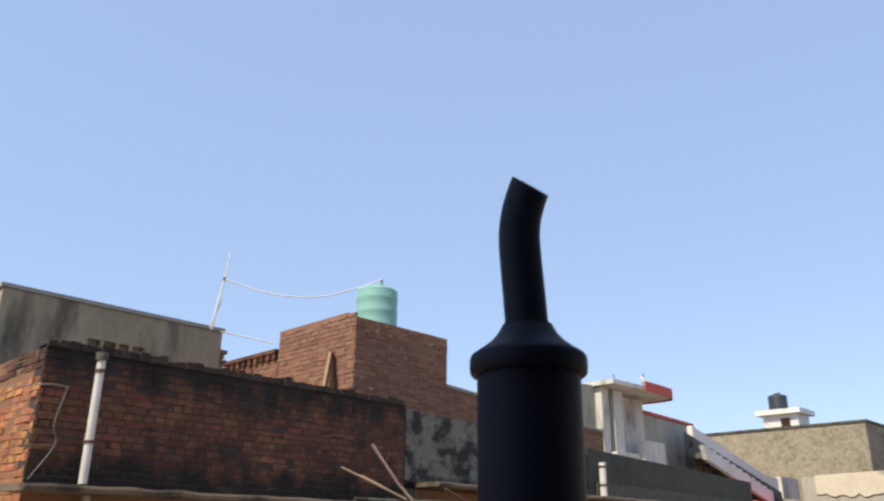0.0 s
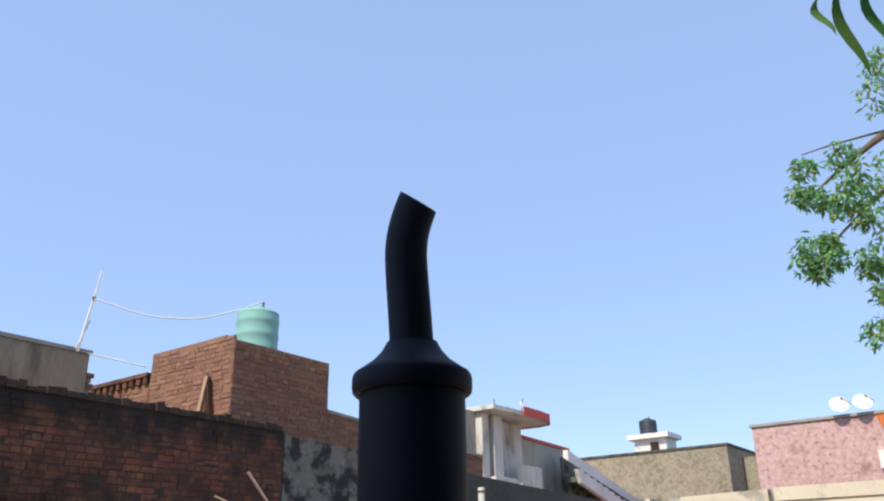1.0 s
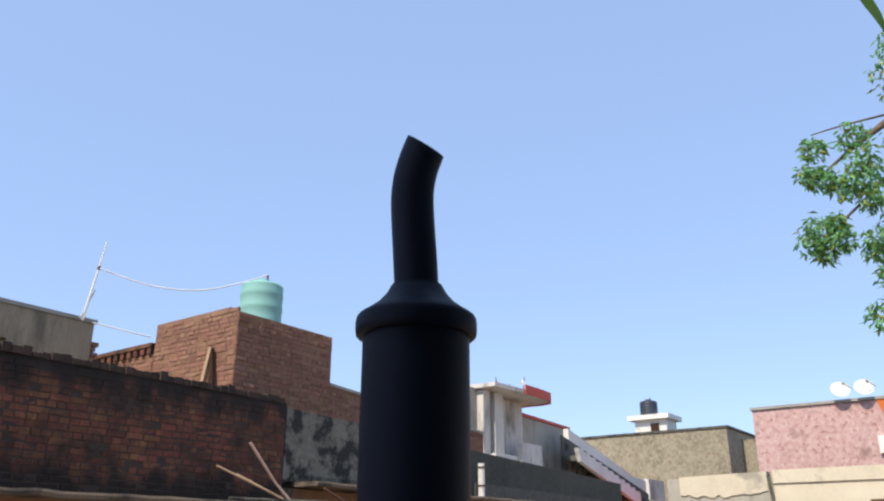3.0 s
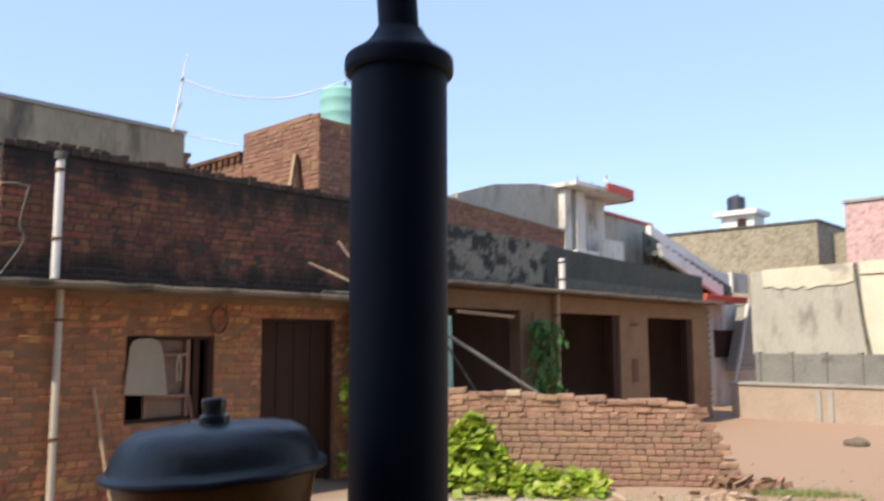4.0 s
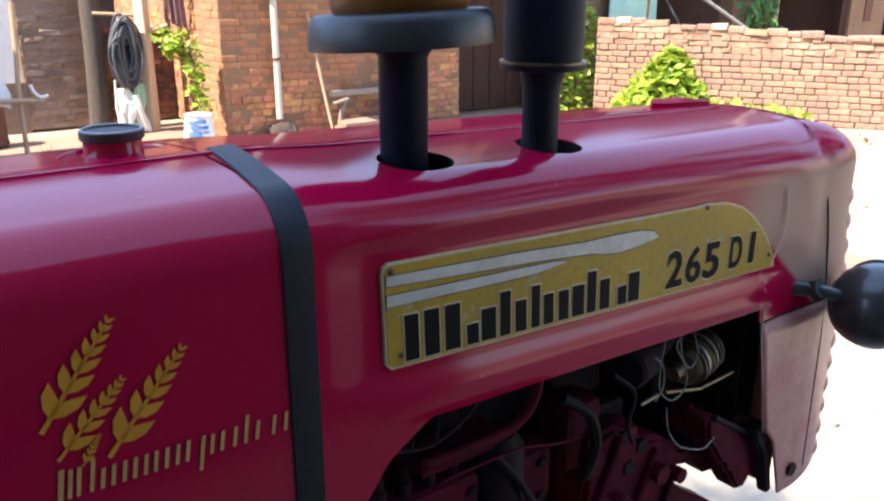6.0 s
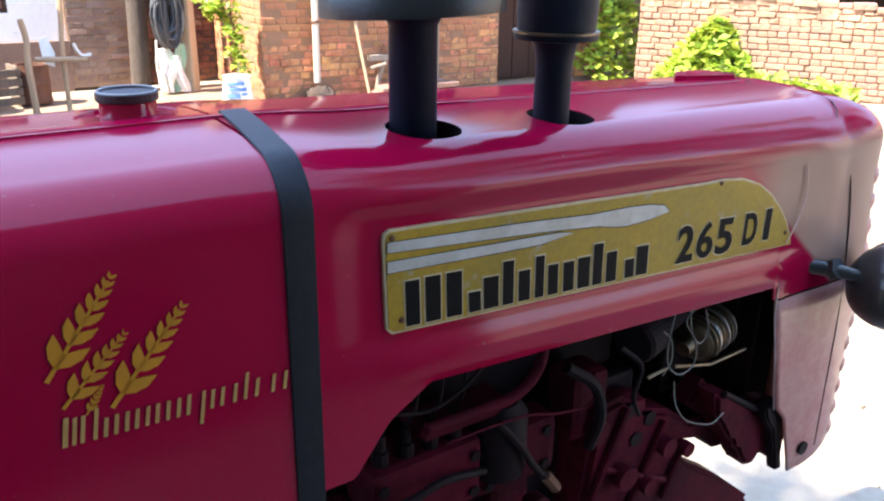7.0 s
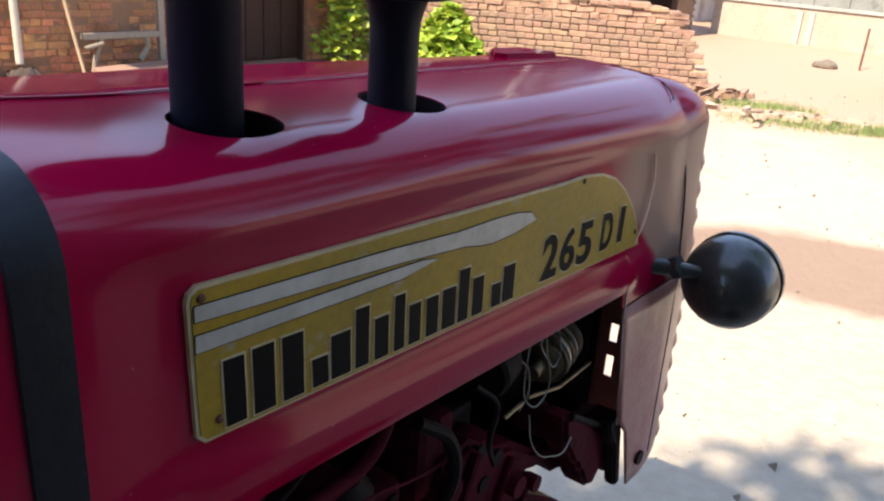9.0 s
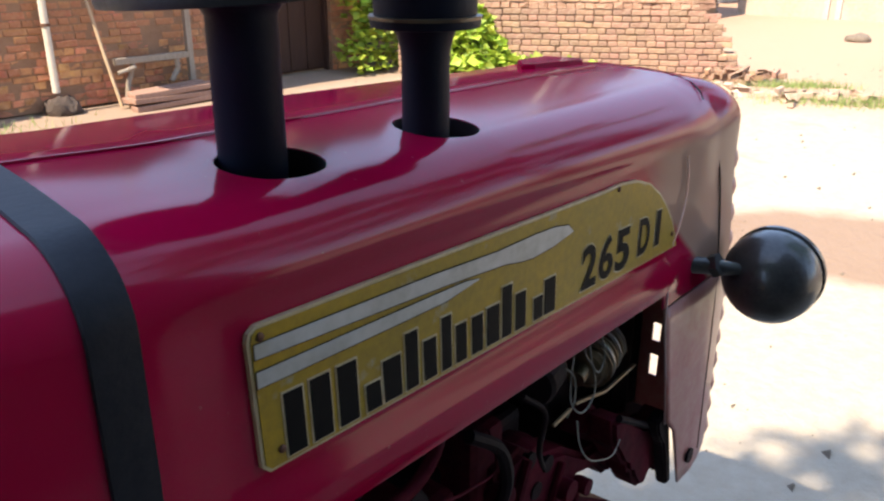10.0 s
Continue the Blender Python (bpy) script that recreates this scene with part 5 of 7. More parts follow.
for a, b in zip(cols, cols[1:]):
    for k in range(12):
        bm.faces.new((a[k], b[k], b[k + 1], a[k + 1]))
bmesh.ops.recalc_face_normals(bm, faces=bm.faces[:])
sp = part("side_panel", bm, "red_tan_reflection", tractor, "crimson lower side panel with tan ground reflection in its colour", smooth=True)
solid(sp, 0.004)
part("bolt", lathe([(0, -0.006), (0.012, -0.006), (0.014, 0), (0.014, 0.004), (0, 0.004)], 12, m=pose(0.918, inset(0.906) - 0.013, 0.842, 90, 0, 0)), "engine_dark", sp)
# front plate and far side below the hood
bm = bmesh.new()
far = [[bm.verts.new((u, W - side_inset(a) - flare(u, z), z)) for z in (0.80, 0.945)] for a, u in [(0.0, 0.906)] + NOSE]
for a, b in zip(far, far[1:]):
    bm.faces.new((a[0], b[0], b[1], a[1]))
i = side_inset(math.pi / 2) - 0.013
for v0, v1, z0, z1 in ((i, 0.111, 0.83, 1.185), (0.127, W - i, 0.83, 1.185), (0.111, 0.127, 1.024, 1.185), (0.111, 0.127, 0.957, 0.986), (0.111, 0.127, 0.83, 0.912)):
    bm.faces.new([bm.verts.new((1.0299, v, z)) for v, z in ((v0, z0), (v1, z0), (v1, z1), (v0, z1))])
bmesh.ops.recalc_face_normals(bm, faces=bm.faces[:])
solid(part("front_cowl", bm, "red_tan_reflection", tractor, "crimson front cowl behind the grille"), 0.004)
# thin folded joint that leans down the side
part("cowl_joint", tube(arc([(0.908, inset(0.9) + 0.0125, 1.432), (0.922, 0.0050, 1.37), (0.938, -0.0015, 1.27), (0.952, -0.0060, 1.12), (0.960, -0.0058, 0.96), (0.966, -0.0055, 0.83)], 5), 0.0014, 6), "engine_dark", hood)
# grille: stacked rounded tabs that stand proud of the front edge
grille = part("grille", boxes((1.018, 1.032, 0.15, W - 0.15, 0.82, 1.36)), "engine_dark", tractor, "dark grille with crimson tabs down its edges")
for k in range(12):
    z = 0.845 + 0.047 * k
    y = 0.021 + flare(1.03, z)
    half = [(0.985, y + 0.009, z), (1.012, y, z), (1.026, y, z), (1.033, y + 0.011, z), (1.034, y + 0.069, z)]
    for line in (half, [(a, W - b, c) for a, b, c in half]):
        bm = tube(arc(line, 3), 0.0095, 8)
        for v in bm.verts:
            v.co.z = z + (v.co.z - z) * 2.0
        part("tab", bm, "red_tan_reflection", grille, smooth=True)

# ---- name plate, stripes, lettering ----
def on_side(d):
    return lambda a, b, t=0.0: (a, PRESS - d - t, b)


outline = [(0.006, 1.331), (0.768, 1.287), (0.762, 1.305), (0.745, 1.332), (0.722, 1.358), (0.692, 1.385), (0.655, 1.408), (0.615, 1.421), (0.57, 1.427), (0.53, 1.4275),
           (0.40, 1.434), (0.20, 1.4445), (0.004, 1.4545), (-0.003, 1.450), (-0.005, 1.443), (-0.001, 1.338)]
plate = part("name_plate", prism(outline, 0.0, 0.004, on_side(0.0)), "plate_edge", tractor, "worn yellow metal name plate with silver stripes and black lettering")
cx = sum(p[0] for p in outline) / len(outline)


def shrunk(pts, d):
    out = []
    n = len(pts)
    for k in range(n):
        a, b, c = Vector(pts[k - 1]), Vector(pts[k]), Vector(pts[(k + 1) % n])
        e1, e2 = (b - a).normalized(), (c - b).normalized()
        nrm = (Vector((-e1.y, e1.x)) + Vector((-e2.y, e2.x))).normalized()
        out.append(tuple(b + nrm * d))
    return out


part("yellow_field", prism(shrunk(outline, 0.003), 0.0042, 0.0050, on_side(0.0)), "plate", plate)
st1 = [(0.0, 1.4295), (0.22, 1.4120), (0.315, 1.4020), (0.345, 1.3955), (0.368, 1.3925), (0.41, 1.3935), (0.452, 1.3985), (0.44, 1.4090), (0.41, 1.4150), (0.37, 1.4180), (0.30, 1.4200), (0.20, 1.4285), (0.0, 1.4410)]
st2 = [(0.0, 1.4060), (0.15, 1.3990), (0.22, 1.3960), (0.272, 1.4010), (0.25, 1.4055), (0.20, 1.4085), (0.0, 1.4190)]
for s in (st1, st2):
    part("outline_stripe", prism(shrunk(s, -0.0012), 0.0052, 0.0055, on_side(0)), "print_black", plate)
    part("silver_stripe", prism(s, 0.0056, 0.0060, on_side(0)), "silver", plate)
# plain black blocks in place of the maker's lettering: (start, width, height) along the slanted base line
BASE = lambda a: 1.3365 - 0.058 * (a - 0.0256)
blocks = [(0.024, 0.0185, 0.055), (0.0505, 0.0205, 0.056), (0.0795, 0.0215, 0.056), (0.1115, 0.0175, 0.026), (0.1330, 0.0225, 0.041), (0.1620, 0.0165, 0.057), (0.1870, 0.0180, 0.041),
          (0.2135, 0.0140, 0.056), (0.2350, 0.0165, 0.041), (0.2610, 0.0180, 0.041), (0.2860, 0.0215, 0.043), (0.3130, 0.0170, 0.058), (0.3380, 0.0190, 0.043), (0.3745, 0.0175, 0.027), (0.3960, 0.0225, 0.043)]
for a, w, h in blocks:
    q = [(a, BASE(a)), (a + w, BASE(a + w)), (a + w - 0.002, BASE(a + w) + h), (a - 0.002, BASE(a) + h)]
    part("pale_rim", prism(shrunk(q, -0.0026), 0.0052, 0.0056, on_side(0)), "plate_edge", plate)
    part("black_block", prism(q, 0.0057, 0.0064, on_side(0)), "print_black", plate)


def lettering(body, u0, u1, z0, high, material, parent, bold, depth):
    """Block figures set into the box u0..u1, z0..z0 + high, on a base line that falls towards the front."""
    cu = bpy.data.curves.new("lettering", "FONT")
    cu.body, cu.size, cu.extrude, cu.offset = body, 1.0, 0.004, bold
    tmp = bpy.data.objects.new("lettering", cu)
    scene.collection.objects.link(tmp)
    me = bpy.data.meshes.new_from_object(tmp.evaluated_get(bpy.context.evaluated_depsgraph_get()))
    bpy.data.objects.remove(tmp)
    me.materials.clear()
    lo, hi = [Vector(f(v.co[k] for v in me.vertices) for k in range(3)) for f in (min, max)]
    for v in me.vertices:
        u = u0 + (v.co.x - lo.x) / (hi.x - lo.x) * (u1 - u0)
        v.co = (u, PRESS - depth - 0.0004 * (v.co.z > 0), z0 + (v.co.y - lo.y) / (hi.y - lo.y) * high - 0.058 * (u - u0))
    return part_mesh("lettering", me, material, parent)


for body, u0, u1, z0, high in (("2", 0.4775, 0.5145, 1.3145, 0.0565), ("6", 0.5215, 0.5585, 1.3120, 0.0570), ("5", 0.5650, 0.6040, 1.3095, 0.0570), ("D", 0.6310, 0.6640, 1.3120, 0.0520), ("I", 0.6830, 0.6985, 1.3105, 0.0520)):
    lettering(body, u0 - 0.0016, u1 + 0.0016, z0 - 0.0016, high + 0.0032, "plate_edge", plate, 0.03 if body != "6" else 0.02, 0.0052)
    lettering(body, u0, u1, z0, high, "print_black", plate, 0.028 if body != "6" else 0.02, 0.0058)
for a, z in ((0.006, 1.4455), (0.018, 1.346), (0.745, 1.312), (0.56, 1.422)):
    part("rivet", lathe([(0.0036, 0), (0.0034, 0.0014), (0.002, 0.0024), (0, 0.0027)], 10, m=pose(a, PRESS - 0.005, z, 90, 0, 0)), "rust", plate)

# ---- gold ears of grain and bars on the tank cover ----
def grain_ear(a, z, lean, length, label):
    """An ear as a flat decal: heart-shaped pairs of grains that shrink up a thin stem."""
    ca, sa = math.sin(lean), math.cos(lean)

    def lay(pts, bm):
        return prism([(a + p * sa + q * ca, z - p * ca + q * sa) for p, q in pts], 0.0, 0.0006, lambda x, y, d: (x, -0.0012 - d, y), bm)

    bm = bmesh.new()
    w = length * 0.014
    lay([(-w * 1.5, 0), (w * 1.2, 0), (w * 0.6, length * 0.9), (-w * 0.6, length * 0.9)], bm)
    for q0, wide in ((0.13, 0.145), (0.335, 0.118), (0.50, 0.098), (0.635, 0.078), (0.75, 0.060), (0.84, 0.046), (0.915, 0.034)):
        s, q = wide * length, q0 * length
        half = [(0.10 * s, q), (0.60 * s, q + 0.30 * s), (1.0 * s, q + 0.90 * s), (1.05 * s, q + 1.65 * s), (0.55 * s, q + 1.30 * s), (0.0, q + 0.85 * s)]
        lay(half + [(-p, r) for p, r in half[-2::-1]], bm)
    return part("grain_ear", bm, "gold", tank_cover, label)


grain_ear(-0.292, 1.340, 0.71, 0.118, "gold ear of grain decal")
grain_ear(-0.341, 1.381, 0.64, 0.113, "gold ear of grain decal")
grain_ear(-0.332, 1.352, 0.79, 0.088, "small gold ear of grain decal")
grain_ear(-0.314, 1.340, 0.59, 0.032, "tiny gold ear of grain decal")
# plain gold bars in place of the product's lettering: (start, width, height)
bars = [(-0.338, 0.0045, 0.029), (-0.330, 0.0035, 0.027), (-0.323, 0.0035, 0.027), (-0.312, 0.0035, 0.031), (-0.303, 0.0035, 0.019), (-0.294, 0.0035, 0.020), (-0.2845, 0.0035, 0.020),
        (-0.2755, 0.0035, 0.020), (-0.266, 0.0035, 0.020), (-0.257, 0.0035, 0.020), (-0.247, 0.0035, 0.020), (-0.237, 0.0035, 0.020), (-0.2275, 0.0035, 0.021), (-0.2155, 0.0035, 0.021),
        (-0.204, 0.0035, 0.020), (-0.194, 0.0035, 0.020), (-0.181, 0.0035, 0.020), (-0.170, 0.0035, 0.029), (-0.158, 0.0035, 0.020), (-0.1405, 0.0035, 0.020), (-0.1275, 0.0035, 0.020)]
for a, w, h in bars:
    z = 1.3140 - 0.036 * (a + 0.338)
    if a in (-0.2155,):
        z, h = z - 0.014, h + 0.014
    part("gold_bar", prism([(a, z), (a + w, z - 0.036 * w), (a + w + h * 0.16, z + h - 0.036 * w), (a + h * 0.16, z + h)], 0, 0.0006, lambda x, y, d: (x, -0.0012 - d, y)), "gold_pale", tank_cover)

# ---- strap, filler cap ----
bm = bmesh.new()
sec = section(-0.104, 0.80, 14)
rows = []
for k, (v, z) in enumerate(sec):
    if v > SEAM + 0.02:
        break
    sk = 0.12 * min(v, 0.25)
    nv, nz = (-0.0035, 0.0)
    if 14 < k < 27:
        a = math.pi / 2 * (k - 14) / 12
        nv, nz = -0.0035 * math.cos(a), 0.0035 * math.sin(a)
    elif k >= 27:
        nv, nz = (0, 0.0035) if k < 76 else (0.0035, 0)
    rows.append([bm.verts.new((u + sk, v + nv * f, z + nz * f)) for u, f in ((-0.118, 0.2), (-0.117, 0.9), (-0.101, 1.1), (-0.085, 0.9), (-0.084, 0.2))])
for a, b in zip(rows, rows[1:]):
    for j in range(4):
        bm.faces.new((a[j], a[j + 1], b[j + 1], b[j]))
bmesh.ops.recalc_face_normals(bm, faces=bm.faces[:])
part("tank_strap", bm, "strap", tractor, "black rubber strap across the hood", smooth=True)
CU, CV = -0.176, 0.292
cz = skin_z(CU, CV) - 0.004
fc = part("filler_neck", lathe([(0.050, -0.005), (0.049, 0.002), (0.046, 0.0035), (0.034, 0.0050), (0.0325, 0.008), (0.0315, 0.026), (0, 0.026)], 32, CU, CV, m=pose(0, 0, cz - 0.002)), "red", tractor, smooth=True)
part("filler_cap", lathe([(0.031, 0.0235), (0.0345, 0.0240), (0.0352, 0.0255), (0.0352, 0.0335), (0.0335, 0.0350), (0.031, 0.0345), (0.0295, 0.0325), (0, 0.0330)], 32, CU, CV, m=pose(0, 0, cz - 0.002)), "cap_maroon", fc, "dark maroon filler cap", smooth=False)
part("cap_rim", lathe([(0.0330, 0.0346), (0.0340, 0.0352), (0.0330, 0.0360), (0.0315, 0.0354), (0.0318, 0.0346)], 32, CU, CV, m=pose(0, 0, cz - 0.002)), "steel", fc, "worn pale rim of the cap", smooth=True)
part("pressed_ring", lathe([(0.0560, -0.004), (0.0575, 0.0010), (0.0590, 0.0015), (0.0605, 0.0010), (0.0620, -0.004)], 48, CU, CV, m=pose(0, 0, cz + 0.0025)), "red", fc, smooth=True)

# ---- exhaust ----
EU, EV = 0.313, 0.101
ex = part("exhaust_silencer", lathe([(0.0, 1.634), (0.026, 1.634), (0.048, 1.626), (0.0535, 1.627), (0.0545, 1.631), (0.0535, 1.636), (0.0500, 1.638), (0.0515, 1.66), (0.0520, 1.9), (0.0520, 2.138),
                                     (0.0570, 2.1385), (0.0588, 2.1405), (0.0594, 2.145), (0.0594, 2.152), (0.0588, 2.1565), (0.0572, 2.159), (0.0490, 2.1645), (0.0390, 2.172), (0.0310, 2.181), (0.0266, 2.189), (0, 2.191)], 64, EU, EV), "black", tractor, "matt black upright exhaust silencer", smooth=True)
rt = Vector((0.54, -0.84, 0)).normalized()
tail = [(0, 2.178), (-0.001, 2.200), (-0.003, 2.232), (-0.005, 2.262), (-0.006, 2.290), (-0.003, 2.315), (0.005, 2.342), (0.016, 2.368), (0.030, 2.395)]
pts = [(EU + rt.x * d, EV + rt.y * d, z) for d, z in tail]
bm = tube(arc(pts, 3), 0.0222, 28, caps=False)
cut_n = (Vector((0, 0, 1)) + rt * 0.66 - Vector((0.85, 0.53, 0)) * 0.39).normalized()
bmesh.ops.bisect_plane(bm, geom=bm.verts[:] + bm.edges[:] + bm.faces[:], plane_co=(EU + rt.x * 0.003, EV + rt.y * 0.003, 2.351), plane_no=cut_n, clear_outer=True)
ob = part("tail_pipe", bm, "black", ex, "bent black tail pipe cut at a slant", smooth=True)
solid(ob, 0.002)
part("collar", lathe([(0.0222, 0), (0.0258, 0.001), (0.0265, 0.003), (0.0258, 0.005), (0.0222, 0.006)], 24, EU, EV, m=pose(0, 0, 2.186)), "black", ex, smooth=True)
part("lower_pipe", lathe([(0.0240, 1.35), (0.0240, 1.594), (0.0252, 1.606), (0.0280, 1.618), (0.0320, 1.627), (0, 1.63)], 32, EU, EV), "black", ex, smooth=True)
part("base_ring", lathe([(0.050, 0), (0.0555, 0.0005), (0.0555, 0.0035), (0.050, 0.004)], 48, EU, EV, m=pose(0, 0, 1.634)), "brass_dull", ex)

# ---- air pre-cleaner ----
AU, AV = 0.113, 0.127
# the head sits a little askew on its pipe
TILT = Matrix.Translation((AU, AV, 1.66)) @ Matrix.Rotation(math.radians(-3.2), 4, Vector((0.85, 0.53, 0))) @ Matrix.Translation((-AU, -AV, -1.66))
ac = part("air_precleaner", lathe([(0.029, 1.30), (0.029, 1.650), (0.034, 1.658), (0.060, 1.664)], 32, AU, AV), "black", tractor, "black upright air intake with dome cap and amber bowl", smooth=True)
part("tray", lathe([(0.030, 1.676), (0.098, 1.676), (0.105, 1.671), (0.1075, 1.670), (0.1085, 1.675), (0.1065, 1.696), (0.102, 1.706), (0.096, 1.709), (0.078, 1.708), (0.0, 1.708)], 56, AU, AV, m=TILT @ pose(0, 0, -0.008)), "black_dusty", ac, "dusty black lower tray", smooth=True)
part("bowl", lathe([(0.074, 1.706), (0.0775, 1.710), (0.080, 1.722), (0.0865, 1.750), (0.087, 1.753), (0, 1.753)], 56, AU, AV, m=TILT @ pose(0, 0, -0.008)), "amber", ac, "brown translucent dust bowl", smooth=True)
dome_bm = lathe([(0.086, 1.750), (0.0935, 1.7495), (0.0952, 1.7515), (0.0950, 1.7545), (0.0925, 1.7565), (0.0890, 1.7580), (0.0872, 1.7615), (0.0855, 1.766), (0.083, 1.772), (0.077, 1.781), (0.066, 1.7875), (0.045, 1.790), (0.012, 1.791), (0, 1.791)], 72, AU, AV, m=TILT @ pose(0, 0, -0.008))
for v in dome_bm.verts:
    p = Vector((v.co.x - AU, v.co.y - AV, 0))
    k = noise.noise(p.normalized() * 2.6 + Vector((3.1, 0.7, v.co.z * 30)))
    v.co.z += 0.0016 * k * min(1.0, p.length / 0.05)
    v.co.xy = v.co.xy + p.xy * 0.009 * noise.noise(p.normalized() * 4.3 + Vector((0, 5, v.co.z * 18)))
part("dome", dome_bm, "black_dusty", ac, "dusty dented black dome cap", smooth=True)
part("knob", lathe([(0.013, 1.788), (0.013, 1.797), (0.0095, 1.799), (0.0095, 1.803), (0.0105, 1.804), (0.0105, 1.811), (0.009, 1.8125), (0, 1.8125)], 20, AU, AV, m=TILT @ pose(0, 0, -0.008)), "gloss_black", ac, smooth=False)

# ---- headlamp ----
LC = Vector((0.955, -0.088, 1.198))
hl = part("headlamp", lathe([(0, -0.074), (0.03, -0.069), (0.055, -0.052), (0.071, -0.025), (0.076, 0.0), (0.074, 0.022), (0.077, 0.024), (0.077, 0.033), (0.070, 0.036), (0, 0.045)], 40,
                            m=Matrix.Translation(LC) @ Matrix.Rotation(math.radians(88), 4, "Y")), "gloss_black", tractor, "round black headlamp seen from behind", smooth=True)
part("arm", tube([(0.84, inset(0.84) + 0.01, 1.232), (0.862, -0.02, 1.230), (0.885, -0.045, 1.224), (0.915, -0.062, 1.214)], [0.014, 0.013, 0.011, 0.012], 12), "gloss_black", hl, smooth=True)
part("nut", lathe([(0.0, 0), (0.019, 0), (0.019, 0.014), (0, 0.014)], 6, m=Matrix.Translation((0.866, -0.022, 1.229)) @ Matrix.Rotation(math.radians(65), 4, "X")), "gloss_black", hl)
part("edge_strip", tube(arc([(0.752, 0.001, 1.292), (0.775, 0.0, 1.33), (0.785, 0.001, 1.38), (0.776, 0.002, 1.42)], 5), 0.0014, 6), "chrome", hood, smooth=True)
part("opening_edge", tube([(0.748, -0.001, 1.222), (0.757, 0.0, 1.16), (0.79, 0.002, 1.05), (0.815, 0.004, 0.955)], 0.0017, 6), "chrome", sp, smooth=True)

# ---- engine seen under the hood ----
# black sheets added to keep the bay dark and shut out daylight
part("heat_shield", boxes((-0.09, 0.70, 0.03, W - 0.03, 1.40, 1.406)), "engine_dark", tractor, "black sheet added under the hood to darken its holes")
part("fan_shroud", boxes((0.50, 0.98, 0.36, 0.44, 0.66, 1.40), bevel=0.01), "engine_dark", tractor, "black block added to stop daylight behind the alternator")
part("inner_wall", boxes((-0.28, 0.70, W - 0.022, W - 0.016, 0.80, 1.40)), "engine_dark", tractor, "black sheet added to close the far side of the engine bay")
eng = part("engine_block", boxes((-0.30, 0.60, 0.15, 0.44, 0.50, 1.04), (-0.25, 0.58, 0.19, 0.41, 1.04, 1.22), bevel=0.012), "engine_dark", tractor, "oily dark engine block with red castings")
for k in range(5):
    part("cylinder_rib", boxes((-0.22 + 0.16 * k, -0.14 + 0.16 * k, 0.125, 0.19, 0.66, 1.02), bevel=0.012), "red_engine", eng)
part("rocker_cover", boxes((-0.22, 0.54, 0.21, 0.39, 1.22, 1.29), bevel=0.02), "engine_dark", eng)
fp = part("fuel_pump", boxes((0.02, 0.20, 0.075, 0.16, 0.98, 1.085), bevel=0.012), "red_engine", eng)
part("governor", boxes((0.203, 0.36, 0.09, 0.15, 0.96, 1.06), bevel=0.016), "red_engine", eng)
for k in range(4):
    part("union", lathe([(0, 0), (0.012, 0), (0.012, 0.02), (0.008, 0.022), (0.008, 0.045), (0, 0.045)], 10, m=pose(0.045 + 0.04 * k, 0.10, 1.085)), "engine_dark", fp)
for k in range(4):
    a = 0.045 + 0.04 * k
    part("fuel_line", tube(arc([(a, 0.10, 1.13), (a + 0.01, 0.09, 1.16), (a + 0.04, 0.13, 1.19), (a + 0.07, 0.2, 1.20)], 5), 0.0028, 6), "engine_dark", eng, smooth=True)
part("rail", tube(arc([(0.10, 0.07, 1.137), (0.18, 0.07, 1.135), (0.245, 0.07, 1.137), (0.283, 0.07, 1.157), (0.304, 0.075, 1.19), (0.31, 0.09, 1.24)], 5), 0.0085, 10), "red_engine", eng, smooth=True)
part("rail_bracket", boxes((0.10, 0.25, 0.074, 0.14, 1.112, 1.128), bevel=0.004), "red_engine", eng)
part("pipe_thin", tube(arc([(0.118, 0.05, 1.118), (0.201, 0.05, 1.117), (0.262, 0.05, 1.112), (0.329, 0.055, 1.090), (0.399, 0.06, 1.081), (0.44, 0.10, 1.10)], 5), 0.0020, 6), "red_engine", eng, smooth=True)
part("hose", tube(arc([(0.215, 0.06, 1.11), (0.245, 0.05, 1.07), (0.28, 0.05, 1.016), (0.315, 0.05, 0.975)], 5), 0.006, 8), "engine_dark", eng, smooth=True)
part("hose_end", tube([(0.300, 0.049, 0.995), (0.325, 0.049, 0.962)], 0.0095, 8), "rust", eng)
part("oil_filter", lathe([(0, 0), (0.042, 0), (0.045, 0.01), (0.045, 0.10), (0.03, 0.12), (0, 0.12)], 24, m=pose(0.245, 0.10, 1.0)), "engine_dark", eng, smooth=True)
boss = boxes((0.475, 0.575, 0.085, 0.16, 0.94, 1.025), bevel=0.03)
part("thermostat", boxes((0.40, 0.48, 0.10, 0.17, 0.98, 1.10), bevel=0.016), "red_engine", eng)
wp = part("water_pump", boss, "red_engine", eng)
for bu, bz in ((0.535, 0.955), (0.515, 1.018), (0.565, 0.985)):
    part("bolt", lathe([(0.0, -0.012), (0.009, -0.012), (0.009, 0), (0.014, 0.001), (0.014, 0.006), (0, 0.006)], 10, m=pose(bu, 0.083, bz, 90, 0, 0)), "engine_dark", wp)
# bosses, ribs and pipes that break up the castings
for bu, bz, r in ((0.42, 1.02, 0.020), (0.60, 0.925, 0.018), (0.655, 0.90, 0.014), (0.50, 0.90, 0.022), (0.30, 0.93, 0.020), (0.56, 0.86, 0.016)):
    part("boss", lathe([(0, -0.012), (r * 0.45, -0.012), (r * 0.5, -0.006), (r * 0.9, -0.004), (r, 0.004), (r, 0.02), (0, 0.02)], 14, m=pose(bu, 0.074, bz, 90, 0, 0)), "red_engine", eng, smooth=True)
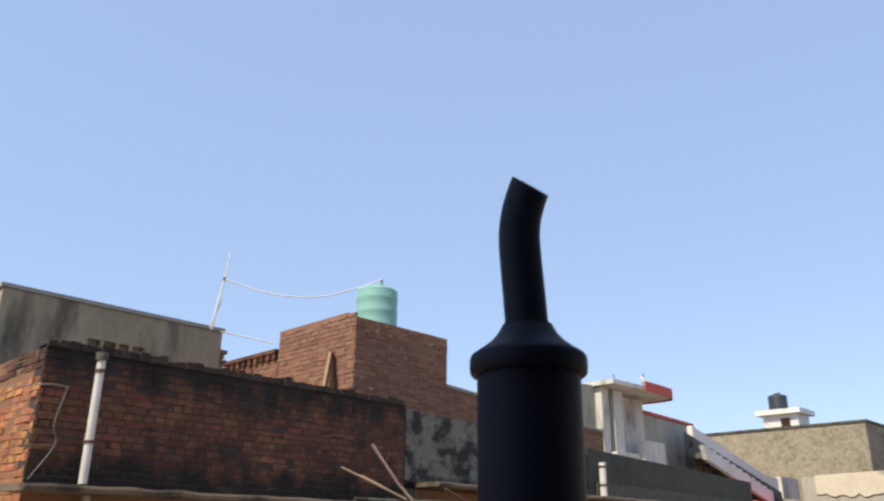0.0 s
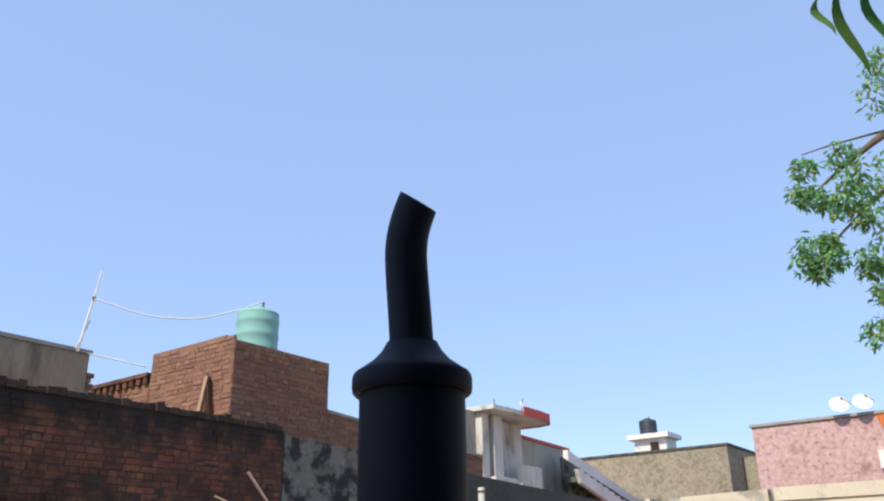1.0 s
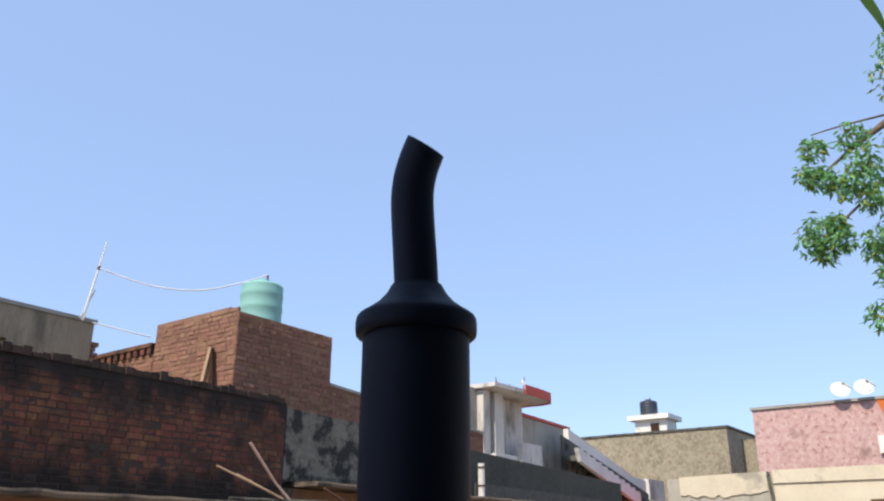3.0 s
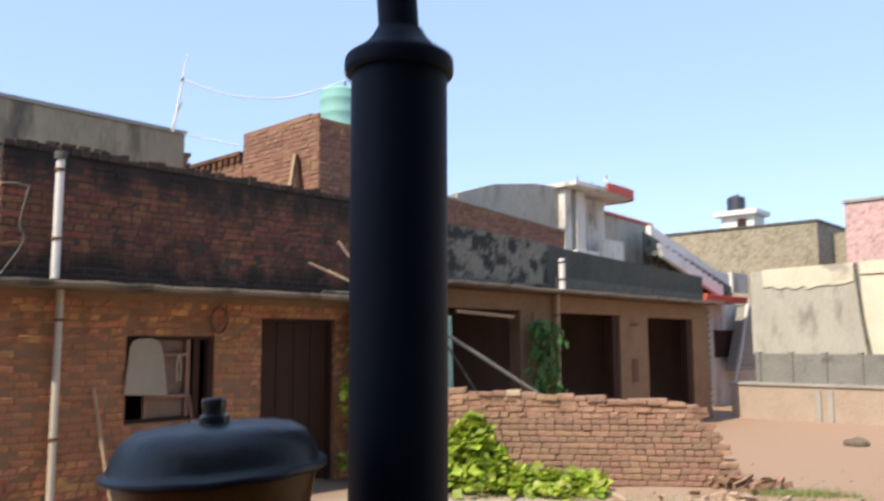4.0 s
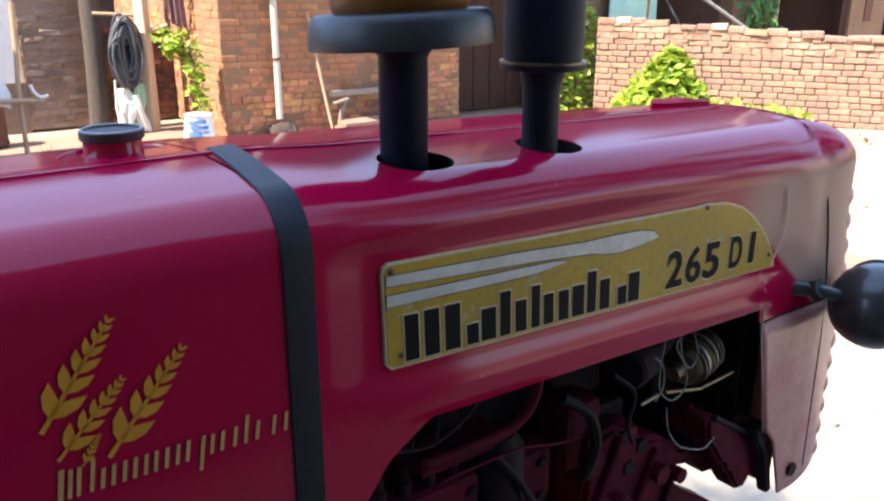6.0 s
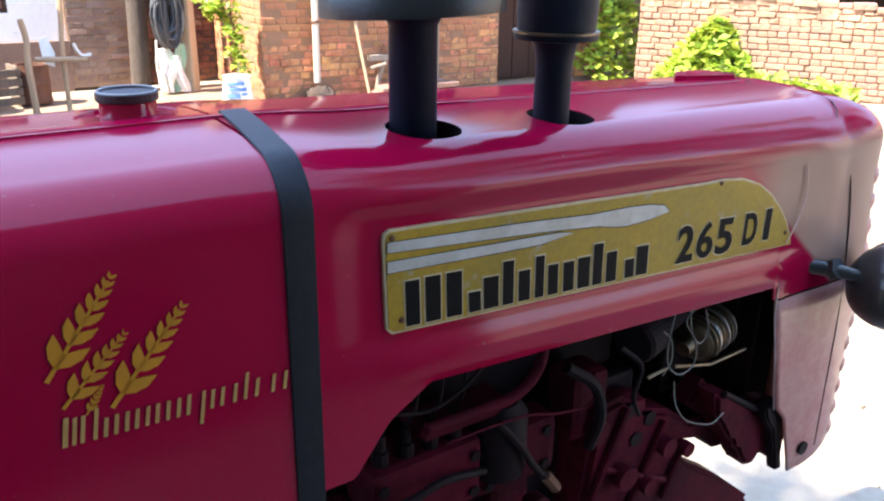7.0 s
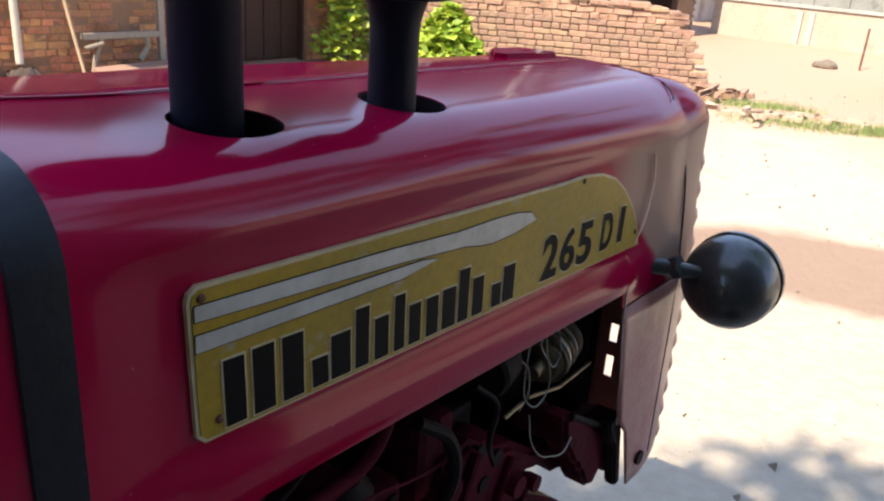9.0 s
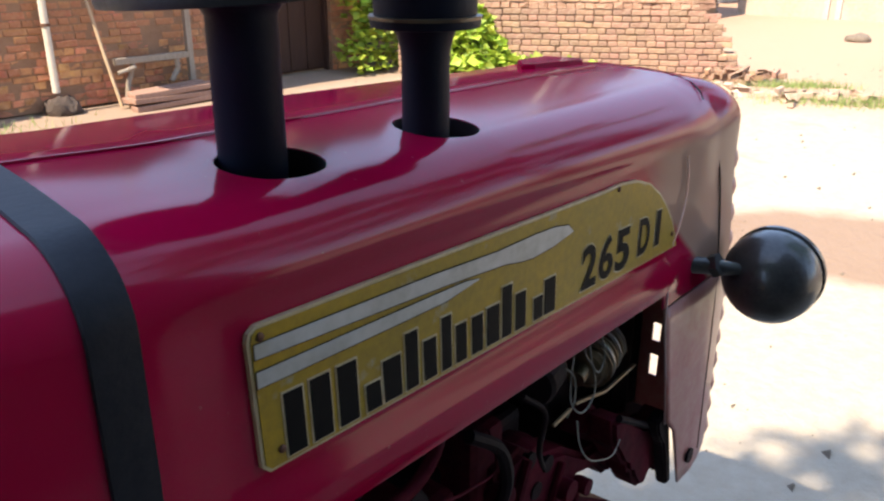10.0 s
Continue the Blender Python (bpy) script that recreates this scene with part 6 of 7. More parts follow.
for a, b, wide in (((0.42, 0.84), (0.50, 1.03), 0.007), ((0.52, 0.80), (0.60, 0.97), 0.006), ((0.62, 0.80), (0.66, 0.90), 0.006), ((0.45, 0.93), (0.62, 0.84), 0.006)):
    part("casting_rib", tube([(a[0], 0.074, a[1]), (b[0], 0.074, b[1])], wide, 6), "red_engine", eng)
for pts, r, mt in (([(0.02, 0.06, 1.19), (0.10, 0.055, 1.175), (0.17, 0.06, 1.20), (0.22, 0.08, 1.235)], 0.0028, "engine_dark"),
                   ([(-0.02, 0.07, 1.06), (0.05, 0.055, 1.045), (0.12, 0.055, 1.055), (0.20, 0.07, 1.03)], 0.006, "engine_dark"),
                   ([(0.34, 0.06, 1.16), (0.39, 0.05, 1.12), (0.41, 0.05, 1.06), (0.40, 0.06, 1.00)], 0.009, "engine_dark"),
                   ([(0.44, 0.05, 1.17), (0.48, 0.04, 1.13), (0.47, 0.04, 1.08), (0.50, 0.05, 1.03)], 0.004, "engine_dark"),
                   ([(0.03, 0.06, 0.98), (0.10, 0.05, 0.95), (0.20, 0.05, 0.955), (0.28, 0.06, 0.90)], 0.010, "engine_dark")):
    part("pipe", tube(arc(pts, 5), r, 8), mt, eng, smooth=True)
for k in range(3):
    part("clamp", lathe([(0.0095, 0), (0.0115, 0.001), (0.0115, 0.007), (0.0095, 0.008)], 16, m=pose(0.075 + 0.07 * k, 0.051, 0.9535, 0, 86, 0)), "steel", eng)
for bu, bz in ((0.035, 1.06), (0.185, 1.06), (0.035, 1.00), (0.185, 1.00), (0.225, 1.04), (0.335, 1.04), (0.225, 0.98), (0.335, 0.98)):
    part("bolt", lathe([(0.0, -0.006), (0.006, -0.006), (0.006, 0), (0.009, 0.001), (0.009, 0.004), (0, 0.004)], 6, m=pose(bu, 0.074 if bu < 0.2 else 0.089, bz, 90, 0, 0)), "engine_dark", eng)
ALT = pose(0.700, 0.085, 1.118, 0, 82, 10)
alt = part("alternator", lathe([(0, -0.085), (0.013, -0.085), (0.014, -0.06), (0.030, -0.056), (0.036, -0.05), (0.038, -0.035), (0.0405, -0.033), (0.0405, -0.022), (0.038, -0.020), (0.038, 0.005), (0.0405, 0.007), (0.0405, 0.02), (0.030, 0.03), (0, 0.03)], 32, m=ALT), "brass_dull", tractor, "dull brassy alternator with looping wires", smooth=False)
for k in range(3):
    part("cooling_ring", lathe([(0.038, 0), (0.0425, 0.001), (0.0425, 0.004), (0.038, 0.005)], 32, m=ALT @ pose(0, 0, -0.046 + 0.026 * k)), "brass_dull", alt)
part("rear_cover", lathe([(0, 0), (0.036, 0), (0.040, 0.008), (0.040, 0.05), (0.028, 0.06), (0, 0.06)], 28, m=pose(0.505, 0.085, 1.145, 0, 82, 10)), "engine_dark", alt, smooth=False)
part("shaft", lathe([(0, 0), (0.018, 0), (0.018, 0.14), (0, 0.14)], 16, m=pose(0.55, 0.09, 1.14, 0, 82, 10)), "engine_dark", alt)
for pts in ([(0.54, 0.035, 1.205), (0.527, 0.03, 1.165), (0.528, 0.028, 1.125), (0.552, 0.025, 1.100), (0.584, 0.028, 1.098), (0.600, 0.03, 1.115), (0.590, 0.03, 1.150), (0.570, 0.035, 1.185), (0.60, 0.04, 1.205)],
            [(0.570, 0.03, 1.205), (0.577, 0.026, 1.165), (0.600, 0.026, 1.142), (0.622, 0.03, 1.158), (0.615, 0.035, 1.195)],
            [(0.512, 0.03, 1.185), (0.528, 0.026, 1.165), (0.533, 0.026, 1.130), (0.522, 0.03, 1.105)],
            [(0.552, 0.03, 1.085), (0.556, 0.025, 1.045), (0.580, 0.022, 1.010), (0.615, 0.022, 0.988), (0.66, 0.022, 0.972), (0.701, 0.03, 0.975)]):
    part("wire", tube(arc(pts, 6), 0.0012, 6), "wire", alt, smooth=True)
for q, r in ((-0.036, 0.0435), (-0.008, 0.0440), (0.016, 0.0435)):
    part("clamp", lathe([(r - 0.003, 0), (r, 0.0008), (r, 0.0052), (r - 0.003, 0.006)], 32, m=ALT @ pose(0, 0, q)), "steel", alt)
part("terminal", tube([(0.485, 0.03, 1.112), (0.525, 0.028, 1.118)], 0.003, 8), "brass_dull", alt)
part("adjuster", tube([(0.56, 0.04, 1.105), (0.654, 0.04, 1.081), (0.75, 0.04, 1.083)], 0.0032, 8), "brass_dull", alt)
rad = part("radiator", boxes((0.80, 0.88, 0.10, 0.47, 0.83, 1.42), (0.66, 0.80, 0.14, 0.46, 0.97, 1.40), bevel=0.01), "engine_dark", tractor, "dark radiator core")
fr = bmesh.new()
lobes = [(0.44, 1.04), (0.50, 1.045), (0.56, 1.0), (0.618, 0.982), (0.686, 0.934), (0.737, 0.925), (0.80, 0.908), (0.826, 0.885), (0.822, 0.852), (0.80, 0.836), (0.772, 0.842), (0.752, 0.864), (0.730, 0.884), (0.705, 0.888), (0.671, 0.899), (0.676, 0.86), (0.700, 0.838),
         (0.80, 0.770), (0.921, 0.669), (0.88, 0.62), (0.60, 0.62), (0.40, 0.70)]
prism(lobes, 0.0, 0.05, lambda a, b, d: (a, 0.08 + d, b), fr)
bmesh.ops.bevel(fr, geom=[e for e in fr.edges if all(v.co.y < 0.081 for v in e.verts)], offset=0.010, segments=2, affect="EDGES")
arm = prism([(0.68, 1.015), (0.72, 1.005), (0.80, 0.945), (0.855, 0.915), (0.90, 0.925), (0.925, 0.85), (0.925, 0.797), (0.90, 0.800), (0.882, 0.808), (0.86, 0.829), (0.842, 0.832), (0.825, 0.815),
             (0.805, 0.820), (0.785, 0.845), (0.772, 0.868), (0.758, 0.876), (0.752, 0.893), (0.735, 0.905), (0.715, 0.935), (0.69, 0.965)], 0.0, 0.045, lambda a, b, d: (a, 0.032 + d, b))
bmesh.ops.recalc_face_normals(arm, faces=arm.faces[:])
bmesh.ops.bevel(arm, geom=[e for e in arm.edges if all(v.co.y < 0.033 for v in e.verts)], offset=0.007, segments=2, affect="EDGES")
part("front_arm", arm, "red_engine", tractor, "grimy red cast arm behind the side panel")
rail_bm = tube([(0.70, 0.034, 1.012), (0.80, 0.030, 0.950), (0.86, 0.030, 0.918)], 0.006, 8)
part("arm_edge", rail_bm, "engine_dark", tractor)
buffer_bm = prism([(0.797, 0.962), (0.825, 0.972), (0.846, 0.955), (0.888, 0.80), (0.868, 0.797), (0.835, 0.90), (0.81, 0.93)], 0.0, 0.022, lambda a, b, d: (a, 0.008 + d, b))
bmesh.ops.recalc_face_normals(buffer_bm, faces=buffer_bm.faces[:])
bmesh.ops.bevel(buffer_bm, geom=buffer_bm.edges[:], offset=0.004, segments=2, affect="EDGES")
part("buffer", buffer_bm, "engine_dark", tractor, "black rubber buffer")
fc2 = part("front_bracket", fr, "red_engine", tractor, "scalloped red cast front bracket")
foot = [(0.70, 1.02), (0.764, 0.958), (0.80, 0.935), (0.93, 0.90), (0.955, 0.82), (0.930, 0.772), (0.905, 0.786), (0.880, 0.770), (0.858, 0.800), (0.835, 0.812), (0.825, 0.842), (0.795, 0.862), (0.785, 0.885), (0.74, 0.92), (0.66, 0.98)]
ft = prism(foot, 0, 0.04, lambda a, b, d: (a, 0.075 + d, b))
bmesh.ops.bevel(ft, geom=[e for e in ft.edges if all(v.co.y < 0.076 for v in e.verts)], offset=0.008, segments=2, affect="EDGES")
part("radiator_foot", ft, "red_engine", fc2)
frame_bm = boxes((-1.6, 0.60, 0.17, 0.40, 0.46, 0.66), (0.60, 0.98, 0.22, 0.36, 0.36, 0.46), bevel=0.01)
part("chassis", frame_bm, "red_engine", tractor, "grimy red chassis beam")
part("front_axle", tube([(0.64, -0.34, 0.40), (0.64, 0.05, 0.54), (0.64, 0.52, 0.54), (0.64, 0.91, 0.40)], 0.045, 8), "red_engine", tractor)
part("drag_link", tube([(0.40, -0.02, 0.80), (0.86, -0.10, 0.60)], 0.022, 8), "red_engine", tractor)


def wheel(u, v, r, w, lugs):
    t = part("wheel", lathe([(r * 0.45, -w * 0.2), (r * 0.5, -w * 0.42), (r * 0.54, -w * 0.45), (r * 0.54, w * 0.45), (r * 0.5, w * 0.42), (0, 0.0)], 28, m=pose(u, v, r, 90, 0, 0)), "red_engine", tractor, "dusty tractor wheel", smooth=False)
    part("tyre", lathe([(r * 0.53, -w * 0.40), (r * 0.7, -w * 0.5), (r * 0.88, -w * 0.5), (r * 0.95, -w * 0.42), (r * 0.97, 0), (r * 0.95, w * 0.42), (r * 0.88, w * 0.5), (r * 0.7, w * 0.5), (r * 0.53, w * 0.40)], 40, m=pose(u, v, r, 90, 0, 0)), "tyre", t, smooth=True)
    bm = bmesh.new()
    for k in range(lugs):
        a = 360 * k / lugs
        for s in (1, -1):
            box(bm, -0.02, 0.02, 0.0 if s > 0 else -w * 0.48, w * 0.48 if s > 0 else 0.0, r * 0.95, r * 1.0, m=pose(u, v, r) @ pose(0, 0, 0, 0, a + (4 if s > 0 else 0), 0) @ pose(0, 0, 0, 0, 0, 20 * s))
    tagged(part("tread", bm, "tyre", t), kind="stuff")


wheel(0.64, -0.42, 0.34, 0.17, 18)
wheel(0.64, 0.99, 0.34, 0.17, 18)
wheel(-1.42, -0.42, 0.62, 0.30, 22)
wheel(-1.42, 0.99, 0.62, 0.30, 22)
part("rear_axle", tube([(-1.42, -0.42, 0.62), (-1.42, 0.99, 0.62)], 0.07, 10), "red_engine", tractor)
part("transmission", boxes((-1.75, -0.30, 0.15, 0.42, 0.45, 0.92), bevel=0.03), "red_engine", tractor)


# ---- trees and plants ----
def tree(name, label, limbs, clumps, radii, each, size, seed, yellow=0.15, droop=0.4):
    t = thing(name, label, "tree")
    bm = bmesh.new()
    for pts, r0, r1 in limbs:
        c = arc(pts, 5)
        tube(c, [r0 + (r1 - r0) * k / (len(c) - 1) for k in range(len(c))], 9, bm)
    part("trunk", bm, "bark", t, smooth=True)
    rng = np.random.default_rng(seed)
    spots = spread(rng, clumps, radii, each)
    pick = rng.random(len(spots)) < yellow
    tagged(part_mesh("crown", leaf_mesh("crown", spots[~pick], size, rng, droop, 0.36), "leaf", t), kind="stuff")
    if pick.any():
        tagged(part_mesh("yellow_leaves", leaf_mesh("yellow_leaves", spots[pick], size, rng, droop, 0.36), "leaf_yellow", t), kind="stuff")
    return t


rng = np.random.default_rng(77)
# shade tree over the tractor
cl, rd = [], []
for k in range(420):
    x, y = rng.uniform(-8.2, -1.45), rng.uniform(-8.0, 2.6)
    if (x + 4.8) ** 2 / 11.5 + (y + 2.6) ** 2 / 24.0 > 1.0 + 0.15 * rng.normal():
        continue
    cl.append((x - 2.0, y - 0.3, 7.9 + 0.4 * rng.normal() - 0.04 * (x + 4.8) ** 2 + rng.uniform(-0.4, 1.2) + 0.12 * min(0.0, y + 1.0)))
    rd.append(rng.uniform(0.45, 0.75))
cl += [(-4.6, 0.4, 7.8), (-4.2, 0.7, 7.7), (-4.1, 0.2, 7.9), (-4.7, 1.1, 8.0)]
cl += [(-3.65, 0.3, 7.8), (-3.5, -0.2, 7.9), (-3.6, -0.7, 7.8), (-3.3, -1.2, 7.9), (-3.5, -1.7, 7.7), (-3.0, -1.9, 7.9)]
rd += [0.6, 0.5, 0.5, 0.6] + [0.5] * 6
tree("shade_tree", "broad leafy shade tree standing behind the tractor", [
    ([(-7.6, -2.9, -0.1), (-7.5, -3.0, 2.4), (-7.4, -3.1, 4.6), (-7.2, -3.2, 6.8), (-7.0, -3.0, 8.6)], 0.30, 0.07),
    ([(-7.4, -3.2, 5.0), (-6.4, -2.4, 6.4), (-5.2, -1.4, 7.4), (-4.2, -0.2, 8.0)], 0.14, 0.03),
    ([(-7.4, -3.2, 5.4), (-7.6, -1.2, 6.8), (-7.0, 0.6, 7.7)], 0.13, 0.03),
    ([(-7.3, -3.2, 6.0), (-6.0, -5.0, 7.1), (-4.6, -6.0, 7.9)], 0.12, 0.03)], cl, rd, 330, (0.13, 0.23), 5)
# neem branches that reach into the view
rng = np.random.default_rng(9)
cl = [(6.00, 0.33, 5.40), (6.00, 0.36, 5.15), (6.00, 0.98, 4.73), (6.00, 1.04, 4.54), (6.00, 0.93, 4.47), (6.00, 0.71, 4.76), (6.00, 0.70, 4.50), (6.00, 0.56, 4.55), (6.00, 0.56, 4.28), (6.00, 0.80, 4.39), (6.00, 0.67, 4.27), (6.00, 1.04, 4.11), (6.00, 1.09, 4.01), (6.00, 0.92, 4.14), (6.00, 0.89, 4.01), (6.00, 1.01, 3.93), (6.00, 0.64, 3.96), (6.00, 0.69, 3.88), (6.00, 0.73, 3.44), (6.00, 0.65, 3.68)]
rd = [0.15, 0.2, 0.1, 0.1, 0.1, 0.13, 0.15, 0.19, 0.18, 0.11, 0.11, 0.12, 0.11, 0.08, 0.1, 0.09, 0.15, 0.09, 0.12, 0.09]
neem = tree("neem_tree", "neem tree with drooping feathery leaf sprays", [
    ([(8.0, -3.2, -0.1), (7.9, -3.1, 1.8), (7.7, -2.8, 3.4), (7.3, -2.2, 4.8), (7.0, -1.7, 6.0)], 0.20, 0.05),
    ([(7.7, -2.8, 3.4), (8.2, -3.8, 5.0), (8.6, -4.6, 6.4)], 0.10, 0.03),
    ([(7.3, -2.2, 4.8), (6.2, -3.2, 5.6), (5.2, -3.8, 6.2)], 0.08, 0.02),
    ([(7.6, -2.6, 3.8), (7.0, -1.2, 4.6), (6.5, -0.2, 5.0), (6.2, 0.3, 4.95), (6.05, 0.62, 4.75), (6.0, 0.98, 4.5)], 0.08, 0.006),
    ([(6.2, 0.3, 4.95), (6.08, 0.75, 4.9), (6.0, 0.98, 4.85)], 0.010, 0.004),
    ([(6.4, 0.0, 5.0), (6.1, 0.45, 4.5), (6.0, 0.85, 4.15), (6.0, 1.05, 4.0)], 0.02, 0.004),
    ([(6.4, 0.0, 5.0), (6.15, 0.4, 4.2), (6.0, 0.65, 3.5)], 0.02, 0.004),
    ([(6.5, -0.2, 5.0), (6.2, 0.1, 5.4), (6.0, 0.25, 5.6)], 0.02, 0.005)], cl, rd, 150, (0.04, 0.085), 6, 0.2, 0.6)
# the bulk of its crown, over and beyond the branch
rng = np.random.default_rng(10)
cl, rd = [], []
for k in range(130):
    x, z = rng.uniform(4.4, 10.0), rng.uniform(3.4, 9.0)
    cl.append((x, 0.03 * x - 0.9 - 5.0 * rng.random() ** 1.3, z))
    rd.append(rng.uniform(0.55, 0.8))
spots = spread(rng, cl, rd, 150)
tagged(part_mesh("rear_crown", leaf_mesh("rear_crown", spots, (0.12, 0.20), rng, 0.5, 0.4), "leaf_dark", neem), kind="stuff")
# one low spray of the shade tree that hangs near the lens
spray = thing("hanging_spray", "dark drooping leaf spray of the shade tree", "branch")
part("twig", tube(arc([(-4.2, -0.2, 8.0), (-1.4, -0.1, 6.4), (0.6, 0.15, 4.3), (1.20, 0.10, 3.4), (1.385, 0.10, 2.90)], 5), [0.02 - 0.0009 * k for k in range(21)], 6), "bark", spray)
rng = np.random.default_rng(12)
blades = bmesh.new()
for (x0, z0), (x1, z1), wide, y in (((1.372, 2.905), (1.447, 2.757), 0.022, 0.128), ((1.375, 2.90), (1.392, 2.825), 0.016, 0.160), ((1.395, 2.91), (1.470, 2.80), 0.020, 0.085), ((1.38, 2.93), (1.41, 2.86), 0.018, 0.06), ((1.35, 3.0), (1.40, 2.90), 0.020, 0.10)):
    spine = [Vector((x0 + (x1 - x0) * k / 8, y + 0.012 * math.sin(k * 0.6), z0 + (z1 - z0) * k / 8 + 0.006 * math.sin(k * 0.4))) for k in range(9)]
    rows = []
    for k, p in enumerate(spine):
        w = wide * math.sin(math.pi * min(1.0, (k + 0.25) / 8.25)) ** 0.8 * 0.5
        rows.append([blades.verts.new(p + Vector((w * 0.55, -w * 0.8, w * 0.35))), blades.verts.new(p + Vector((0, 0, -0.002))), blades.verts.new(p - Vector((w * 0.55, -w * 0.8, w * 0.35)))])
    for a, b in zip(rows, rows[1:]):
        for j in range(2):
            blades.faces.new((a[j], a[j + 1], b[j + 1], b[j]))
part("leaf_blades", blades, "leaf_dark", spray, smooth=True)


def leafy(name, label, category, spots, size, material, seed, stems=(), droop=0.1, wide=0.9):
    t = thing(name, label, category)
    rng = np.random.default_rng(seed)
    tagged(part_mesh("leaves", leaf_mesh("leaves", spots, size, rng, droop, wide), material, t), kind="stuff")
    for pts, r in stems:
        part("stem", tube(arc(pts, 4), r, 6), "bark", t)
    return t


rng = np.random.default_rng(21)
n = 1900
u = rng.uniform(0.0, 2.25, n)
hgt = np.where(u < 1.2, 0.74 * np.exp(-((u - 0.58) / 0.34) ** 2) + 0.17, 0.19 - 0.06 * (u - 1.2))
z = hgt * rng.uniform(0, 1, n) ** 0.7
off = -0.15 - 0.95 * (1 - z / (hgt + 0.05)) * rng.uniform(0.1, 1, n)
ca, sa = math.cos(math.radians(LWA)), math.sin(math.radians(LWA))
spots = np.stack([8.1 + u * ca - off * sa, 7.5 + u * sa + off * ca, z + 0.03], 1)
leafy("gourd_vine", "bright yellow-green gourd vine heaped against the low wall", "plant", spots, (0.10, 0.19), "leaf_vine", 22, [([(8.2, 6.9, 0), (8.3, 6.8, 0.4), (8.35, 6.85, 0.85)], 0.012), ([(8.2, 6.9, 0), (8.6, 6.2, 0.25), (9.1, 5.5, 0.15)], 0.012)])
n = 1300
zz = rng.uniform(0.03, 1.0, n) ** 1.1 * 2.3
wd = np.where(zz < 1.0, 0.53, 0.53 - 0.36 * (zz - 1.0) / 1.3) * (0.85 + 0.25 * np.sin(zz * 7.0))
spots = np.stack([7.88 - 0.07 * zz + rng.uniform(-1, 1, n) * wd, 8.42 - rng.uniform(0.0, 1, n) * (0.10 + 0.35 * (1 - zz / 2.4)), zz], 1)
leafy("climbing_vine", "green climbing vine rising beside the dark door", "plant", spots, (0.09, 0.16), "leaf_vine", 23, [([(7.75, 8.45, 0), (7.8, 8.4, 1.0), (7.78, 8.3, 2.3), (7.7, 8.1, 2.55)], 0.012)])
n = 300
spots = np.stack([12.08 + rng.normal(0, 0.20, n), 8.42 + rng.uniform(-0.2, 0.1, n), rng.uniform(0.9, 2.3, n)], 1)
leafy("hanging_creeper", "dusty green creeper hanging on the shop pier", "plant", spots, (0.14, 0.24), "leaf_dark", 24, [([(12.0, 8.6, 2.4), (11.98, 8.5, 1.8), (12.0, 8.5, 0.9)], 0.012)], 1.2, 0.45)
n = 260
cz_ = np.array([(2.44, 8.72, 1.12), (2.58, 8.68, 1.10), (2.66, 8.66, 0.98), (2.68, 8.62, 0.80), (2.70, 8.60, 0.62), (2.72, 8.56, 0.46), (2.50, 8.7, 1.0)])
spots = spread(rng, cz_, [0.14, 0.15, 0.13, 0.11, 0.10, 0.10, 0.10], 60)
leafy("potted_plant", "light green leafy plant growing from a white sack", "plant", spots, (0.05, 0.10), "leaf_vine", 25, [([(2.64, 8.46, 0.30), (2.70, 8.58, 0.6), (2.66, 8.64, 0.95), (2.5, 8.7, 1.15)], 0.009)])
rng = np.random.default_rng(31)
cl = [(14 + rng.normal(0, 0.5), 1.6 + rng.normal(0, 0.55), rng.uniform(0.5, 1.9)) for _ in range(26)]
spots = spread(rng, cl, [0.42] * 26, 200)
leafy("yard_bush", "dark green rounded bush in the far yard", "bush", spots, (0.09, 0.17), "leaf_dark", 32, [([(14, 1.6, 0), (14.1, 1.6, 0.8), (14.3, 1.9, 1.6)], 0.03), ([(14, 1.6, 0), (13.8, 1.3, 0.9), (13.6, 1.0, 1.5)], 0.03)], 0.3, 0.5)


def grass_patch(name, centre, along, across, yaw, n, seed, hgt=(0.05, 0.16)):
    rng = np.random.default_rng(seed)
    c, s = math.cos(yaw), math.sin(yaw)
    verts, faces = [], []
    for k in range(n):
        a, b = rng.normal(0, along / 2), rng.normal(0, across / 2)
        x, y = centre[0] + a * c - b * s, centre[1] + a * s + b * c
        h, th = rng.uniform(*hgt), rng.uniform(0, 6.28)
        dx, dy = 0.006 * math.cos(th), 0.006 * math.sin(th)
        lx, ly = rng.normal(0, 0.04), rng.normal(0, 0.04)
        i = len(verts)
        verts += [(x - dx, y - dy, -0.04), (x + dx, y + dy, -0.04), (x + lx, y + ly, h)]
        faces.append((i, i + 1, i + 2))
    me = bpy.data.meshes.new(name)
    me.from_pydata(verts, [], faces)
    tagged(part_mesh(name, me, "grass"), "patchy green grass tufts on dry earth", "grass", kind="stuff")


grass_patch("grass", (10.4, 3.45), 0.7, 0.22, radians(-55), 1300, 1, (0.02, 0.11))
grass_patch("grass", (9.95, 2.1), 1.3, 0.26, radians(-60), 2600, 2, (0.03, 0.13))
grass_patch("grass", (2.1, 8.3), 1.1, 0.6, radians(-20), 1500, 3, (0.01, 0.07))
grass_patch("grass", (8.6, 5.4), 1.6, 0.3, radians(-55), 600, 4, (0.01, 0.06))


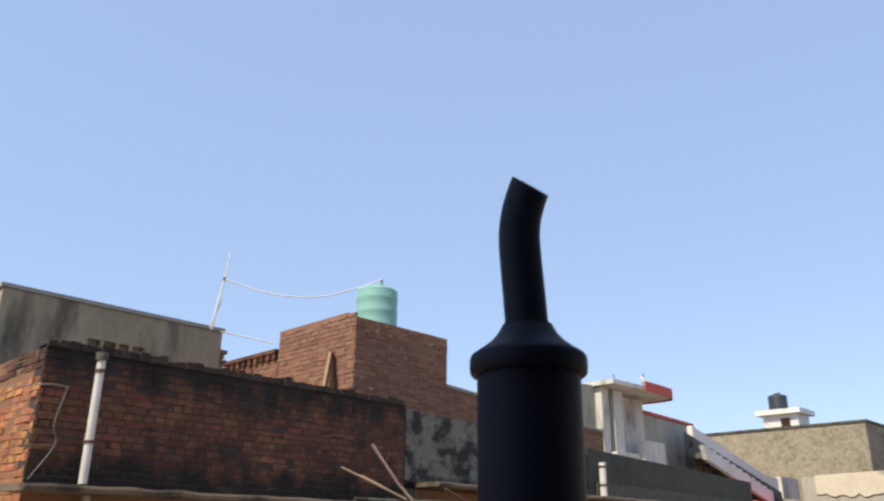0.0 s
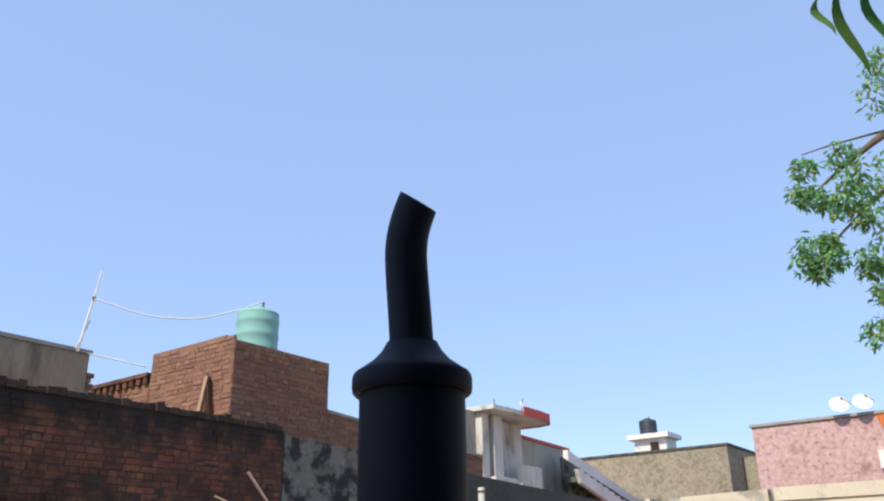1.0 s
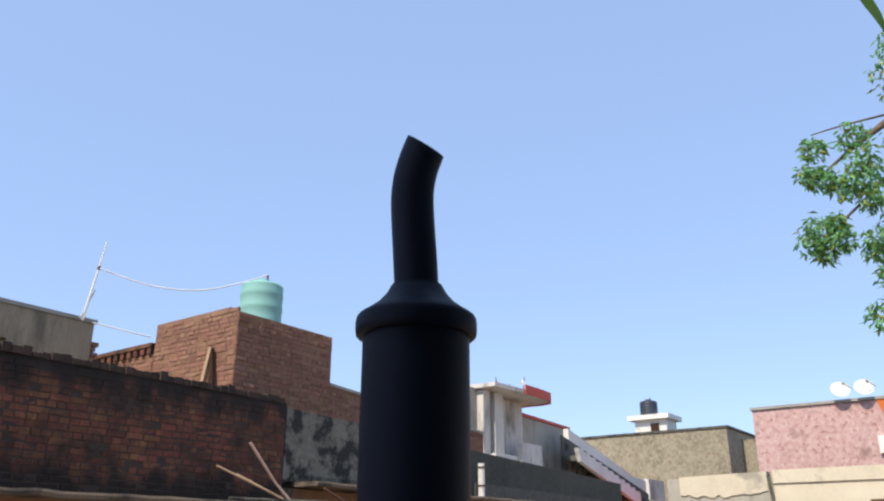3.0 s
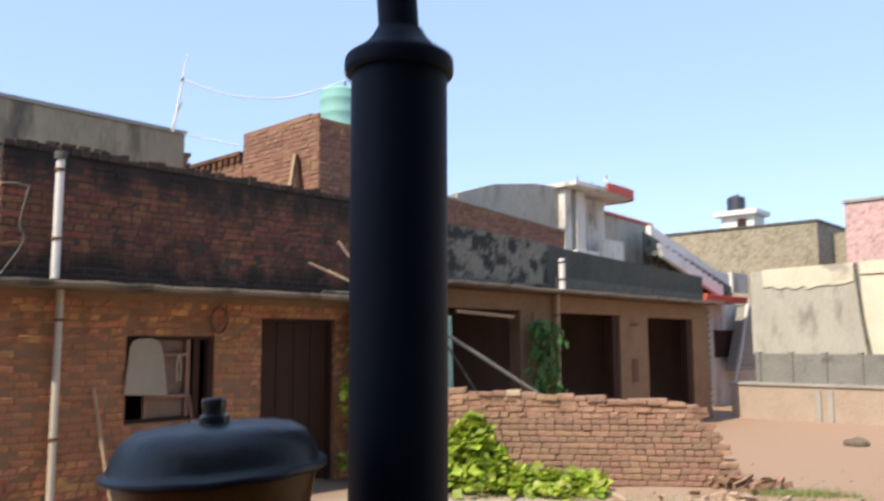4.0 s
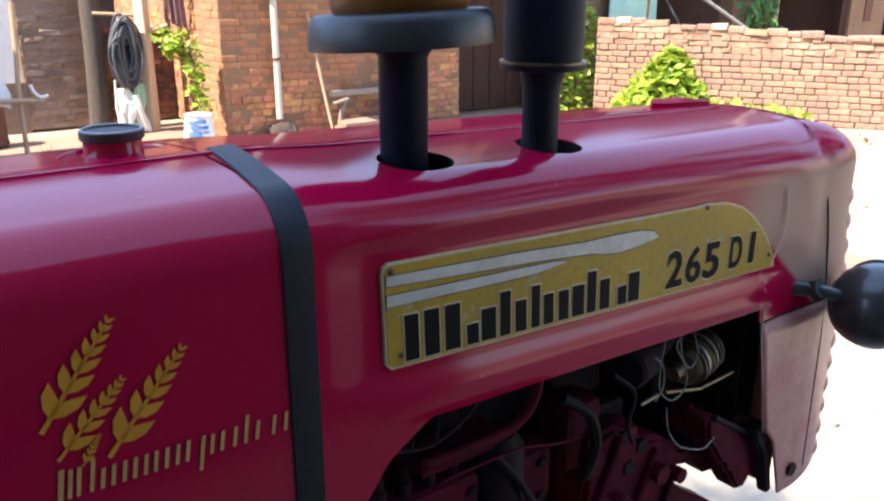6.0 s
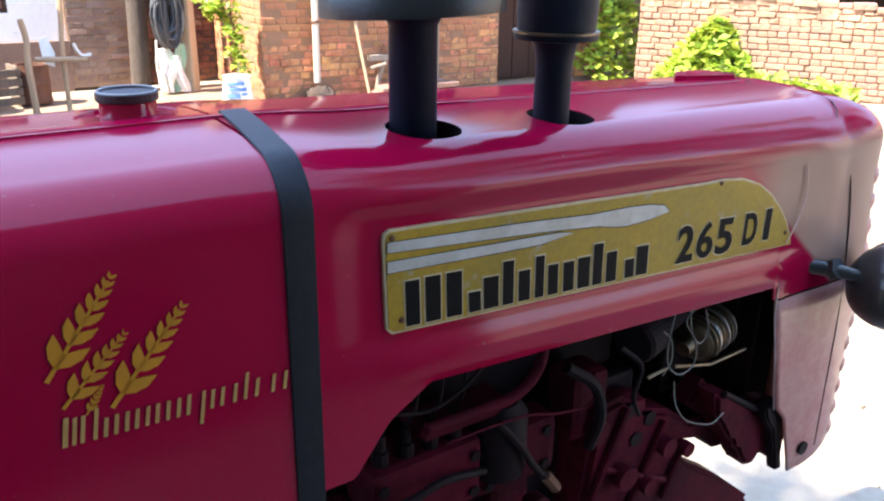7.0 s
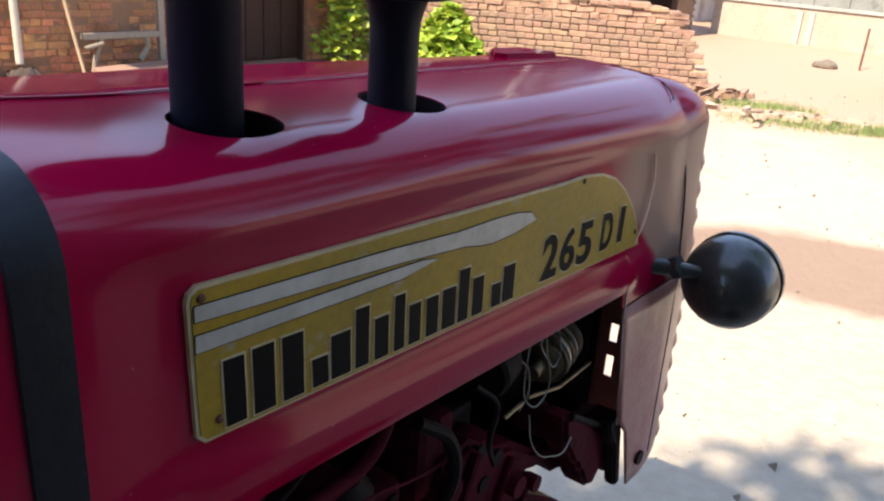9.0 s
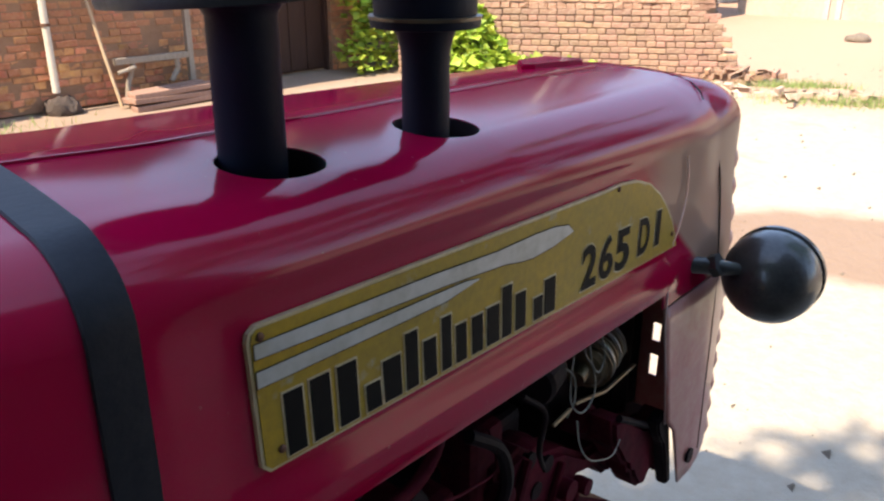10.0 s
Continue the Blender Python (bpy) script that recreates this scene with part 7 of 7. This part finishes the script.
# ---- rubble, debris ----
def rubble(name, centre, sx, sy, yaw, n, seed, label, lift=0.05, material="brick_pale"):
    rng = np.random.default_rng(seed)
    t = thing(name, label, "rubble")
    for k in range(n):
        a, b = rng.normal(0, sx), rng.normal(0, sy)
        c, s = math.cos(yaw), math.sin(yaw)
        me = brick_unit(0.226 if rng.random() < 0.5 else 0.111, 0.067, material)
        ob = bpy.data.objects.new("brick", me)
        scene.collection.objects.link(ob)
        ob.parent = t
        ob.matrix_basis = pose(centre[0] + a * c - b * s, centre[1] + a * s + b * c, rng.uniform(-0.01, 0.03) + lift, 90 * (k % 2) + rng.normal(0, 10), rng.normal(0, 10), rng.uniform(0, 360))


rubble("brick_rubble", (10.4, 4.15), 0.22, 0.16, radians(-55), 34, 5, "loose fallen bricks at the broken wall end")
rubble("brick_edging", (9.70, 3.1), 0.85, 0.17, radians(-66), 105, 6, "row of half-sunk bricks edging the track", -0.004, "brick_dusty")
rng = np.random.default_rng(44)
vs, fs = [], []
for k in range(900):
    x, y, s = rng.uniform(1.5, 13), rng.uniform(-1.5, 7.8), 0.005 + 0.024 * rng.random() ** 2
    i = len(vs)
    z = 0.035 * noise.noise(Vector((x * 0.35, y * 0.35, 1.0))) + 0.012 * noise.noise(Vector((x * 1.7, y * 1.7, 4.0))) - 0.017
    vs += [(x + s * rng.uniform(0.6, 2.3), y, z), (x, y + s * rng.uniform(0.6, 1.3), z), (x - s, y - s * 0.3, z), (x, y, z + s * 0.9)]
    fs += [(i, i + 1, i + 3), (i + 1, i + 2, i + 3), (i + 2, i, i + 3)]
me = bpy.data.meshes.new("litter")
me.from_pydata(vs, [], fs)
tagged(part_mesh("litter", me, "bark"), "scattered small clods and dry litter", "debris", kind="stuff")
rod = part("marker_rod", tube([(16.6, 3.95, -0.05), (16.6, 3.95, 0.72)], 0.02, 6), "rust")
tagged(rod, "short rusty rod standing in the yard", "rod")
mound = bmesh.new()
bmesh.ops.create_icosphere(mound, subdivisions=3, radius=0.28)
for v in mound.verts:
    v.co.z = max(-0.05, v.co.z * 0.5 + 0.06 * noise.noise(v.co * 6))
bmesh.ops.transform(mound, matrix=pose(16.2, 4.45, 0.0) @ Matrix.Diagonal((0.8, 0.8, 0.8, 1)), verts=mound.verts[:])
tagged(part("earth_mound", mound, "bark", smooth=True), "small mound of brown earth", "mound")
mound = bmesh.new()
bmesh.ops.create_icosphere(mound, subdivisions=4, radius=0.15)
for v in mound.verts:
    v.co.x *= 1.3
    v.co.y *= 1.2
    v.co.z = max(-0.05, v.co.z * 0.85 + 0.07 * noise.noise(v.co * 9) + 0.05 * noise.noise(v.co * 23))
bmesh.ops.transform(mound, matrix=pose(3.64, 8.55, 0.02), verts=mound.verts[:])
tagged(part("ash_mound", mound, "brick_black", smooth=True), "low dark heap of ash under the rain pipe", "heap")

# ---- things along the house side ----
post = thing("wooden_post", "pale weathered squared timber post by the brick corner", "post", pose(2.48, 9.82, 0))
shaft = boxes((-0.065, 0.065, -0.065, 0.065, -0.05, 1.76), bevel=0.02)
bmesh.ops.rotate(shaft, matrix=Matrix.Rotation(radians(42), 3, "Z"), verts=shaft.verts[:])
part("shaft", shaft, "wood_pale", post)
part("peg", tube([(0.05, -0.05, 1.15), (0.26, -0.10, 1.22)], 0.03, 6), "wood", post)
part("crossbar", tube([(0.0, -0.05, 1.70), (0.36, -0.30, 1.76)], 0.025, 6), "wood", post)
rag = bmesh.new()
for k in range(5):
    prism([(0.27 + 0.025 * k, 1.77), (0.32 + 0.025 * k, 1.77), (0.35 + 0.025 * k, 1.22 - 0.05 * (k % 3)), (0.29 + 0.025 * k, 1.24)], 0, 0.02, lambda a, b, d, k=k: (2.48 + a, 9.66 - 0.012 * k - d - 0.12 * (k % 2), b), rag)
tagged(part("hanging_rag", rag, "cloth"), "faded purple rag hanging from the post", "cloth")
trunk = tube(arc([(1.92, 10.12, -0.1), (1.97, 10.12, 1.0), (1.98, 10.14, 2.4), (1.95, 10.12, 4.4)], 4), 0.12, 10)
tagged(part("tree_pole", trunk, "bark_dark", smooth=True), "tall dark brown trunk pole by the house side", "pole")
lampst = thing("tube_lamp", "short white lamp tube on the trunk pole", "lamp", pose(2.04, 10.0, 1.94, 0, 30, 0))
part("tube", tube([(0.02, 0, 0), (0.20, 0, 0)], 0.04, 12), "pipe_white", lampst)
part("holder", tube([(0.0, 0.05, 0.0), (0.04, 0, 0)], 0.035, 10), "conc_dark", lampst)
coil = thing("hose_coil", "thick coil of grey-black hose hung between the posts", "coil")
rng = np.random.default_rng(15)
for k in range(56):
    rx, rz, ox, oz, dy = 0.012 + 0.155 * rng.random() ** 0.7, 0.12 + 0.26 * rng.random() ** 0.6, rng.normal(0, 0.02), rng.normal(0, 0.03), 0.0035 * k
    bm = tube([(2.23 + ox + rx * math.cos(t / 22 * 2 * math.pi), 9.82 - dy + 0.03 * math.sin(t * 0.57 + k), 0.92 + oz + rz * math.sin(t / 22 * 2 * math.pi)) for t in range(23)], 0.014, 6, caps=False)
    part("turn", bm, "hose_grey", coil, smooth=True)
part("hook", tube([(2.23, 9.9, 1.30), (2.23, 9.70, 1.27), (2.23, 9.66, 1.31)], 0.012, 6), "rust", coil)
tie = tube([(1.97, 9.98, 1.36), (2.48, 9.92, 1.33)], 0.02, 8)
tagged(part("cross_pole", tie, "wood"), "thin pole tied across the two posts", "pole")
bk = thing("plastic_heap", "heap of crumpled white and pale green plastic sheets", "bundle")
for x, y, wide, top, mt, ph in ((2.16, 9.80, 0.17, 0.50, "sack", 0.0), (2.30, 9.77, 0.13, 0.56, "mint", 1.7), (2.21, 9.71, 0.15, 0.36, "sack", 3.1), (2.34, 9.70, 0.10, 0.42, "sack", 4.6), (2.12, 9.70, 0.09, 0.26, "conc", 5.9)):
    bm = bmesh.new()
    rows = []
    for j in range(19):
        t = j / 18
        row = []
        for k in range(23):
            a = k / 22 * 2 * math.pi
            fold = 1 + 0.34 * math.sin(3 * a + ph + 2.2 * t) + 0.20 * math.sin(7 * a + 2 * ph - 3.0 * t) + 0.25 * noise.noise(Vector((math.cos(a) * 1.6, math.sin(a) * 1.6, t * 3 + ph)))
            r = wide * 0.5 * (0.30 + 0.75 * math.sin(math.pi * min(1.0, 0.12 + 0.72 * t)) ** 0.8) * fold
            row.append(bm.verts.new((x + 0.05 * math.sin(2.5 * t + ph) + r * math.cos(a), y + 0.6 * r * math.sin(a), top * (1 - t) + 0.012 * math.sin(5 * a + ph) + 0.004)))
        rows.append(row)
    for a, b in zip(rows, rows[1:]):
        for k in range(22):
            bm.faces.new((a[k], a[k + 1], b[k + 1], b[k]))
    bm.faces.new(rows[0])
    bmesh.ops.remove_doubles(bm, verts=bm.verts[:], dist=0.0005)
    part("sheet", bm, mt, bk, smooth=True)
part("stake", tube([(2.09, 9.74, 0.0), (2.06, 9.74, 0.3), (2.08, 9.74, 0.62)], 0.012, 6), "pipe_white", bk)
sack = thing("white_sack", "white woven sack with blue print used as a planter", "sack", pose(2.61, 8.42, 0) @ Matrix.Diagonal((0.72, 0.72, 0.76, 1)))
prof = [(0, 0.0), (0.20, 0.0), (0.235, 0.05), (0.225, 0.2), (0.20, 0.36), (0.195, 0.44), (0.215, 0.47), (0.19, 0.465), (0.18, 0.40), (0, 0.38)]
bm = lathe(prof, 28)
for v in bm.verts:
    k = 1 + 0.10 * noise.noise(v.co * 7)
    v.co.x, v.co.y = v.co.x * k, v.co.y * k
part("bag", bm, "sack", sack, smooth=True)
for z0, z1, a0, a1 in ((0.36, 0.41, -0.15, 0.12), (0.28, 0.33, -0.12, 0.15), (0.18, 0.25, -0.16, 0.05), (0.22, 0.25, 0.07, 0.16)):
    bm = bmesh.new()
    cols = []
    for k in range(6):
        a = -math.pi / 2 - 0.35 + (a0 + (a1 - a0) * k / 5) / 0.22
        cols.append([bm.verts.new((0.232 * math.cos(a), 0.232 * math.sin(a), z)) for z in (z0, z1)])
    for a, b in zip(cols, cols[1:]):
        bm.faces.new((a[0], b[0], b[1], a[1]))
    solid(part("print_bar", bm, "blue_print", sack), 0.002)
# things before the brick front
hoop = part("hose_ring", tube([(5.54 + 0.11 * math.cos(t / 20 * 2 * math.pi), HY - 0.06, 2.14 + 0.16 * math.sin(t / 20 * 2 * math.pi)) for t in range(21)], 0.014, 6, caps=False), "rust")
tagged(hoop, "rusty wire hoop hung on the brick front", "hoop")
tagged(part("broom_stick", tube(arc([(4.02, 8.60, 1.38), (4.07, 8.52, 0.95), (4.12, 8.44, 0.5), (4.17, 8.32, 0.0)], 3), 0.019, 8), "wood"), "long thin stick leaning on the brick front", "stick")
cot = thing("broken_cot", "broken grey wooden cot frame leaning by the front wall", "frame", pose(4.75, 8.47, 0))
part("rail", boxes((-0.53, 0.37, -0.03, 0.03, 0.42, 0.49), bevel=0.01), "wood_grey", cot)
part("leg", boxes((0.35, 0.42, -0.035, 0.035, 0.0, 0.98), bevel=0.012), "wood_grey", cot)
part("leg", tube([(-0.44, 0.0, 0.0), (-0.40, 0.0, 0.2), (-0.31, 0.0, 0.44)], 0.028, 8), "wood_grey", cot)
part("brace", tube([(-0.53, -0.05, 0.34), (-0.31, -0.03, 0.38)], 0.022, 8), "wood_grey", cot)
part("brace", tube([(0.12, 0.0, 0.18), (0.22, 0.0, 0.31), (0.21, 0.0, 0.43)], 0.032, 8), "wood_grey", cot)
planks = thing("plank_pile", "pile of pale split planks on the ground by the wall", "planks", pose(4.74, 8.20, 0))
rng = np.random.default_rng(8)
for k in range(6):
    z = -0.02 + 0.065 * (k // 2)
    a0, a1 = -0.53 + rng.uniform(-0.04, 0.06), 0.50 + rng.uniform(-0.12, 0.06)
    slab_bm = boxes((a0, a1, -0.075, 0.075, z, z + 0.058), bevel=0.01)
    bmesh.ops.transform(slab_bm, matrix=pose(0, -0.09 + 0.17 * (k % 2), 0, 0, rng.normal(0, 1.2), rng.normal(0, 3)), verts=slab_bm.verts[:])
    part("plank", slab_bm, "wood_red", planks)
sticks = thing("ledge_sticks", "crooked sticks and a pipe sticking out over the ledge", "sticks")
part("stick", tube([(7.20, 8.35, 3.24), (7.55, 8.2, 2.75), (7.75, 8.1, 2.52)], [0.022, 0.016, 0.02], 7), "cloth_pale", sticks)
part("stick", tube([(6.78, 8.45, 2.92), (7.3, 8.2, 2.68), (7.6, 8.1, 2.55)], 0.015, 7), "wood", sticks)
part("stick", tube([(6.9, 8.3, 2.53), (8.35, 7.95, 2.53)], 0.02, 7), "conc_dark", sticks)
part("stick", tube([(7.15, 8.5, 2.85), (7.75, 8.1, 2.5)], 0.012, 6), "wood", sticks)
part("dry_roots", tube(arc([(7.72, 8.05, 2.52), (7.80, 8.02, 2.3), (7.74, 8.0, 2.15)], 4), 0.03, 6), "bark", sticks)
props = thing("bay_props", "pale prop poles and a mint cloth in the first bay", "poles")
part("prop", tube([(9.2, 8.3, 2.05), (11.3, 8.0, 1.0), (11.5, 7.95, 0.9)], 0.028, 7), "conc", props)
part("prop", tube([(9.0, 8.3, 2.2), (9.9, 8.1, 1.0)], 0.018, 7), "conc_dark", props)
part("bar", tube([(9.8, 8.5, 2.36), (11.3, 8.5, 2.30)], 0.03, 7), "wood", props)
cl_ = bmesh.new()
prism([(8.75, 2.30), (9.62, 2.28), (9.70, 0.4), (9.0, 0.3), (8.7, 0.6)], 0, 0.02, lambda a, b, d: (a, 8.5 - d + 0.04 * math.sin(9 * a), b), cl_)
tagged(part("mint_cloth", cl_, "mint"), "mint green cloth hanging in the first bay", "cloth")
cable("cable", [(8.35, 8.1, 2.72), (8.8, 8.05, 2.5), (9.1, 8.1, 2.1), (9.2, 8.2, 1.2), (9.25, 8.25, 0.6)], 0.02, "rust", "black bent cable under the shop ledge")

# ---- white house at the yard's left, hand pump ----
lh = thing("whitewashed_house", "whitewashed low house wall with a barred window", "house")
part("wall", pierced(bmesh.new(), -14, 1.215, 10.60, 10.82, 0.0, 3.2, ((0.0, 0.63, 0.90, 1.9),)), "white", lh)
part("plinth", boxes((-14, 1.218, 10.50, 10.595, -0.05, 0.57)), "room", lh, "brown painted plinth")
part("window_back", boxes((-0.05, 0.70, 11.4, 11.45, 0.8, 2.0)), "room", lh)
part("window_frame", boxes((0.0, 0.05, 10.62, 10.70, 0.90, 1.9), (0.58, 0.63, 10.62, 10.70, 0.90, 1.9), (0.05, 0.58, 10.62, 10.70, 0.90, 0.95)), "wood_dark", lh)
for k in range(5):
    part("bar", tube([(0.12 + 0.09 * k, 10.66, 0.94), (0.12 + 0.09 * k, 10.66, 1.9)], 0.01, 6), "rust", lh)
# timber rack with crooked uprights before the plinth
rack = thing("stick_rack", "rough rack of crooked sticks before the white wall", "rack", pose(0, 9.1, 0))
part("upright", tube(arc([(0.66, 0, -0.05), (0.65, 0, 0.5), (0.67, 0.02, 0.74), (0.64, 0, 0.95)], 4), [0.035, 0.035, 0.034, 0.034, 0.033, 0.032, 0.031, 0.030, 0.030, 0.030, 0.030, 0.030, 0.028], 8), "wood", rack)
part("upright", tube(arc([(0.98, 0, -0.05), (0.99, 0, 0.6), (1.02, 0.0, 0.95), (1.05, 0, 1.5)], 4), 0.026, 8), "wood", rack)
part("crossbar", tube([(0.72, -0.02, 0.55), (1.22, -0.04, 0.53)], 0.028, 8), "wood", rack)
part("tap", tube(arc([(1.10, -0.04, 0.70), (1.13, -0.04, 0.62), (1.18, -0.05, 0.57), (1.26, -0.05, 0.58)], 4), 0.018, 8), "pipe_white", rack)
part("rag", prism([(0.78, 0.74), (0.86, 0.78), (0.92, 0.60), (0.90, 0.46), (0.80, 0.50)], 0, 0.03, lambda a, b, d: (a, 0.02 + d, b)), "sack", rack)
drum = thing("iron_drum", "dark rusty drum standing by the white wall", "drum", pose(0.72, 9.75, 0))
part("barrel", lathe([(0, 0), (0.17, 0), (0.175, 0.02), (0.17, 0.04), (0.17, 0.20), (0.176, 0.215), (0.17, 0.23), (0.17, 0.40), (0.176, 0.42), (0.16, 0.42), (0.155, 0.38), (0, 0.37)], 28), "rust", drum, smooth=True)
crate = thing("timber_crate", "grey broken timber crate by the white wall", "crate", pose(0.32, 9.7, 0, 0, 0, 12))
for k in range(4):
    part("slat", boxes((-0.24, 0.24, -0.20, -0.175, 0.02 + 0.10 * k, 0.10 + 0.10 * k), bevel=0.004), "bark", crate)
for x in (-0.22, 0.20):
    part("corner_post", boxes((x, x + 0.03, -0.174, 0.18, 0.0, 0.42), bevel=0.003), "bark", crate)
bagged = bmesh.new()
bmesh.ops.create_icosphere(bagged, subdivisions=4, radius=0.17)
for v in bagged.verts:
    v.co.z *= 1.5
    v.co *= 1 + 0.4 * noise.noise(v.co * 8)
bmesh.ops.transform(bagged, matrix=pose(0.06, 9.4, 0.20), verts=bagged.verts[:])
tagged(part("feed_bag", bagged, "sack", smooth=True), "slumped white plastic feed bag", "bag")
# plain unseen walls that close the place behind and beside the camera
# added out of view to cast shade on the ground by the house
nw_ = part("wall_northwest", boxes((-1.3, -1.0, 6.4, 9.2, -0.1, 3.55)), "render")
tagged(nw_, "unseen plain wall added to shade the ground by the house", "wall", kind="structure")
# added out of view to keep skylight off the hood's near side
bw_ = part("wall_south", boxes((-14, 2.1, -1.8, -1.5, -0.1, 6.6)), "conc_dark")
tagged(bw_, "unseen plain dark wall added to darken the hood's near side", "wall", kind="structure")
ww_ = part("wall_west", boxes((-14.3, -14.0, -14.0, 14, -0.1, 3.2)), "render")
tagged(ww_, "plain rendered boundary wall beside the yard", "wall", kind="structure")
